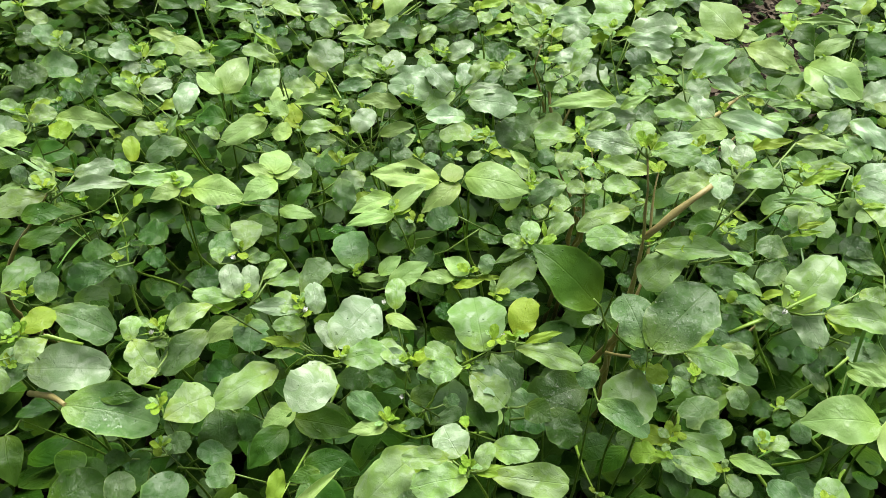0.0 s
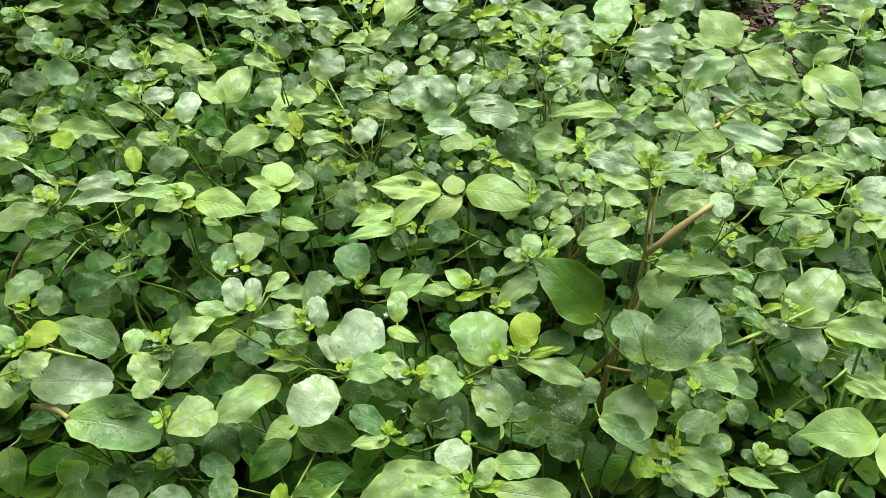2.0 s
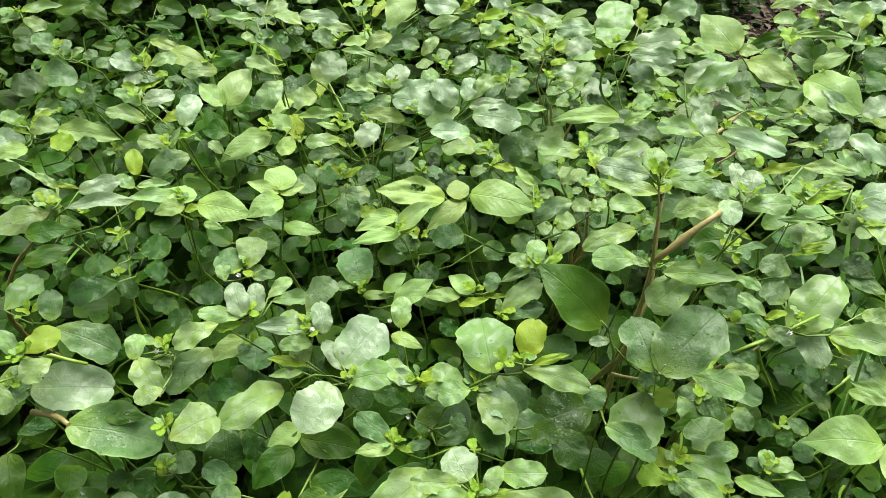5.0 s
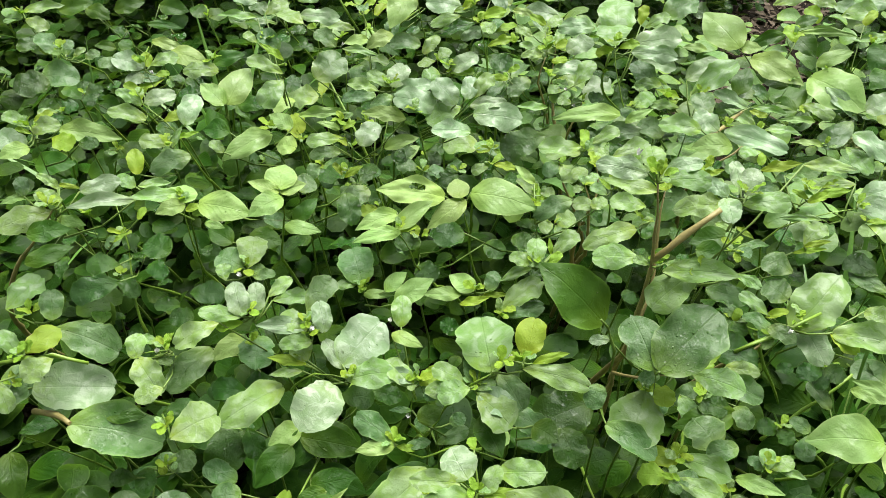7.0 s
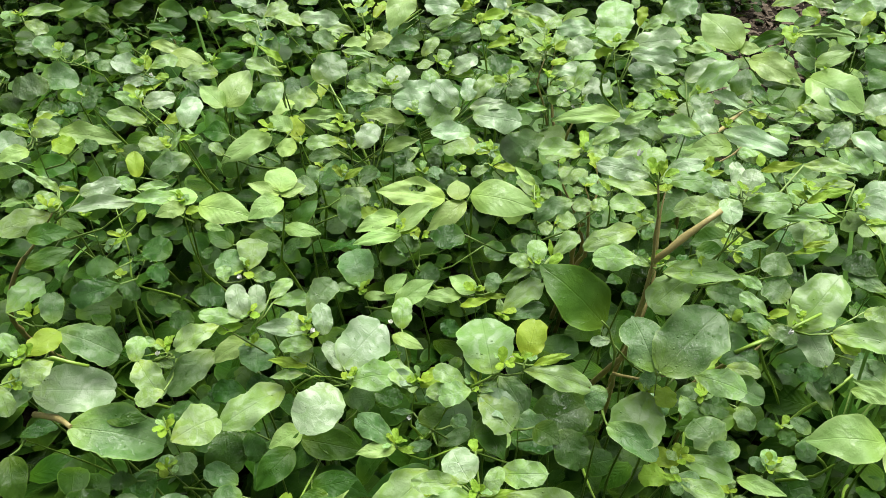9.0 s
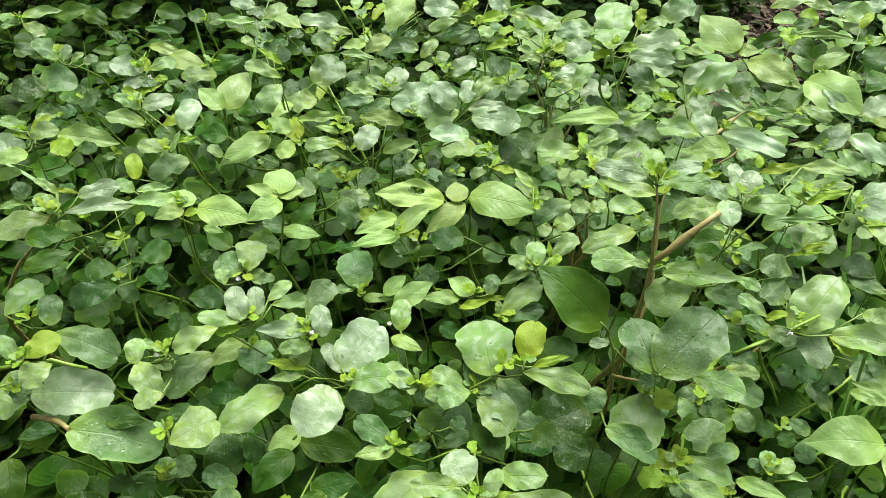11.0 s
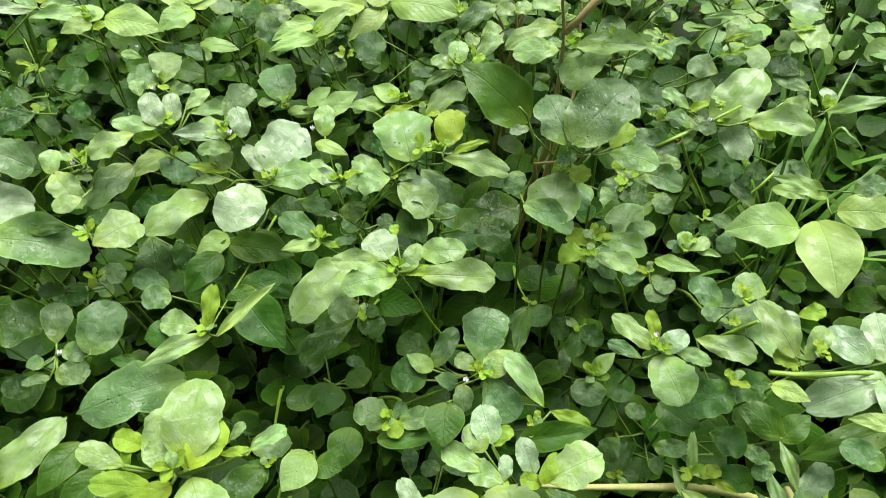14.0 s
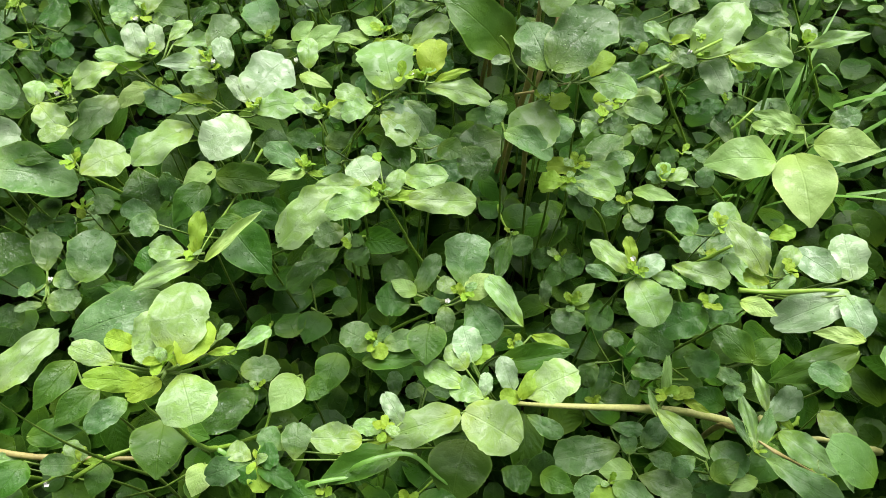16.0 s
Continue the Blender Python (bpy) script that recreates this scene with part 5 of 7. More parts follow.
p = weed("T", 0.189, 0.109, "weed with small wet rounded green leaves", 0.0)
stem(p, "t", (0, 0, 0), (8, 2, 97), (4, -18, 176))
leaf(p, "g", -7, -1, 180, -103, 13, 13, 23, 11)
leaf(p, "g", 14, -16, 179, -46, 21, 1, 25, 16)
leaf(p, "g", 4, -21, 178, 1, 14, -9, 15, 12)
leaf(p, "a", 4, -32, 176, 87, -5, -10, 23, 18)
leaf(p, "g", -1, -14, 175, 96, -10, -9, 48, 28)
leaf(p, "g", 18, -20, 174, -124, 4, 13, 18, 14)
leaf(p, "g", 8, -35, 173, -112, 8, 12, 37, 21)
leaf(p, "g", -65, 12, 172, -122, 0, 12, 29, 14)
p = weed("A", -0.148, 0.073, "upright weed with light green pointed veined leaves on a brown stem", 0.0)
stem(p, "t", (0, 0, 0), (-12, 11, 130), (-23, -1, 236))
stem(p, "b", (-73, 9, 235), (-29, 3, 235), (23, 3, 230), side=True)
stem(p, "s", (-10, -13, 245), (9, -3, 250), (24, 9, 240), side=True)
leaf(p, "l", -71, 2, 240, -88, -25, 10, 18, 9)
leaf(p, "k", 2, -3, 239, 174, 4, -15, 20, 16)
leaf(p, "a", 63, -4, 238, 167, 0, -12, 20, 17)
leaf(p, "k", -49, 1, 236, 161, 2, -18, 25, 20)
p = weed("T", -0.114, 0.769, "weed with small wet rounded green leaves", 0.0)
stem(p, "t", (0, 0, 0), (14, -19, 196), (16, -56, 356))
leaf(p, "a", 16, -70, 360, 106, -3, -34, 27, 14)
leaf(p, "a", 42, -56, 359, 121, -17, -31, 35, 19)
leaf(p, "l", -81, 27, 358, -69, 8, 36, 26, 15)
leaf(p, "y", -1, 18, 356, -55, 18, 32, 18, 9)
leaf(p, "m", 118, -57, 355, -71, 18, 32, 28, 14)
p = weed("T", -0.002, 0.763, "weed with small wet rounded green leaves", 0.0)
stem(p, "t", (0, 0, 0), (3, 3, 204), (18, -16, 371))
leaf(p, "y", 29, -37, 375, -80, 12, 35, 27, 13)
leaf(p, "m", 42, 32, 374, -145, -27, 21, 26, 18)
leaf(p, "y", 6, -15, 373, -62, 23, 31, 25, 10)
leaf(p, "l", -3, -17, 371, -79, 10, 35, 28, 10)
p = weed("T", 0.127, 0.675, "weed with small pale wet grey-green leaves", 0.0)
stem(p, "t", (0, 0, 0), (-16, 3, 210), (-34, -17, 381))
leaf(p, "y", -34, 12, 385, 58, 18, -31, 20, 9)
leaf(p, "a", -67, 49, 384, -103, -7, 35, 27, 9)
leaf(p, "l", -48, -10, 383, 67, 17, -33, 20, 11)
leaf(p, "l", -34, 11, 381, -57, 23, 26, 23, 13)
leaf(p, "m", 19, 19, 380, 88, -4, -35, 39, 19)
leaf(p, "m", -15, -34, 379, -70, 17, 29, 30, 20)
leaf(p, "y", -25, -24, 378, -70, 18, 30, 15, 9)
leaf(p, "y", -31, -53, 377, -80, 11, 32, 16, 8)
leaf(p, "l", -42, -37, 380, 73, 15, -34, 22, 9)
leaf(p, "l", -40, -45, 380, 91, -2, -34, 21, 9)
p = weed("T", 0.091, 0.639, "weed with small pale wet grey-green leaves and tiny white flowers", 0.0)
stem(p, "t", (0, 0, 0), (3, -9, 201), (2, -39, 366))
leaf(p, "m", 6, -21, 370, -92, 11, 33, 33, 16)
leaf(p, "l", 26, -47, 369, -45, 34, 18, 30, 17)
leaf(p, "l", 12, -57, 368, 75, 7, -32, 13, 11)
leaf(p, "l", -2, -83, 366, 81, -2, -32, 30, 9)
leaf(p, "y", -38, -31, 365, 81, 5, -33, 19, 7)
leaf(p, "y", -38, -16, 364, -68, 24, 30, 14, 7)
flower(p, 16, -66, 374)
p = weed("T", -0.062, 0.549, "weed with small wet rounded green leaves", 0.0)
stem(p, "t", (0, 0, 0), (-4, 8, 190), (-17, -7, 346))
leaf(p, "a", 3, -42, 350, -71, 11, 29, 33, 13)
leaf(p, "g", -36, -48, 349, 103, 0, -30, 28, 13)
leaf(p, "g", -17, 54, 348, 102, -3, -32, 34, 16)
leaf(p, "g", 0, 55, 346, 124, -15, -28, 26, 13)
leaf(p, "y", -41, -7, 345, -50, 17, 27, 15, 7)
p = weed("T", 0.188, 0.605, "weed with small wet rounded green leaves", 0.0)
stem(p, "t", (0, 0, 0), (4, -6, 199), (14, -32, 361))
leaf(p, "m", -1, 45, 365, -105, -1, 34, 38, 17)
leaf(p, "y", 28, -25, 364, 63, 9, -32, 24, 8)
leaf(p, "y", 25, -28, 363, 99, -21, -29, 15, 6)
leaf(p, "l", 26, -36, 361, 73, -4, -32, 27, 10)
leaf(p, "a", 79, 84, 360, 73, -1, -35, 25, 11)
leaf(p, "g", 2, -82, 359, 48, 11, -28, 26, 19)
leaf(p, "g", -6, -76, 358, 84, -5, -31, 50, 18)
leaf(p, "l", -62, -92, 357, -72, 22, 26, 27, 13)
p = weed("T", 0.358, 0.731, "weed with small wet rounded green leaves", 0.0)
stem(p, "t", (0, 0, 0), (7, -5, 171), (14, -31, 311))
leaf(p, "k", -49, -56, 315, -28, 26, 2, 38, 23)
leaf(p, "k", 14, -31, 314, 58, 1, -34, 36, 26)
leaf(p, "y", 103, 130, 313, 20, 20, -26, 29, 18)
leaf(p, "k", 73, 125, 311, -78, 19, 28, 31, 18)
leaf(p, "k", 63, 105, 310, -156, -12, 28, 46, 30)
leaf(p, "l", 116, 213, 309, -118, 1, 37, 39, 17)
leaf(p, "m", -26, -47, 308, 63, 7, -34, 30, 18)
leaf(p, "g", -12, -51, 307, 46, 15, -32, 24, 14)
leaf(p, "y", -42, -81, 310, -118, -3, 33, 19, 9)
p = weed("T", 0.509, 0.872, "weed with small wet rounded green leaves", 0.0)
stem(p, "t", (0, 0, 0), (7, -13, 163), (9, -45, 296))
leaf(p, "m", 8, 75, 300, -119, -5, 37, 41, 22)
leaf(p, "m", 39, 68, 299, -100, 21, 35, 40, 21)
leaf(p, "y", 27, 18, 298, -47, 34, 10, 27, 13)
leaf(p, "k", 11, -108, 296, 122, -18, -14, 34, 31)
leaf(p, "a", -44, -202, 295, -130, 0, 34, 27, 17)
leaf(p, "l", -118, -180, 294, -123, -4, 34, 37, 16)
p = weed("T", 0.128, 0.355, "weed with small wet rounded green leaves", 0.0)
stem(p, "t", (0, 0, 0), (17, 4, 248), (32, -15, 451))
leaf(p, "y", 31, -17, 455, 50, 24, -29, 10, 4)
leaf(p, "y", 33, -14, 454, -35, 38, 6, 12, 4)
leaf(p, "y", 33, -14, 453, -91, 23, 28, 12, 4)
leaf(p, "y", 32, -15, 451, 82, -8, -29, 9, 4)
p = weed("T", 0.143, 0.615, "weed with small wet rounded green leaves", 0.0)
stem(p, "s", (0, 0, 0), (-4, -157, 280), (-7, -176, 330), (-15, -197, 380))
leaf(p, "y", -18, -204, 385, 48, 23, -25, 13, 4)
leaf(p, "y", -15, -202, 384, -65, 32, 22, 12, 4)
leaf(p, "l", -21, -208, 383, 59, 12, -27, 14, 9)
leaf(p, "l", -34, -220, 381, -71, 17, 23, 13, 10)
p = weed("T", 0.282, 0.429, "weed with small wet rounded green leaves", 0.0)
stem(p, "t", (0, 0, 0), (4, 12, 204), (-3, -1, 371))
leaf(p, "g", -24, -4, 375, 66, -1, -30, 20, 13)
leaf(p, "y", -3, 2, 374, -40, 43, 5, 9, 5)
leaf(p, "y", -3, -7, 373, 48, 10, -30, 13, 5)
leaf(p, "y", -3, -9, 371, -81, 26, 22, 16, 7)
leaf(p, "y", 15, 11, 370, -85, 27, 24, 14, 6)
leaf(p, "l", -9, 27, 369, -112, 6, 31, 16, 8)
p = weed("T", 0.217, 0.431, "weed with small wet rounded green leaves", 0.0)
stem(p, "t", (0, 0, 0), (7, -7, 188), (5, -35, 341))
leaf(p, "y", 15, -12, 345, -132, -9, 27, 16, 5)
leaf(p, "a", 0, -7, 344, -122, -4, 28, 18, 6)
leaf(p, "k", 9, -23, 343, 96, -8, -23, 33, 21)
leaf(p, "k", -21, -36, 341, -105, 0, 26, 24, 20)
leaf(p, "g", 47, -57, 340, 59, 3, -27, 23, 19)
leaf(p, "y", 54, -34, 339, -100, 22, 26, 24, 5)
leaf(p, "l", -29, -45, 338, -114, -2, 26, 14, 7)
leaf(p, "d", -21, -74, 337, -113, 2, 25, 30, 18)
p = weed("T", 0.141, 0.326, "weed with small pale wet grey-green leaves", 0.0)
stem(p, "t", (0, 0, 0), (3, -4, 229), (-9, -29, 416))
leaf(p, "l", -14, -31, 420, 67, 6, -26, 10, 6)
leaf(p, "l", -4, -28, 419, -114, 9, 26, 11, 7)
p = weed("T", -0.028, 0.429, "low weed with wet rounded leaves painted dark for shade", 0.0)
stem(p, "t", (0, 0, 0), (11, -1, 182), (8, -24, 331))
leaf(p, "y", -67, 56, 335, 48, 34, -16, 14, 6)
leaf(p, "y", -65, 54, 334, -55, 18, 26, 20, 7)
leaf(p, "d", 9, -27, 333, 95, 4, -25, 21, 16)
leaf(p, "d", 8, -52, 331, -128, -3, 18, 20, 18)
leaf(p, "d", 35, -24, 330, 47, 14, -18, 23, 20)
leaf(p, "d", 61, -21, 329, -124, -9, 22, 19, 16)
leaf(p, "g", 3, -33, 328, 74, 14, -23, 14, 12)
p = weed("T", -0.312, 0.429, "weed with small wet rounded green leaves and tiny white flowers", 0.0)
stem(p, "t", (0, 0, 0), (18, 2, 188), (21, -18, 341))
leaf(p, "y", 64, -23, 345, -15, 23, 21, 12, 6)
leaf(p, "y", 56, -39, 344, 91, 21, -23, 11, 4)
leaf(p, "y", 53, -48, 343, -41, 13, 27, 12, 4)
leaf(p, "a", 117, -20, 341, -96, -11, 23, 16, 8)
leaf(p, "g", -49, 8, 340, 23, 31, 9, 19, 12)
leaf(p, "a", -49, 9, 339, 130, 5, -31, 19, 8)
leaf(p, "k", -63, 55, 338, -76, -5, 29, 34, 24)
leaf(p, "k", -10, -16, 337, -86, -19, 24, 23, 11)
flower(p, 135, -28, 349)
p = weed("A", -0.196, 0.468, "weed with green veined leaves painted dark for shade", 0.0)
stem(p, "t", (0, 0, 0), (20, -15, 174), (30, -50, 316))
leaf(p, "k", 19, -59, 320, 66, 9, -17, 26, 19)
leaf(p, "k", 30, -50, 319, -96, -6, 23, 30, 21)
leaf(p, "g", 61, -34, 318, 78, 16, -23, 23, 14)
p = weed("A", -0.456, 0.925, "weed with green veined leaves painted dark for shade", 0.0)
stem(p, "t", (0, 0, 0), (8, 2, 157), (5, -18, 286))
leaf(p, "k", -114, -18, 290, -58, 4, 37, 48, 27)
leaf(p, "k", -79, -6, 289, -109, -16, 24, 39, 25)
leaf(p, "k", 26, -51, 288, -70, -14, 36, 46, 14)
leaf(p, "k", -38, -8, 286, -56, 6, 37, 43, 24)
leaf(p, "k", 17, 19, 285, -97, -9, 31, 44, 29)
leaf(p, "k", 5, -113, 284, 102, 12, -33, 26, 15)
leaf(p, "k", 16, -118, 283, -5, 16, 19, 23, 17)
p = weed("T", -0.358, 0.710, "low weed with wet rounded leaves painted dark for shade", 0.0)
stem(p, "t", (0, 0, 0), (-17, 7, 163), (-29, -9, 296))
leaf(p, "d", -196, 59, 300, -32, 10, 33, 29, 20)
leaf(p, "k", -97, -22, 299, -124, -17, 12, 27, 21)
leaf(p, "d", 38, 4, 298, -119, -25, 19, 28, 20)
leaf(p, "d", 65, -45, 296, 62, 22, -19, 24, 18)
p = weed("T", -0.024, 0.200, "low weed with wet rounded leaves painted dark for shade", 0.0)
stem(p, "t", (0, 0, 0), (-5, -5, 138), (-3, -30, 251))
leaf(p, "d", -192, -39, 255, 73, 21, -9, 19, 16)
leaf(p, "g", -162, 39, 254, 56, 27, -8, 16, 12)
leaf(p, "k", -11, -53, 253, 28, -4, -2, 21, 22)
leaf(p, "k", 5, -35, 251, 157, 2, -11, 24, 23)
leaf(p, "k", 24, -35, 250, 30, -8, -6, 18, 19)
leaf(p, "d", -12, 19, 249, -123, 3, 14, 20, 25)
leaf(p, "g", 23, -20, 248, 67, 16, -15, 13, 8)
leaf(p, "g", 23, -26, 247, 144, 7, -13, 9, 8)
p = weed("T", 0.167, 0.178, "low weed with wet rounded leaves painted dark for shade", 0.0)
stem(p, "t", (0, 0, 0), (19, -8, 124), (24, -36, 226))
leaf(p, "k", 52, -74, 230, 46, 11, -17, 16, 15)
leaf(p, "k", 79, -78, 229, 57, -1, -17, 23, 17)
leaf(p, "k", 42, -27, 228, 116, -14, -9, 23, 15)
leaf(p, "g", 30, -30, 226, -41, 29, 2, 14, 10)
leaf(p, "g", 10, -20, 225, -123, 6, 17, 14, 11)
leaf(p, "d", 1, -41, 224, 142, -19, -2, 18, 15)
leaf(p, "g", 18, -58, 223, -123, 12, 16, 10, 12)
leaf(p, "d", 0, 1, 222, -121, 5, 18, 21, 21)
p = weed("A", 0.208, 0.089, "weed with green veined leaves painted dark for shade", 0.0)
stem(p, "t", (0, 0, 0), (23, 4, 108), (30, -14, 196))
leaf(p, "g", 36, -4, 200, -139, 1, 16, 26, 21)
leaf(p, "k", 30, -26, 199, -66, 20, 3, 21, 16)
leaf(p, "k", 79, -4, 198, 140, -12, 5, 32, 23)
leaf(p, "a", 61, -26, 196, 106, -16, -4, 20, 10)
leaf(p, "g", 24, -10, 195, 120, -18, -2, 19, 14)
leaf(p, "k", -82, -18, 194, -121, 7, 11, 24, 18)
leaf(p, "d", -108, -14, 193, -123, 1, 10, 21, 18)
p = weed("T", 0.081, 0.325, "weed with small pale wet grey-green leaves", 0.0)
stem(p, "s", (0, 0, 0), (-19, -114, 220), (-42, -131, 300), (-53, -146, 355))
leaf(p, "m", -58, -140, 360, 30, 11, -9, 20, 20)
leaf(p, "l", -62, -142, 359, 92, 7, -22, 28, 12)
leaf(p, "l", -54, -151, 358, 104, -1, -22, 30, 17)
leaf(p, "l", -49, -146, 356, -33, 30, 13, 17, 10)
leaf(p, "l", -41, -132, 355, -89, 4, 23, 26, 15)
leaf(p, "y", -53, -145, 354, -87, 2, 22, 27, 7)
leaf(p, "l", -42, -146, 353, -96, 2, 22, 43, 18)
leaf(p, "y", -60, -138, 352, 31, 25, -9, 8, 5)
leaf(p, "y", -55, -119, 355, 14, 7, -4, 8, 6)
p = weed("T", -0.031, 0.231, "weed with small wet rounded green leaves", 0.0)
stem(p, "t", (0, 0, 0), (28, -12, 182), (33, -43, 331))
leaf(p, "l", 31, -28, 335, 134, -14, -19, 49, 25)
leaf(p, "g", 35, -58, 334, 114, -3, -20, 18, 15)
p = weed("T", 0.161, 0.283, "weed with small pale wet grey-green leaves", 0.0)
stem(p, "t", (0, 0, 0), (-28, -11, 201), (-35, -42, 366))
leaf(p, "l", -35, -42, 370, 157, -10, -5, 36, 31)
p = weed("A", -0.063, 0.249, "weed with green veined leaves painted dark for shade", 0.0)
stem(p, "t", (0, 0, 0), (-11, 5, 173), (-24, -13, 314))
leaf(p, "a", -23, -10, 318, 129, 1, -24, 23, 16)
leaf(p, "k", -26, -24, 317, 145, -10, -21, 32, 20)
leaf(p, "k", -22, -16, 316, -95, -8, 21, 42, 21)
leaf(p, "d", -76, -5, 314, -167, -22, -8, 35, 25)
leaf(p, "d", -59, -9, 313, -150, -25, 0, 21, 14)
leaf(p, "k", -10, -47, 312, -73, -2, 22, 28, 17)
p = weed("T", 0.217, 0.321, "weed with small wet rounded green leaves", 0.0)
stem(p, "t", (0, 0, 0), (-25, -11, 179), (-32, -42, 326))
leaf(p, "g", -26, -42, 330, -117, -3, 27, 27, 17)
leaf(p, "g", -22, -61, 329, -157, -9, 19, 16, 12)
leaf(p, "k", -23, -65, 328, 99, -12, -22, 41, 20)
leaf(p, "l", -19, -27, 326, -105, 5, 27, 22, 11)
leaf(p, "y", -45, -31, 325, -79, 17, 23, 18, 9)
leaf(p, "l", -43, -33, 324, -120, -5, 26, 24, 10)
leaf(p, "g", -38, -42, 323, 120, -19, -17, 21, 15)
leaf(p, "g", -63, -46, 322, 140, -17, -10, 20, 17)
p = weed("T", 0.325, 0.405, "weed with small pale wet grey-green leaves", 0.0)
stem(p, "t", (0, 0, 0), (1, -18, 177), (15, -55, 321))
leaf(p, "m", -62, -70, 325, -159, -18, 22, 32, 21)
leaf(p, "g", 15, -33, 324, 49, 5, -31, 30, 15)
leaf(p, "g", 7, -141, 323, -80, 21, 18, 21, 15)
leaf(p, "l", 21, -55, 321, -99, 23, 28, 43, 13)
leaf(p, "m", 32, -45, 320, 27, 17, -27, 16, 10)
p = weed("A", 0.060, 0.255, "weed with green veined leaves painted dark for shade", 0.0)
stem(p, "t", (0, 0, 0), (-11, -2, 188), (-8, -25, 341))
leaf(p, "k", -68, -25, 345, -56, 5, 22, 17, 13)
leaf(p, "a", -18, -25, 344, 155, 0, -12, 20, 18)
leaf(p, "k", 2, -24, 343, -130, 8, 20, 18, 17)
leaf(p, "d", 19, -24, 341, -157, -11, 11, 25, 21)
p = weed("T", 0.056, 0.252, "weed with small wet rounded green leaves", 0.0)
stem(p, "t", (0, 0, 0), (-12, 11, 179), (-8, -2, 326))
leaf(p, "g", -8, -2, 330, -113, -14, 22, 31, 16)
p = weed("T", -0.087, 0.280, "weed with small pale wet grey-green leaves", 0.0)
stem(p, "t", (0, 0, 0), (-5, 10, 200), (8, -4, 364))
leaf(p, "m", 7, 2, 368, 100, 11, -28, 35, 12)
leaf(p, "l", 9, -10, 367, 104, 5, -28, 20, 10)
p = weed("T", -0.003, 0.300, "weed with small pale wet grey-green leaves", 0.0)
stem(p, "t", (0, 0, 0), (4, -12, 191), (-6, -44, 348))
leaf(p, "m", -6, -44, 352, 88, 8, -25, 23, 10)
p = weed("T", -0.057, 0.418, "weed with small pale wet grey-green leaves", 0.0)
stem(p, "s", (0, 0, 0), (48, -160, 300), (68, -171, 338), (82, -176, 364))
leaf(p, "l", 77, -179, 368, 96, -2, -26, 24, 11)
leaf(p, "m", 85, -183, 367, -107, -9, 24, 22, 16)
FRESH = set(scene.objects)
# smaller weeds between them
p = weed("T", -0.425, 0.844, "weed with small wet rounded green leaves")
stem(p, "s", (0, 0, 0), (70, -123, 226), (127, -223, 359))
leaf(p, "g", 124, -224, 360, 104, 12, -21, 26, 16)
leaf(p, "g", 129, -223, 359, -82, -5, 13, 16, 10)
leaf(p, "y", 125, -225, 359, 129, -6, -18, 27, 11)
leaf(p, "l", 128, -224, 359, -136, -24, 13, 11, 7)
p = weed("A", -0.180, 0.758, "upright weed with light green pointed veined leaves")
stem(p, "s", (0, 0, 0), (24, -55, 186), (27, -68, 245), (23, -64, 274), (22, -60, 295))
leaf(p, "a", -14, -60, 293, 153, -11, -2, 32, 27)
leaf(p, "l", 18, -60, 294, 90, -7, -30, 43, 28)
leaf(p, "y", 22, -58, 296, 2, 12, -3, 26, 14)
p = weed("A", -0.180, 0.643, "upright weed with light green pointed veined leaves")
stem(p, "s", (0, 0, 0), (37, -56, 210), (38, -69, 271), (30, -66, 294), (25, -63, 313))
leaf(p, "y", 23, -55, 317, 27, 20, -10, 29, 18)
leaf(p, "y", 23, -61, 314, 52, 14, -10, 27, 8)
p = weed("T", -0.179, 0.867, "weed with small wet rounded green leaves")
stem(p, "s", (0, 0, 0), (11, -64, 218), (8, -80, 281), (3, -75, 310), (1, -72, 337))
leaf(p, "l", -16, -62, 337, 55, 3, -10, 54, 27)
leaf(p, "y", 0, -71, 337, 84, 4, -30, 10, 8)
p = weed("T", -0.186, 1.036, "weed with small wet rounded green leaves")
stem(p, "s", (0, 0, 0), (-20, -140, 225), (-36, -255, 358))
leaf(p, "g", -39, -253, 358, 72, 8, -25, 32, 17)
leaf(p, "g", -31, -271, 352, 111, 15, -20, 51, 13)
leaf(p, "g", -37, -257, 357, 153, -9, -9, 25, 10)
p = weed("T", -0.146, 0.824, "weed with small wet rounded green leaves and tiny white flowers")
stem(p, "s", (0, 0, 0), (3, -52, 182), (4, -64, 241), (6, -56, 293), (11, -53, 310))
leaf(p, "l", 29, -59, 310, -105, -2, 11, 34, 14)
leaf(p, "l", 15, -19, 328, 85, 3, -28, 45, 20)
flower(p, 19, -52, 312)
p = weed("T", 0.003, 0.836, "weed with small wet rounded green leaves")
stem(p, "s", (0, 0, 0), (-6, -81, 236), (-19, -102, 300), (-23, -100, 310), (-27, -98, 327))
leaf(p, "l", -26, -96, 328, -40, 15, 15, 21, 16)
leaf(p, "l", -29, -99, 327, 106, -3, -4, 22, 17)
p = weed("T", 0.062, 0.759, "weed with small wet rounded green leaves and tiny white flowers")
stem(p, "s", (0, 0, 0), (-13, -43, 238), (-24, -51, 304), (-35, -41, 369), (-39, -40, 380))
leaf(p, "d", -43, -40, 379, 99, -13, -21, 39, 14)
leaf(p, "y", -38, -38, 381, -17, 29, 8, 13, 8)
leaf(p, "l", -37, -41, 380, -134, -9, 20, 21, 15)
flower(p, -38, -100, 381)
p = weed("T", 0.123, 0.844, "weed with small wet rounded green leaves")
stem(p, "s", (0, 0, 0), (-51, -145, 200), (-93, -264, 317))
leaf(p, "l", -97, -264, 317, 94, -2, -17, 36, 28)
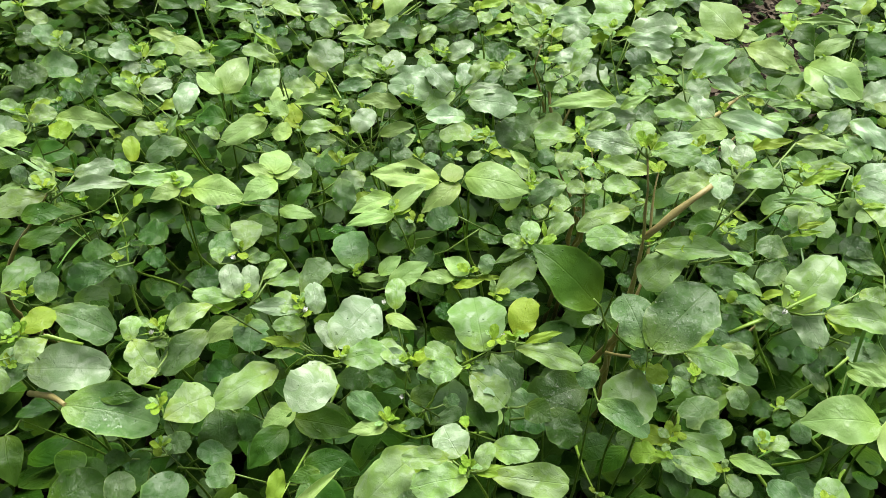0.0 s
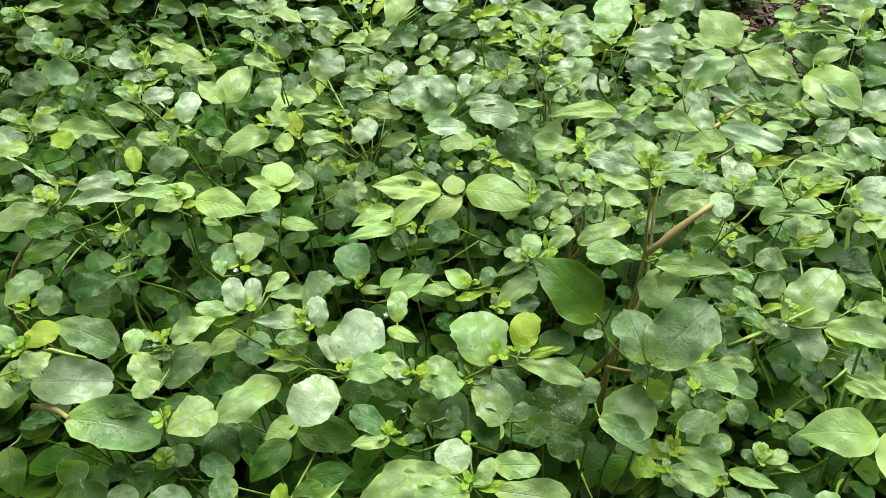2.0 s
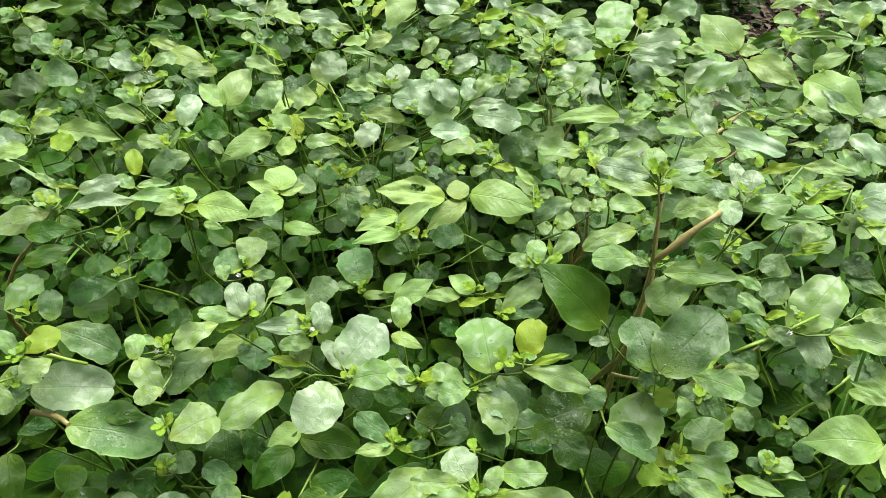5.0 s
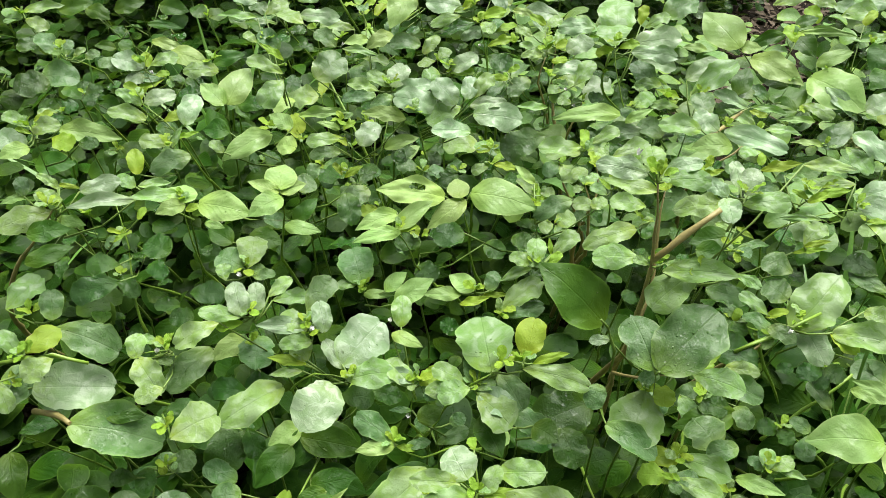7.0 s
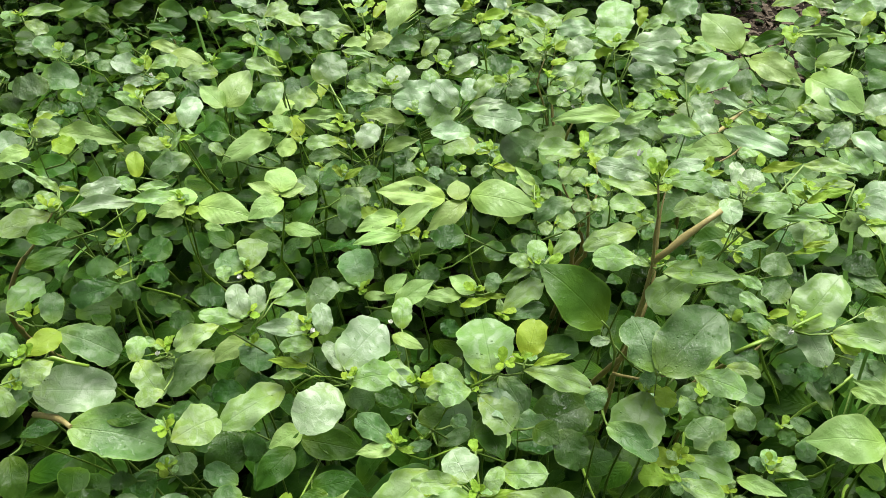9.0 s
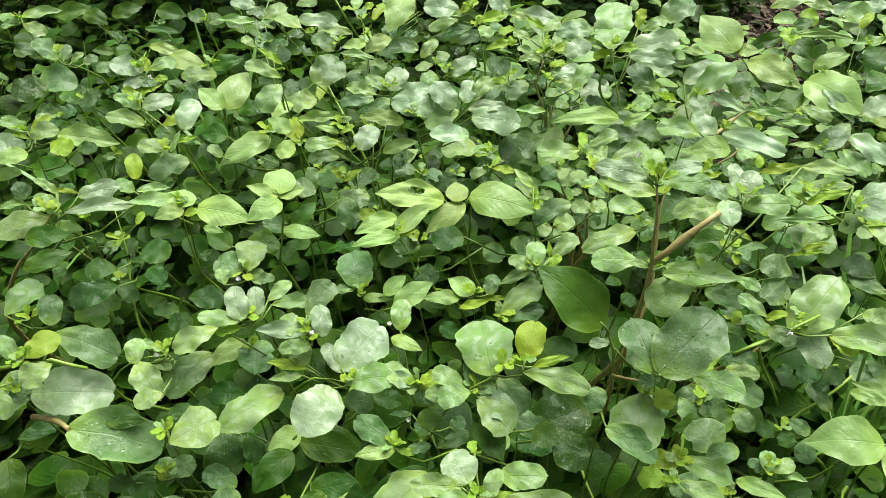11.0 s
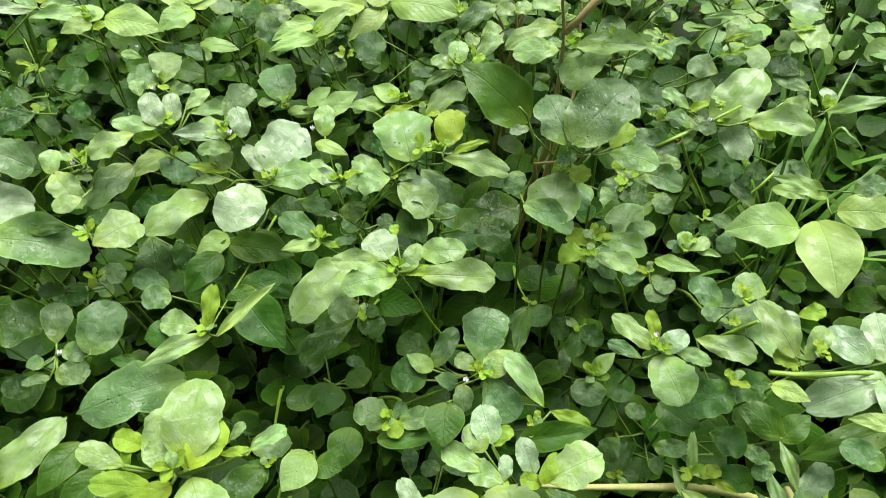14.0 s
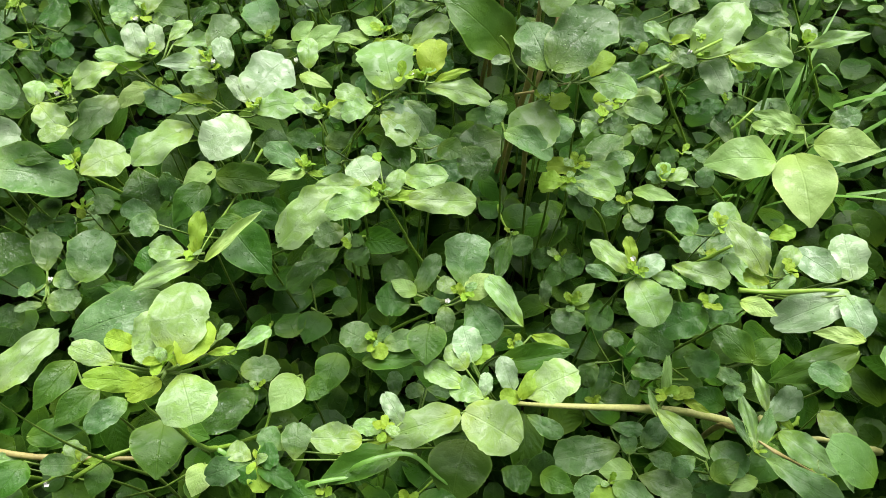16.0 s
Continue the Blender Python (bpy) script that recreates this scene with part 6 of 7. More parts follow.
leaf(p, "g", -91, -265, 317, -112, -9, 23, 25, 19)
p = weed("T", -0.107, 0.642, "weed with small wet rounded green leaves")
stem(p, "s", (0, 0, 0), (39, -62, 241), (24, -78, 299), (5, -75, 319))
leaf(p, "y", 3, -74, 320, 60, 14, -15, 26, 8)
leaf(p, "y", 6, -74, 320, -38, 14, 12, 13, 6)
p = weed("T", -0.060, 0.772, "weed with small wet rounded green leaves")
stem(p, "s", (0, 0, 0), (19, -138, 204), (34, -252, 324))
leaf(p, "g", 31, -251, 325, 86, 12, -10, 22, 16)
leaf(p, "g", 36, -252, 324, -92, 2, 16, 18, 15)
leaf(p, "l", 34, -250, 325, 1, 20, 7, 12, 7)
leaf(p, "g", 35, -253, 324, -137, -15, 23, 15, 11)
p = weed("T", -0.021, 0.718, "weed with small wet rounded green leaves")
stem(p, "s", (0, 0, 0), (-17, -98, 202), (-31, -179, 321))
leaf(p, "a", -29, -177, 322, -53, 21, 13, 25, 15)
p = weed("T", 0.115, 0.884, "weed with small wet rounded green leaves")
stem(p, "s", (0, 0, 0), (-33, -107, 207), (-60, -194, 329))
leaf(p, "g", -58, -191, 329, -37, 5, 4, 39, 25)
leaf(p, "g", -61, -196, 328, 141, -23, -15, 20, 17)
leaf(p, "g", -62, -198, 327, 146, -16, -11, 39, 13)
p = weed("T", 0.133, 0.703, "brown-stemmed weed with small wet rounded green leaves")
stem(p, "b", (0, 0, 0), (-7, -56, 215), (-18, -56, 273), (-24, -43, 296), (-28, -25, 329), (-25, -7, 361))
leaf(p, "g", -35, 10, 366, 31, 12, -11, 41, 10)
leaf(p, "l", -27, -8, 360, 104, -21, -35, 28, 16)
leaf(p, "y", -23, -7, 361, -106, -7, 25, 16, 10)
leaf(p, "y", -26, -5, 362, 34, 14, -9, 17, 7)
leaf(p, "l", -24, -4, 362, -13, 15, 6, 27, 11)
p = weed("T", 0.188, 0.929, "weed with small wet rounded green leaves")
stem(p, "s", (0, 0, 0), (-43, -139, 213), (-78, -253, 338))
leaf(p, "l", -75, -254, 338, -96, -9, 19, 29, 19)
leaf(p, "g", -80, -253, 338, 88, -1, -24, 18, 14)
p = weed("T", 0.157, 0.665, "brown-stemmed weed with wet rounded leaves and tiny white flowers")
stem(p, "b", (0, 0, 0), (-40, -55, 253), (-37, -56, 315), (-32, -50, 325), (-24, -41, 342))
leaf(p, "m", -21, -38, 343, -39, 15, 9, 42, 23)
leaf(p, "l", -36, -44, 341, 80, 7, -23, 15, 13)
flower(p, -34, -54, 344)
p = weed("T", 0.103, 0.775, "weed with small wet rounded green leaves")
stem(p, "s", (0, 0, 0), (9, -148, 225), (17, -268, 358))
leaf(p, "l", 13, -269, 357, 99, -4, -13, 31, 17)
leaf(p, "y", 17, -266, 358, -3, 13, -10, 25, 9)
leaf(p, "l", 19, -267, 358, -49, 12, 18, 22, 10)
leaf(p, "y", 18, -268, 358, -54, 13, 3, 11, 7)
leaf(p, "l", 19, -269, 358, -113, 6, 24, 19, 11)
p = weed("T", 0.635, 1.063, "weed with small wet rounded green leaves")
stem(p, "s", (0, 0, 0), (-51, -123, 199), (-92, -223, 316))
leaf(p, "l", -91, -220, 317, -19, 26, -7, 31, 13)
leaf(p, "l", -89, -224, 316, -103, 10, 21, 25, 25)
p = weed("T", 0.278, 0.646, "brown-stemmed weed with small wet rounded green leaves")
stem(p, "b", (0, 0, 0), (-29, -51, 242), (-6, -56, 293), (13, -50, 304), (36, -38, 326))
leaf(p, "l", 40, -39, 326, -100, 3, 8, 37, 11)
leaf(p, "l", 33, -35, 326, 42, 6, -30, 39, 14)
leaf(p, "y", 36, -37, 326, -24, 26, 0, 9, 7)
p = weed("T", 0.502, 0.752, "weed with small wet rounded green leaves")
stem(p, "s", (0, 0, 0), (-116, -118, 216), (-210, -214, 343))
leaf(p, "l", -213, -214, 343, 92, -2, -13, 20, 14)
leaf(p, "y", -211, -215, 343, 157, -20, 4, 15, 8)
p = weed("A", 0.429, 0.706, "upright weed with a pale knobbly seed spike and veined leaves")
stem(p, "s", (0, 0, 0), (-8, -62, 187), (-16, -76, 246), (-19, -73, 269), (-23, -69, 291))
leaf(p, "a", -27, -69, 291, 74, -3, -21, 33, 10)
leaf(p, "l", -6, -74, 294, -159, -9, 18, 41, 20)
seed_spike(p, (2, -58, 291), (40, -72, 291))
p = weed("T", 0.153, 0.407, "brown-stemmed weed with wet rounded leaves and tiny white flowers")
stem(p, "b", (0, 0, 0), (-18, -79, 270), (-15, -87, 336), (-4, -65, 376), (-4, -50, 404), (-2, -37, 427))
leaf(p, "l", -6, -36, 426, 64, -2, -30, 39, 14)
leaf(p, "y", -2, -36, 427, -24, 14, 3, 11, 5)
leaf(p, "y", -3, -36, 427, 19, 9, -7, 12, 5)
flower(p, -15, -18, 428)
p = weed("T", 0.491, 0.465, "weed with small wet rounded green leaves")
stem(p, "s", (0, 0, 0), (-40, -18, 194), (-74, -20, 249), (-114, -10, 313), (-132, -7, 330))
leaf(p, "l", -130, -9, 330, -121, -2, 18, 27, 24)
leaf(p, "y", -131, -8, 331, -95, 13, 9, 16, 7)
p = weed("T", 0.237, 0.371, "brown-stemmed weed with small wet rounded green leaves")
stem(p, "b", (0, 0, 0), (-49, -55, 275), (-30, -64, 328), (-15, -60, 335), (-3, -54, 346))
leaf(p, "g", -5, -52, 346, 37, -2, -15, 22, 11)
leaf(p, "l", -4, -55, 346, 140, -12, -2, 14, 7)
leaf(p, "y", -4, -55, 346, 142, -27, -5, 6, 4)
p = weed("T", -0.352, 0.612, "weed with small wet rounded green leaves")
stem(p, "s", (0, 0, 0), (44, -110, 207), (80, -199, 329))
leaf(p, "y", 80, -199, 329, -63, -4, 10, 8, 6)
leaf(p, "g", 79, -201, 328, 151, -10, -18, 15, 11)
leaf(p, "d", 81, -200, 328, -123, -12, 16, 16, 14)
p = weed("T", -0.308, 0.573, "low weed with wet rounded leaves painted dark for shade")
stem(p, "s", (0, 0, 0), (22, -103, 196), (40, -187, 311))
leaf(p, "g", 40, -186, 311, -21, 2, 8, 11, 9)
leaf(p, "d", 41, -189, 310, -135, -18, 5, 25, 14)
p = weed("T", 0.269, 0.455, "weed with small wet rounded green leaves")
stem(p, "s", (0, 0, 0), (-71, -138, 217), (-129, -251, 344))
leaf(p, "l", -126, -252, 344, -112, 1, 19, 27, 12)
leaf(p, "y", -130, -251, 344, 83, -5, -8, 16, 14)
leaf(p, "g", -127, -251, 344, -95, 14, 14, 14, 10)
leaf(p, "g", -128, -252, 344, -163, -6, 12, 9, 7)
p = weed("T", -0.210, 0.810, "weed with small wet rounded green leaves")
stem(p, "s", (0, 0, 0), (45, -146, 196), (82, -266, 312))
leaf(p, "g", 81, -267, 311, 133, -15, -10, 16, 18)
leaf(p, "g", 84, -266, 312, -105, -4, 14, 24, 17)
leaf(p, "g", 83, -268, 311, -157, -17, 10, 26, 13)
leaf(p, "y", 82, -266, 312, -152, -17, 12, 7, 6)
p = weed("T", 0.096, 0.743, "weed with small wet rounded green leaves")
stem(p, "s", (0, 0, 0), (-10, -149, 215), (-18, -272, 342))
leaf(p, "l", -19, -271, 342, 21, 17, -10, 11, 10)
leaf(p, "l", -17, -272, 342, -104, -1, 18, 14, 11)
leaf(p, "y", -17, -273, 341, -148, -17, 8, 12, 8)
p = weed("T", 0.107, 0.712, "weed with small wet rounded green leaves")
stem(p, "s", (0, 0, 0), (-11, -165, 225), (-20, -299, 357))
leaf(p, "l", -21, -300, 357, 114, -6, -25, 12, 13)
leaf(p, "l", -18, -299, 357, -68, 11, 17, 16, 17)
leaf(p, "l", -19, -300, 356, -141, -13, 17, 9, 11)
p = weed("T", -0.414, 0.778, "low weed with wet rounded leaves painted dark for shade")
stem(p, "s", (0, 0, 0), (36, -124, 239), (66, -225, 380))
leaf(p, "d", 67, -224, 380, -75, 10, 32, 17, 14)
leaf(p, "d", 67, -226, 380, -133, -10, 17, 18, 12)
p = weed("T", 0.096, 0.830, "weed with small wet rounded green leaves")
stem(p, "s", (0, 0, 0), (27, -163, 226), (49, -296, 359))
leaf(p, "d", 50, -298, 358, -160, -17, 9, 22, 19)
leaf(p, "l", 48, -299, 358, 155, -13, 0, 30, 12)
p = weed("T", 0.418, 0.536, "low weed with wet rounded leaves painted dark for shade")
stem(p, "s", (0, 0, 0), (-114, -111, 214), (-207, -203, 340))
leaf(p, "d", -206, -204, 340, -159, -13, 17, 13, 11)
leaf(p, "g", -207, -201, 341, 25, 18, -7, 13, 10)
p = weed("T", 0.023, 0.798, "weed with small wet rounded green leaves")
stem(p, "s", (0, 0, 0), (14, -69, 236), (16, -86, 301), (11, -77, 361), (14, -76, 372))
leaf(p, "y", 17, -73, 372, -50, -3, 14, 38, 16)
leaf(p, "g", 15, -74, 373, -38, 25, -1, 19, 14)
p = weed("T", 0.365, 0.800, "weed with small wet rounded green leaves")
stem(p, "s", (0, 0, 0), (-107, -126, 233), (-195, -228, 371))
leaf(p, "l", -192, -227, 371, -54, 10, 28, 26, 16)
leaf(p, "g", -195, -229, 370, 142, -21, 3, 12, 16)
p = weed("A", 0.417, 0.923, "green weed with broad veined leaves painted dark for shade")
stem(p, "s", (0, 0, 0), (-9, -118, 181), (-16, -214, 287))
leaf(p, "k", -18, -210, 287, 25, 6, -6, 48, 48)
leaf(p, "k", -19, -213, 287, 74, -2, -25, 34, 29)
p = weed("T", 0.652, 0.801, "weed with small wet rounded green leaves")
stem(p, "s", (0, 0, 0), (-91, -77, 183), (-166, -140, 291))
leaf(p, "l", -164, -138, 292, -35, 20, 0, 27, 22)
leaf(p, "y", -167, -140, 290, 110, -11, -9, 15, 13)
leaf(p, "l", -164, -141, 291, -123, -4, 18, 14, 18)
p = weed("T", 0.102, 0.814, "young weed with yellow-green leaf tips")
stem(p, "s", (0, 0, 0), (-35, -161, 210), (-63, -293, 333))
leaf(p, "y", -61, -294, 333, -98, -4, 18, 20, 10)
leaf(p, "l", -65, -294, 333, 118, -13, -25, 19, 11)
leaf(p, "y", -62, -292, 333, -34, 8, 14, 18, 6)
p = weed("T", 0.032, 0.596, "young weed with yellow-green leaf tips")
stem(p, "s", (0, 0, 0), (-10, -44, 228), (-3, -53, 291), (8, -47, 330))
leaf(p, "y", 6, -47, 330, 90, -10, -32, 14, 8)
leaf(p, "y", 7, -46, 330, 31, 8, -15, 13, 7)
leaf(p, "y", 9, -48, 330, -119, -13, 27, 15, 7)
leaf(p, "y", 8, -46, 331, 13, 18, -10, 13, 4)
leaf(p, "l", 6, -46, 330, 67, 1, -16, 17, 12)
p = weed("T", 0.127, 0.567, "brown-stemmed weed with small wet rounded green leaves")
stem(p, "b", (0, 0, 0), (6, -62, 242), (-11, -65, 302), (-20, -57, 317), (-26, -46, 337))
leaf(p, "l", -25, -48, 336, -143, -20, 9, 22, 19)
leaf(p, "g", -28, -47, 336, 133, -16, -19, 17, 15)
p = weed("T", 0.112, 0.530, "brown-stemmed weed with small wet rounded green leaves")
stem(p, "b", (0, 0, 0), (10, -89, 295), (3, -100, 364), (-1, -94, 375))
leaf(p, "l", -1, -92, 376, 16, 10, -18, 20, 13)
leaf(p, "l", -2, -95, 375, 117, -4, -13, 10, 7)
leaf(p, "l", 0, -93, 376, -41, 16, 7, 14, 9)
p = weed("T", 0.118, 0.548, "brown-stemmed young weed with yellow-green leaf tips")
stem(p, "b", (0, 0, 0), (-4, -90, 281), (4, -101, 348), (7, -96, 357), (5, -86, 376))
leaf(p, "y", 4, -85, 376, 15, 15, 0, 15, 6)
leaf(p, "l", 18, -77, 379, -66, 8, 17, 36, 15)
leaf(p, "y", 5, -85, 376, -13, 27, -7, 10, 5)
p = weed("T", 0.020, 0.735, "weed with small wet rounded green leaves")
stem(p, "s", (0, 0, 0), (32, -150, 216), (58, -273, 344))
leaf(p, "l", 57, -271, 344, 45, 18, -16, 24, 10)
leaf(p, "y", 58, -271, 344, 3, 15, -9, 14, 5)
p = weed("T", 0.259, 0.664, "weed with small wet rounded green leaves")
stem(p, "s", (0, 0, 0), (-27, -163, 237), (-49, -296, 376))
leaf(p, "g", -46, -295, 377, -75, 0, 11, 27, 7)
leaf(p, "y", -48, -297, 376, -166, -11, 25, 9, 5)
leaf(p, "g", -47, -297, 377, -113, 7, 13, 11, 10)
p = weed("A", -0.341, 0.805, "green weed with broad veined leaves painted dark for shade")
stem(p, "s", (0, 0, 0), (54, -60, 252), (65, -74, 320), (59, -69, 353), (53, -66, 372))
leaf(p, "k", 51, -65, 373, 71, 20, -18, 22, 20)
leaf(p, "k", 55, -64, 372, -48, -2, 25, 22, 20)
leaf(p, "y", 52, -64, 373, 33, 17, 7, 23, 10)
p = weed("T", -0.557, 0.756, "low weed with wet rounded leaves painted dark for shade")
stem(p, "s", (0, 0, 0), (108, -125, 238), (196, -227, 377))
leaf(p, "d", 194, -227, 378, 81, 20, -21, 18, 17)
leaf(p, "d", 197, -226, 378, -51, 9, 21, 15, 16)
leaf(p, "d", 196, -228, 377, 174, -16, -18, 12, 11)
leaf(p, "l", 194, -228, 378, 119, 17, -31, 17, 8)
p = weed("A", -0.322, 0.825, "green weed with broad veined leaves painted dark for shade")
stem(p, "s", (0, 0, 0), (45, -98, 198), (81, -179, 315))
leaf(p, "k", 84, -179, 315, -104, -4, 29, 29, 20)
leaf(p, "k", 80, -180, 315, 134, -8, -25, 16, 15)
leaf(p, "k", 83, -180, 314, -134, -21, 15, 24, 15)
p = weed("A", -0.181, 1.014, "green weed with broad veined leaves painted dark for shade")
stem(p, "s", (0, 0, 0), (31, -135, 191), (56, -245, 303))
leaf(p, "k", 59, -246, 302, -106, -11, 9, 32, 26)
leaf(p, "g", 56, -248, 302, -168, -24, 7, 26, 21)
p = weed("A", -0.066, 1.067, "upright weed with light green pointed veined leaves")
stem(p, "s", (-57, -266, 361), (-36, -273, 315))
stem(p, "s", (-15, -265, 364), (-21, -272, 320), (-36, -273, 315))
stem(p, "s", (0, 0, 0), (-20, -150, 199), (-36, -273, 315))
leaf(p, "l", -57, -264, 361, 7, 14, 0, 24, 15)
leaf(p, "y", -58, -266, 361, 105, 14, 0, 16, 10)
leaf(p, "g", -56, -267, 361, -158, 14, 0, 26, 16)
leaf(p, "y", -17, -266, 365, 105, 14, 0, 16, 10)
leaf(p, "k", -33, -274, 315, -116, -11, 14, 29, 22)
p = weed("A", -0.476, 0.690, "green weed with broad veined leaves painted dark for shade")
stem(p, "s", (0, 0, 0), (101, -113, 232), (184, -205, 368))
leaf(p, "k", 183, -206, 368, 164, -15, -25, 17, 14)
leaf(p, "k", 186, -204, 368, -70, -14, 20, 20, 18)
p = weed("T", -0.177, 0.761, "low weed with wet rounded leaves painted dark for shade")
stem(p, "s", (0, 0, 0), (43, -129, 201), (77, -235, 319))
leaf(p, "d", 75, -237, 319, 120, 0, 4, 25, 28)
leaf(p, "d", 76, -234, 319, 43, 13, -18, 16, 15)
leaf(p, "g", 81, -235, 319, -89, -1, 22, 29, 13)
p = weed("T", -0.054, 0.673, "weed with small wet rounded green leaves")
stem(p, "s", (0, 0, 0), (-17, -99, 205), (-31, -180, 326))
leaf(p, "d", -29, -177, 326, -25, 7, 19, 29, 15)
leaf(p, "g", -29, -179, 326, -51, 17, 8, 14, 10)
p = weed("T", -0.068, 0.742, "weed with small wet rounded green leaves")
stem(p, "s", (0, 0, 0), (4, -154, 206), (7, -281, 327))
leaf(p, "y", 6, -281, 327, 116, -3, -28, 16, 12)
leaf(p, "d", 7, -280, 327, 38, 19, -6, 10, 11)
p = weed("T", 0.031, 0.748, "low weed with wet rounded leaves painted dark for shade")
stem(p, "s", (0, 0, 0), (-32, -99, 200), (-59, -180, 317))
leaf(p, "d", -57, -182, 317, -144, -9, 26, 23, 14)
leaf(p, "d", -59, -179, 318, 23, 22, -20, 15, 11)
leaf(p, "d", -57, -181, 317, -95, 0, 16, 18, 16)
p = weed("A", -0.202, 0.793, "green weed with broad veined leaves painted dark for shade")
stem(p, "s", (0, 0, 0), (10, -140, 198), (17, -254, 315))
leaf(p, "d", 18, -253, 315, -32, 7, 19, 17, 19)
leaf(p, "d", 16, -255, 315, 118, -2, -14, 13, 16)
p = weed("T", -0.108, 0.789, "low weed with wet rounded leaves painted dark for shade")
stem(p, "s", (0, 0, 0), (64, -148, 204), (117, -270, 324))
leaf(p, "d", 116, -269, 324, 47, 10, -15, 13, 17)
leaf(p, "d", 115, -271, 323, 119, -15, -18, 20, 18)
p = weed("T", 0.482, 0.525, "low weed with wet rounded leaves painted dark for shade")
stem(p, "s", (0, 0, 0), (-108, -110, 188), (-196, -200, 298))
leaf(p, "d", -197, -201, 298, 113, -10, 3, 19, 15)
leaf(p, "d", -194, -201, 298, -131, 1, 25, 15, 14)
leaf(p, "d", -196, -202, 297, 166, -19, 13, 16, 12)
p = weed("T", 0.423, 0.369, "low weed with wet rounded leaves painted dark for shade")
stem(p, "s", (0, 0, 0), (-99, -51, 186), (-179, -93, 295))
leaf(p, "d", -181, -93, 295, 84, -9, -16, 14, 13)
leaf(p, "d", -179, -94, 295, -161, -9, 6, 12, 13)
p = weed("T", -0.268, 0.123, "weed with small wet rounded green leaves")
stem(p, "s", (0, 0, 0), (38, -42, 196), (58, -50, 256), (68, -43, 304))
leaf(p, "g", 69, -43, 304, -124, -25, -10, 14, 7)
leaf(p, "l", 69, -44, 304, -154, -9, -17, 12, 7)
p = weed("T", -0.220, 0.092, "weed with small wet rounded green leaves and tiny white flowers")
stem(p, "s", (0, 0, 0), (16, -28, 210), (54, -35, 258), (76, -32, 273))
leaf(p, "y", 77, -32, 273, -71, -6, 12, 11, 5)
leaf(p, "l", 75, -31, 273, 38, 14, 2, 14, 10)
leaf(p, "g", 74, -33, 274, 96, 23, -15, 18, 12)
leaf(p, "y", 75, -33, 273, 126, 0, -8, 12, 4)
flower(p, 62, -43, 275)
p = weed("T", 0.435, 0.184, "weed with small wet rounded green leaves")
stem(p, "s", (0, 0, 0), (-94, -61, 141), (-172, -111, 223))
leaf(p, "g", -167, -115, 224, -130, 6, 8, 49, 20)
leaf(p, "l", -172, -107, 223, 1, 4, -8, 39, 9)
leaf(p, "g", -170, -108, 223, -33, 0, 2, 34, 11)
leaf(p, "l", -172, -109, 223, -1, 3, -6, 18, 8)
leaf(p, "g", -173, -108, 223, 23, 5, -11, 28, 7)
p = weed("T", 0.303, 0.214, "weed with small wet rounded green leaves")
stem(p, "s", (0, 0, 0), (-52, -28, 194), (-30, -37, 225), (-17, -36, 227), (-8, -33, 247))
leaf(p, "l", -10, -30, 247, 23, -1, -16, 38, 18)
leaf(p, "l", -6, -32, 248, -62, 21, 11, 24, 11)
leaf(p, "y", -8, -34, 247, -106, 16, 8, 7, 6)
p = weed("T", 0.302, 0.411, "weed with small wet rounded green leaves")
stem(p, "s", (0, 0, 0), (-26, -110, 157), (-47, -200, 250))
leaf(p, "g", -44, -198, 251, -62, 20, -1, 30, 25)
leaf(p, "g", -48, -198, 250, 43, 8, -8, 17, 17)
p = weed("T", -0.106, 0.333, "low weed with wet rounded leaves painted dark for shade")
stem(p, "s", (0, 0, 0), (28, -121, 163), (51, -221, 259))
leaf(p, "d", 50, -222, 258, 123, -10, -20, 15, 16)
leaf(p, "d", 48, -224, 259, 136, 3, -17, 36, 21)
p = weed("T", 0.127, 0.464, "low weed with wet rounded leaves painted dark for shade")
stem(p, "s", (0, 0, 0), (-9, -141, 182), (-16, -256, 289))
leaf(p, "d", -18, -260, 289, 162, 6, 3, 38, 11)
leaf(p, "g", -18, -258, 289, 141, -5, -13, 20, 8)
leaf(p, "d", -15, -258, 289, -148, -2, 2, 16, 19)
p = weed("T", -0.001, 0.387, "low weed with wet rounded leaves painted dark for shade")
stem(p, "s", (0, 0, 0), (0, -107, 189), (1, -194, 300))
leaf(p, "d", 2, -194, 300, -73, 3, 7, 11, 10)
leaf(p, "d", 2, -195, 299, -129, -14, -3, 17, 17)
leaf(p, "d", -3, -197, 299, 130, -6, -4, 42, 18)
p = weed("T", 0.212, 0.345, "low weed with wet rounded leaves painted dark for shade")
stem(p, "s", (0, 0, 0), (-37, -81, 175), (-67, -147, 278))
leaf(p, "d", -69, -147, 278, 93, -9, -28, 18, 16)
leaf(p, "d", -66, -148, 278, -141, 0, 17, 18, 14)
leaf(p, "d", -68, -149, 278, 161, -6, -10, 21, 13)
p = weed("T", 0.234, 0.253, "low weed with wet rounded leaves painted dark for shade")
stem(p, "s", (0, 0, 0), (-36, -73, 130), (-65, -132, 207))
leaf(p, "d", -67, -131, 207, 60, -9, -12, 11, 14)
leaf(p, "d", -65, -132, 207, -129, 8, 23, 8, 10)
leaf(p, "d", -63, -131, 207, -75, 1, 0, 24, 18)
leaf(p, "d", -64, -129, 207, -32, 1, -3, 32, 13)
p = weed("T", 0.232, 0.170, "weed with small wet rounded green leaves")
stem(p, "s", (0, 0, 0), (-32, -55, 122), (-58, -101, 193))
leaf(p, "g", -56, -102, 194, -116, 6, 12, 20, 13)
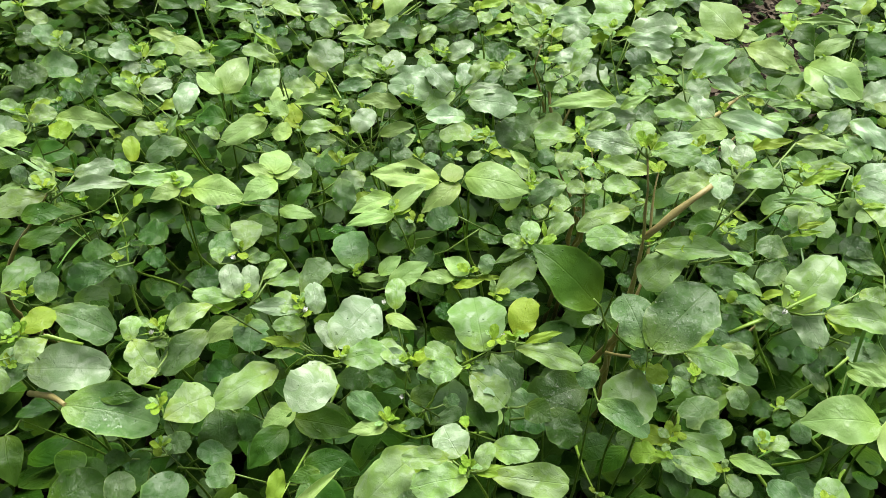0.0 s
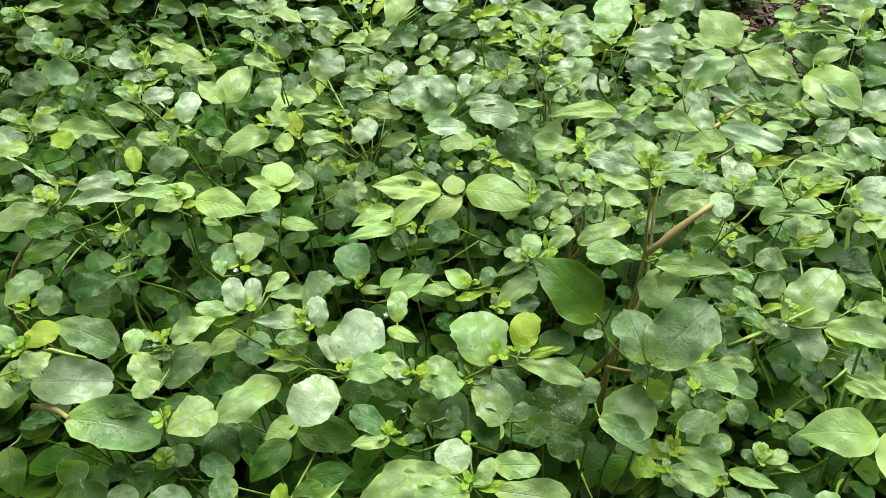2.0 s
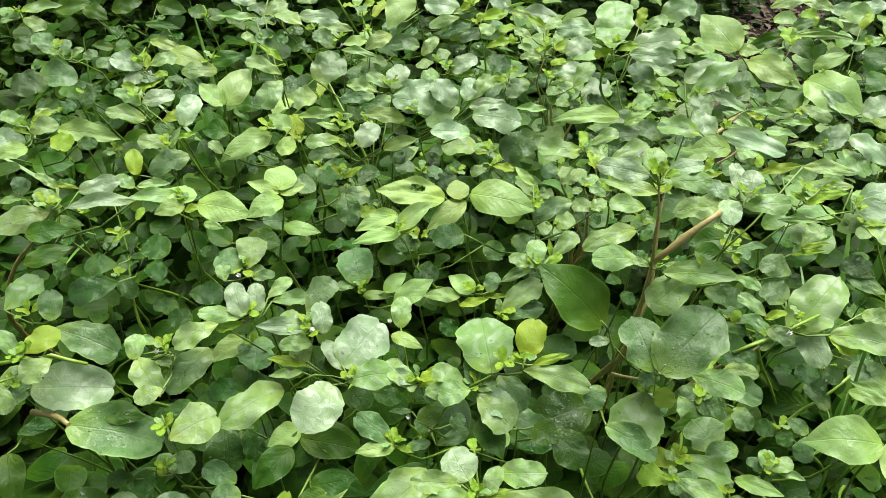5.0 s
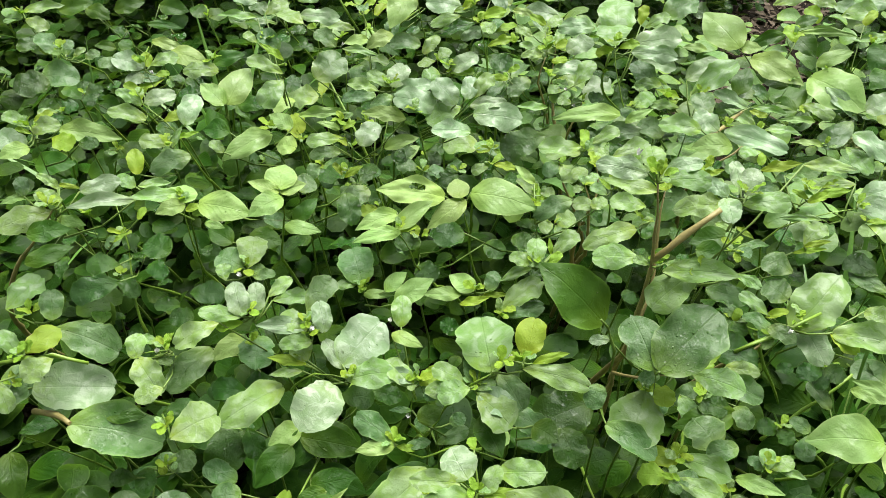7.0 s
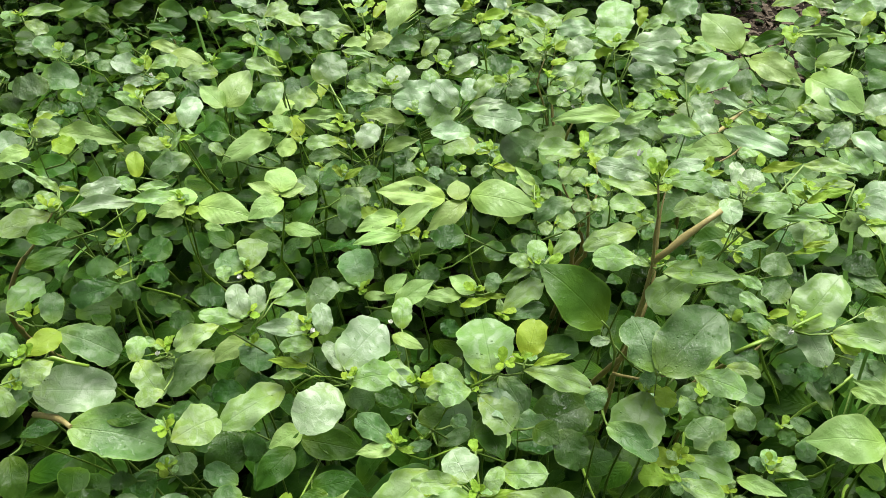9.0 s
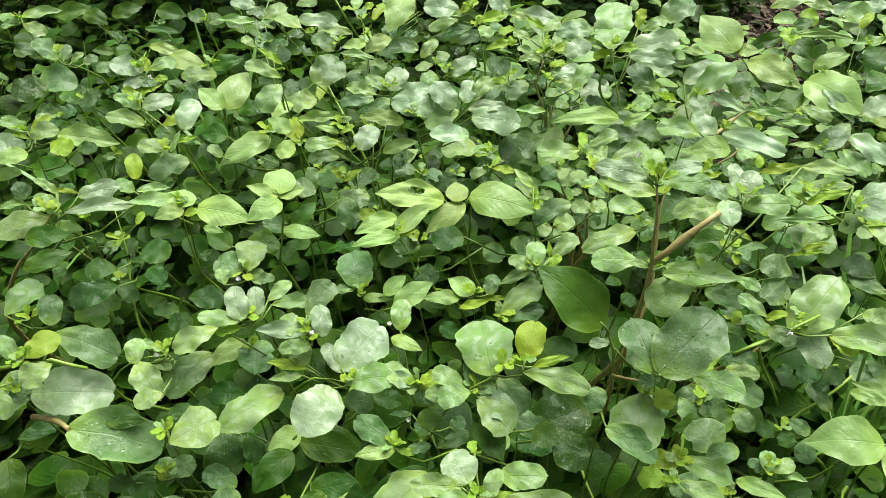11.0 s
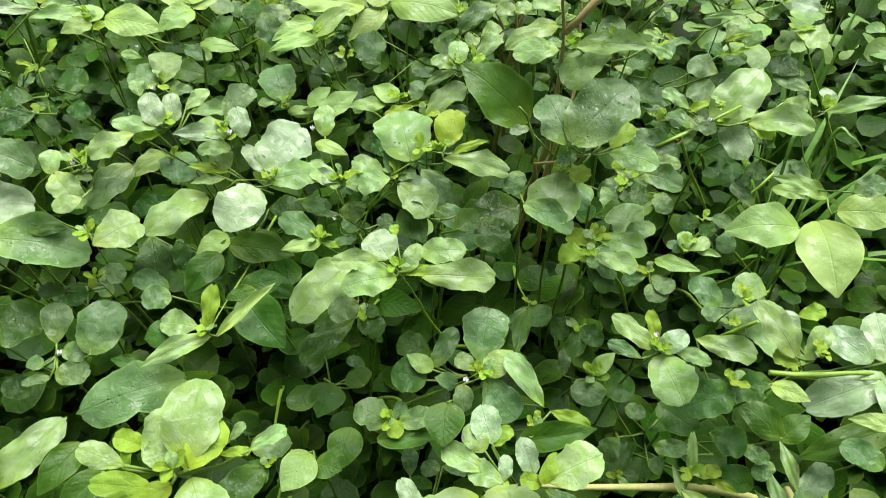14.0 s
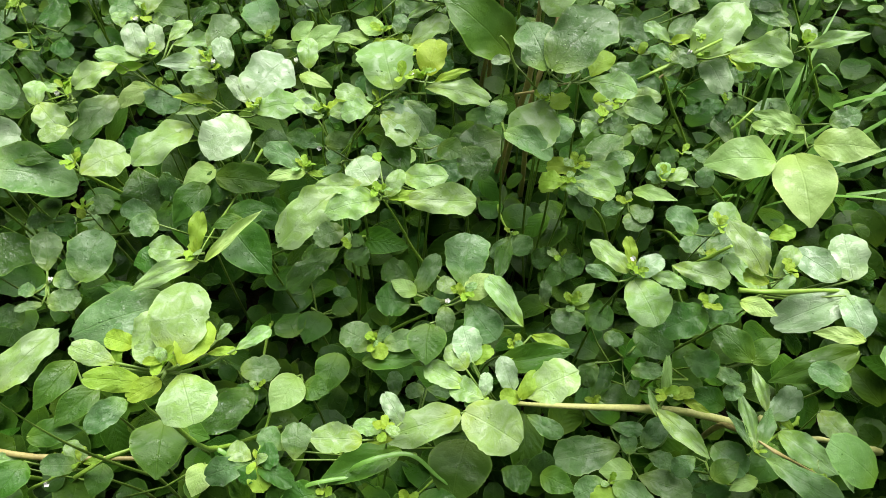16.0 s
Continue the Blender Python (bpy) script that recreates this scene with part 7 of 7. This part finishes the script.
leaf(p, "g", -60, -102, 193, 109, -12, -5, 23, 18)
leaf(p, "y", -58, -103, 193, 156, -4, -7, 17, 22)
leaf(p, "g", -55, -103, 194, -129, 7, 9, 31, 17)
p = weed("T", 0.298, 0.136, "brown-stemmed weed with small wet rounded green leaves")
stem(p, "b", (0, 0, 0), (-43, -40, 221), (-24, -63, 235), (9, -73, 217))
leaf(p, "y", 10, -74, 217, -143, 2, 17, 13, 7)
leaf(p, "g", 8, -75, 216, 148, -20, -4, 21, 16)
p = weed("T", 0.377, 0.097, "low weed with wet rounded leaves painted dark for shade")
stem(p, "s", (0, 0, 0), (-71, -14, 116), (-130, -26, 184))
leaf(p, "d", -131, -26, 183, 98, -6, -5, 14, 18)
leaf(p, "d", -129, -27, 184, -172, 2, 8, 14, 18)
leaf(p, "d", -131, -28, 183, 141, -12, 4, 24, 14)
p = weed("A", -0.018, 0.194, "green weed with broad veined leaves painted dark for shade")
stem(p, "s", (0, 0, 0), (4, -80, 164), (8, -146, 260))
leaf(p, "k", 5, -147, 260, 105, -5, -12, 24, 19)
leaf(p, "k", 8, -147, 260, -166, -10, -9, 11, 14)
p = weed("A", 0.108, 0.183, "green weed with broad veined leaves painted dark for shade")
stem(p, "s", (0, 0, 0), (-37, -77, 154), (-68, -140, 244))
leaf(p, "k", -69, -140, 244, 117, -10, -20, 11, 13)
leaf(p, "k", -64, -141, 245, -106, 5, 4, 30, 19)
p = weed("T", -0.079, 0.269, "weed with small wet rounded green leaves")
stem(p, "s", (0, 0, 0), (16, -114, 167), (30, -207, 265))
leaf(p, "d", 31, -207, 266, -70, 9, 2, 13, 16)
leaf(p, "l", 28, -206, 266, 65, 9, -10, 15, 12)
leaf(p, "d", 29, -208, 265, 156, -2, -1, 12, 12)
leaf(p, "y", 30, -209, 265, -156, -7, 7, 16, 12)
leaf(p, "y", 29, -208, 265, 160, -6, -6, 7, 5)
leaf(p, "d", 32, -208, 265, -122, 0, 1, 25, 12)
leaf(p, "g", 27, -208, 265, 106, 1, -16, 26, 16)
p = weed("T", 0.269, 0.352, "weed with small wet rounded green leaves")
stem(p, "s", (0, 0, 0), (-69, -77, 212), (-126, -140, 337))
leaf(p, "y", -130, -139, 337, 110, -8, -11, 15, 10)
leaf(p, "y", -123, -141, 337, -116, 3, 23, 24, 13)
leaf(p, "g", -125, -142, 337, -142, 0, 15, 21, 10)
leaf(p, "d", -125, -143, 336, -157, -13, 13, 24, 14)
p = weed("T", 0.256, 0.373, "weed with small wet rounded green leaves")
stem(p, "s", (0, 0, 0), (-38, -87, 195), (-68, -157, 310))
leaf(p, "g", -68, -164, 309, -161, -8, 3, 14, 16)
leaf(p, "l", -69, -157, 310, 57, -2, -5, 5, 7)
leaf(p, "g", -67, -159, 310, -136, 7, 10, 17, 13)
leaf(p, "g", -70, -158, 310, 101, -10, -19, 16, 10)
p = weed("T", 0.448, 0.415, "weed with small wet rounded green leaves")
stem(p, "s", (0, 0, 0), (-82, -98, 148), (-148, -177, 235))
leaf(p, "g", -154, -175, 235, 68, -1, -18, 30, 24)
leaf(p, "g", -152, -178, 235, 100, -10, -13, 29, 16)

for ob in [o for o in scene.objects if o.name.startswith(("round_leaf_weed", "veined_leaf_weed"))]:
    petioles(ob)
    if ob in FRESH:
        if any(o.data in BLADES[c] + SLIM[c] for c in "lmy" for o in ob.children):
            far = ob.location.y + ob["tip"][1] > 0.42
            crown(ob, 5, 6, 12 if far else 10, 8 if far else 5)
    else:
        crown(ob, 3, 5, 10)
    at = ob.location + Vector(ob.get("tip", (0, 0, 0)))
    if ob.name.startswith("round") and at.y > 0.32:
        # lower leaves carry painted shade; the stand's left keeps fewer below its crowns
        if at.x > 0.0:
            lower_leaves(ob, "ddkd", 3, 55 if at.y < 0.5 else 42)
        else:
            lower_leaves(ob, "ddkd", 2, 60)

# ---- the thicket below and behind them ----
CROWNS = [(o.location.x + o["tip"][0], o.location.y + o["tip"][1], o["tip"][2]) for o in scene.objects if "tip" in o and o["tip"][2] < 0.405]


def canopy(x, y):
    """Height of the open weeds' crowns about a place."""
    total = weight = 0.0
    for cx, cy, cz in CROWNS:
        w = 1 / ((cx - x) ** 2 + (cy - y) ** 2 + 0.0015) ** 1.5
        total, weight = total + w * cz, weight + w
    return total / weight


HOLLOWS = ((-0.49, 0.9, 0.049), (-0.43, 0.93, 0.041), (0.03, 0.48, 0.023), (0.37, 0.46, 0.028), (-0.43, 0.7, 0.037), (-0.38, 0.87, 0.035), (-0.27, 0.49, 0.034), (-0.23, 0.47, 0.025), (-0.27, 0.37, 0.028), (-0.12, 0.44, 0.027), (-0.1, 0.48, 0.024), (-0.02, 0.37, 0.018), (0.04, 0.5, 0.021), (0.11, 0.37, 0.021), (0.07, 0.3, 0.022), (0.09, 0.25, 0.027), (0.12, 0.27, 0.019), (0.25, 0.32, 0.028), (0.25, 0.29, 0.019), (0.38, 0.49, 0.029), (0.3, 0.34, 0.019), (-0.14, 0.25, 0.018), (-0.2, 0.28, 0.023), (0.02, 0.26, 0.028), (-0.03, 0.24, 0.03), (-0.06, 0.22, 0.026), (0.01, 0.13, 0.022), (0.16, 0.26, 0.024), (0.18, 0.17, 0.027), (0.18, 0.13, 0.02), (0.1, 0.08, 0.021), (0.37, 0.27, 0.025), (-0.08, 0.11, 0.017))


def hollow(x, y):
    """1 in the dark hollows between the stands of weeds, 0 outside them, with a ragged edge."""
    deep = max(1.3 - math.hypot(x - hx, y - hy) / size for hx, hy, size in HOLLOWS) + 0.5 * noise.noise((x * 14, y * 14, 4))
    return min(1.0, max(0.0, 1.6 * deep))


def bushy(letter, height, seed, letters, count, label):
    """A whole weed of that height with crossed pairs of leaves up its stem and a few side shoots."""
    rnd = random.Random(seed)
    ob = weed(letter, 0, 0, label)
    ob.location = (0, 0, 0)
    lean = Vector((rnd.uniform(-0.12, 0.12), rnd.uniform(-0.12, 0.12), 1))
    top = lean * height * 1000
    stem(ob, "b" if seed == 6 else "s", (0, 0, 0), tuple(top * 0.5 + Vector((rnd.uniform(-12, 12), rnd.uniform(-12, 12), 0))), tuple(top))
    shoots = [(top, 1.0)]
    for _ in range(3):
        foot = top * rnd.uniform(0.3, 0.75)
        a = rnd.uniform(0, 6.28)
        end = foot + Vector((math.cos(a) * 45, math.sin(a) * 45, rnd.uniform(5, 25)))
        stem(ob, "s", tuple(foot), tuple(end))
        shoots.append((end, 0.8))
    turn = rnd.uniform(0, 360)
    for k in range(count):
        shoot, size = shoots[k % len(shoots)]
        low = (k // len(shoots)) * 16
        at = shoot - Vector((0, 0, low)) if shoot is not top else top * (1 - low / 1000 / height)
        turn += 137
        big = size * min(1.0, 0.45 + 0.25 * (k // len(shoots)))
        length = rnd.uniform(28, 40) * big * (1.35 if letter == "A" else 1)
        width = length * (rnd.uniform(0.5, 0.62) if letter == "A" else rnd.uniform(0.68, 0.9))
        out = Vector((-math.sin(radians(turn)), math.cos(radians(turn)), 0)) * rnd.uniform(3, 12)
        leaf(ob, rnd.choice(letters), at.x + out.x, at.y + out.y, at.z, turn, rnd.uniform(-25, 25), rnd.uniform(-20, 20), length, width)
    ob["tip"] = tuple(top / 1000)
    petioles(ob)
    return ob


SHORT = [bushy("T", 0.20, 3, "dddg", 16, "leafy low thicket weed with rounded leaves painted dark for shade"),
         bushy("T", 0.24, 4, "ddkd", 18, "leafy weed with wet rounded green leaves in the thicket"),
         bushy("A", 0.22, 5, "kkk", 10, "thicket weed with broad veined leaves painted dark for shade"),
         bushy("T", 0.17, 6, "dddg", 16, "low weed near the soil, rounded leaves painted dark for shade"),
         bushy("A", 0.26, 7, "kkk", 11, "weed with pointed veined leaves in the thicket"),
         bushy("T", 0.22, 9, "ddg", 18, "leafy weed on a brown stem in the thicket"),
         bushy("T", 0.25, 12, "llgy", 20, "pale leafy weed with wet rounded leaves in the open"),
         bushy("T", 0.24, 13, "lmly", 20, "pale grey-green weed with rounded leaves in the open"),
         bushy("A", 0.27, 14, "aay", 12, "light green weed with pointed leaves in the open")]
HEIGHTS = (0.20, 0.24, 0.22, 0.17, 0.26, 0.22, 0.25, 0.24, 0.27)
rnd = random.Random(8)
spots = []
for i in range(-8, 9):
    for j in range(-1, 10):
        x, y = i * 0.16 + rnd.uniform(-0.05, 0.05), j * 0.16 + rnd.uniform(-0.05, 0.05)
        if abs(x) < 0.42 + 0.62 * max(0.0, y + 0.15):
            spots.append((x, y))
for k, (x, y) in enumerate(spots):
    which = rnd.choice((0, 1, 1, 2, 3, 4, 5, 5)) if y > -0.1 else 3
    if y > 0.5 and x > -0.15 - 0.1 * y:
        which = rnd.choice((0, 1, 4, 5, 8))
    # bare soil shows in the far corner
    if bare(x, y) or hollow(x, y) > 0.5 or (y < 0.45 and rnd.random() < 0.7):
        continue
    wanted = canopy(x, y) - (0.045 if y < 0.5 or x < 0 else 0.0) - rnd.uniform(0.13, 0.21) * (0.8 if which > 5 else 1) if y < 0.95 else rnd.uniform(0.2, 0.32)
    size = min(1.25, max(0.5, wanted / HEIGHTS[which]))
    made = copy_thing(SHORT[which], Matrix.Translation((x, y, ground_height(x, y) + 0.002)) @ Matrix.Rotation(rnd.uniform(0, 6.28), 4, "Z") @ Matrix.Diagonal((size, size, size, 1)))
for ob, (x, y) in zip(SHORT, ((-0.75, 0.95), (0.8, 1.0), (-0.9, 1.25), (0.95, 1.3), (-0.6, 1.45), (0.3, 1.55), (0.1, 1.15), (-0.1, 1.3), (0.3, 1.2))):
    ob.location = (x, y, ground_height(x, y) + 0.002)


# ---- grass among the weeds ----
def grass_tuft(x, y, blades, length, label, seed):
    rnd_g = random.Random(seed)
    ob = new("grass_tuft")
    ob.location = (x, y, ground_height(x, y) + 0.002)
    tagged(ob, label, "grass", "grass tufts")
    for _ in range(blades):
        a, lean, size = rnd_g.uniform(0, 6.28), rnd_g.uniform(0.35, 1.1), length * rnd_g.uniform(0.75, 1.1)
        out, side = Vector((math.cos(a), math.sin(a), 0)), Vector((-math.sin(a), math.cos(a), 0))
        b, line = bmesh.new(), []
        for k in range(13):
            t = k / 12
            p = out * (size * lean * 0.6 * t * t) + Vector((0, 0, size * (t - 0.35 * lean * t * t) - 0.006))
            w = 0.0028 * (1 - t ** 3) * (0.6 + 0.8 * min(1, 3 * t)) + 0.0002
            line.append([b.verts.new(p - side * w + out * 0.0006), b.verts.new(p - out * 0.0006), b.verts.new(p + side * w + out * 0.0006)])
        for p, q in zip(line, line[1:]):
            for s_ in range(2):
                b.faces.new((p[s_], p[s_ + 1], q[s_ + 1], q[s_])).smooth = True
        part("blade", b, BLADE, ob)
    return ob


def grass_blade(x, y, *ways):
    """A tuft whose long blades bend over along the ways given, in metres."""
    ob = new("grass_tuft")
    ob.location = (x, y, 0)
    tagged(ob, "long arching green grass blades under the weeds", "grass", "grass tufts")
    for way in ways:
        marks = [Vector((0, 0, -0.035)), (Vector(way[0]) - ob.location) * 0.6] + [Vector(w) - ob.location for w in way]
        b, line = bmesh.new(), []
        steps = 8
        for k in range(len(marks) - 1):
            before, a, c, after = marks[max(k - 1, 0)], marks[k], marks[k + 1], marks[min(k + 2, len(marks) - 1)]
            for q in range(steps):
                t = q / steps
                line.append(0.5 * (2 * a + (c - before) * t + (2 * before - 5 * a + 4 * c - after) * t * t + (3 * a - before - 3 * c + after) * t ** 3))
        line.append(marks[-1])
        ring = []
        for k, m in enumerate(line):
            ahead = (line[min(k + 1, len(line) - 1)] - line[max(k - 1, 0)]).normalized()
            across = ahead.cross(Vector((0, 0, 1)))
            across = across.normalized() if across.length > 0.05 else Vector((1, 0, 0))
            w = 0.0013 * (1 - (k / (len(line) - 1)) ** 4) + 0.0002
            ring.append([b.verts.new(m - across * w), b.verts.new(m - ahead.cross(across) * 0.0007), b.verts.new(m + across * w)])
        for u, v in zip(ring, ring[1:]):
            for s_ in range(2):
                b.faces.new((u[s_], u[s_ + 1], v[s_ + 1], v[s_])).smooth = True
        part("blade", b, BLADE, ob)
    return ob


grass_blade(-0.11, 0.09, ((-0.077, 0.072, 0.255), (-0.052, 0.061, 0.245), (-0.028, 0.053, 0.235)), ((-0.029, 0.051, 0.240), (0.005, 0.054, 0.250), (0.020, 0.052, 0.235)))
grass_blade(0.0, 0.09, ((0.005, 0.058, 0.250), (0.038, 0.064, 0.260), (0.057, 0.053, 0.250), (0.069, 0.046, 0.240)), ((0.075, 0.074, 0.235), (0.083, 0.062, 0.225), (0.081, 0.053, 0.215)))
grass_blade(0.32, 0.27, ((0.407, 0.415, 0.200), (0.374, 0.376, 0.270), (0.362, 0.366, 0.300)), ((0.421, 0.415, 0.200), (0.384, 0.381, 0.260), (0.366, 0.371, 0.295)))
grass_blade(0.33, 0.25, ((0.326, 0.343, 0.300), (0.350, 0.349, 0.270), (0.374, 0.357, 0.240)), ((0.372, 0.364, 0.280), (0.382, 0.356, 0.290), (0.393, 0.350, 0.280)))
grass_tuft(0.410, 0.389, 9, 0.36, "thin bright green grass blades among the weeds", 2)
grass_tuft(0.374, 0.380, 6, 0.34, "thin bright green grass blades among the weeds", 3)
grass_tuft(0.425, 0.486, 5, 0.40, "thin bright green grass blades among the weeds", 4)
grass_tuft(-0.433, 0.652, 5, 0.41, "thin bright green grass blades among the weeds", 6)
grass_tuft(-0.315, 0.786, 6, 0.41, "thin bright green grass blades among the weeds", 7)
grass_tuft(0.363, 0.385, 6, 0.31, "thin bright green grass blades among the weeds", 8)

# ---- the mass of thicket leaves with shade in their greens, and dry bits on the soil ----
def scatter(name, label, category, count, material, make, shape):
    """Many blades in one mesh, each of them laid by make(): its pose."""
    verts, faces, marks = [], [], []
    steps, sides = 5, 4
    for k in range(count):
        m = make()
        start, bend, wave = len(verts), rnd.uniform(-0.05, 0.14), rnd.uniform(0, 6)
        for a in range(steps + 1):
            t = a / steps
            w = 0.5 * outline(shape, min(max(t, 0.03), 0.97))
            for c in range(sides + 1):
                x = w * (2 * c / sides - 1)
                z = 0.08 * math.sin(3.1 * t) + bend * (2 * x) ** 2 + 0.04 * math.sin(7 * t + wave) * x
                verts.append(tuple(m @ Vector((x, t, z))))
                marks.append((0.5 + x, t))
        for a in range(steps):
            for c in range(sides):
                q = start + a * (sides + 1) + c
                faces.append((q, q + 1, q + sides + 2, q + sides + 1))
    made = bpy.data.meshes.new(name)
    made.from_pydata(verts, [], faces)
    made.uv_layers.new(name="blade")
    made.uv_layers.new(name="margin")
    lay, lay_edge = made.uv_layers["blade"].data, made.uv_layers["margin"].data
    for loop in made.loops:
        lay[loop.index].uv = marks[loop.vertex_index]
        lay_edge[loop.index].uv = ((loop.vertex_index % (sides + 1)) / sides, 0.5)
    for poly in made.polygons:
        poly.use_smooth = True
    made.materials.append(material)
    return tagged(new(name, made), label, category, kind="stuff")


def thicket_leaf(small, large, slim):
    """A leaf at any height below the crowns, the larger part of them in the upper half."""
    def make():
        while True:
            y = -0.4 + 2.1 * rnd.random() ** 0.72
            x = rnd.uniform(-1, 1) * (0.5 + 0.62 * max(0, y + 0.15))
            if not bare(x, y) or rnd.random() < 0.06:
                break
        roof = canopy(x, y) - 0.14 if y < 0.95 else 0.2
        z = (0.06 + 0.94 * rnd.random()) * roof * (0.1 if bare(x, y) else 1 - 0.45 * hollow(x, y))
        s = rnd.uniform(small, large)
        return blade_pose((x, y, ground_height(x, y) + 0.004 + z), rnd.uniform(0, 360), rnd.uniform(-35, 30), rnd.uniform(-30, 30), s, s * slim)
    return make


def open_leaf():
    """A leaf just under the far crowns of the patch, daylight put into its green."""
    while True:
        y = rnd.uniform(0.5, 1.35)
        x = rnd.uniform(0.05, 0.35 + 0.55 * y)
        if not bare(x, y) and hollow(x, y) < 0.5:
            break
    roof = canopy(x, y) - 0.055 if y < 0.95 else 0.26
    s = rnd.uniform(0.016, 0.036)
    return blade_pose((x, y, ground_height(x, y) + roof * rnd.uniform(0.85, 1.08) * (0.1 if bare(x, y) else 1)), rnd.uniform(0, 360), rnd.uniform(-30, 30), rnd.uniform(-25, 25), s, s * 0.78)


def outer_leaf():
    """A leaf in the rest of the patch, added unseen all round with a ragged edge."""
    while True:
        x, y = rnd.uniform(-3, 3), rnd.uniform(-2.2, 3.2)
        far = math.hypot(x, y - 0.6)
        inside = -0.4 < y < 1.7 and abs(x) < 0.45 + 0.62 * max(0, y + 0.15)
        corner = bare(x, y) and y < 2.3
        if not inside and not corner and far < 2.1 + 0.6 * noise.noise((x * 1.3, y * 1.3, 5)):
            break
    low = max(0.25, 1 - max(0, far - 1.2))
    s = rnd.uniform(0.03, 0.06)
    return blade_pose((x, y, ground_height(x, y) + 0.01 + 0.32 * low * rnd.random()), rnd.uniform(0, 360), rnd.uniform(-35, 30), rnd.uniform(-30, 30), s, s * 0.8)


def unseen_outer_crown():
    """An unseen pale leaf on top of the rest of the patch, keeping off low skylight."""
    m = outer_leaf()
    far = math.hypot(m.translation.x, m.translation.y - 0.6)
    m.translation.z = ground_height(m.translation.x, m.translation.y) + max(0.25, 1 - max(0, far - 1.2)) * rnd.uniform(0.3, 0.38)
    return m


def unseen_side_crown():
    """An unseen leaf beside, behind and beyond the open stand, added to block side light."""
    while True:
        x, y = rnd.uniform(-1.7, 1.7), rnd.uniform(-0.4, 1.75)
        if (y < -0.05 or y > 1.22 or abs(x) > 0.2 + 0.72 * (y + 0.1)) and abs(x) < 0.5 + 0.62 * max(0, y + 0.15) and not bare(x, y):
            break
    s = rnd.uniform(0.025, 0.05)
    return blade_pose((x, y, rnd.uniform(0.24, 0.37)), rnd.uniform(0, 360), rnd.uniform(-30, 30), rnd.uniform(-25, 25), s, s * 0.8)


def litter_bit():
    y = rnd.uniform(1.05, 2.2)
    x = 0.465 * y + rnd.gauss(0, 0.12)
    s = rnd.uniform(0.008, 0.03)
    return blade_pose((x, y, ground_height(x, y) + 0.004), rnd.uniform(0, 360), rnd.uniform(-8, 8), rnd.uniform(-20, 20), s, s * rnd.uniform(0.15, 0.6))


scatter("undergrowth", "dense undergrowth of small rounded leaves painted dark for shade", "undergrowth", 19000, SHADE_COVER_LEAF, thicket_leaf(0.016, 0.04, 0.82), "round")
scatter("veined_undergrowth", "undergrowth of pointed veined leaves painted dark for shade", "undergrowth", 4500, SHADE_VEINED_COVER, thicket_leaf(0.028, 0.055, 0.55), "point")
scatter("leaf_litter", "dry brown leaf bits on bare soil", "leaf litter", 1900, LITTER, litter_bit, "long")
scatter("outer_undergrowth", "the rest of the weedy patch, rounded green leaves", "undergrowth", 14000, SHADE_COVER_LEAF, outer_leaf, "round")
scatter("sunlit_undergrowth", "pale green leaves just under the crowns", "undergrowth", 650, LIT_COVER, open_leaf, "round")
# both crowns are added out of view to keep skylight off the gaps
scatter("outer_crowns", "unseen pale leaves on the added patch, blocking low skylight", "undergrowth", 6500, LIT_COVER, unseen_outer_crown, "round")
scatter("side_crowns", "added unseen leaves round the open stand, blocking side light", "undergrowth", 5600, LIT_COVER, unseen_side_crown, "round")
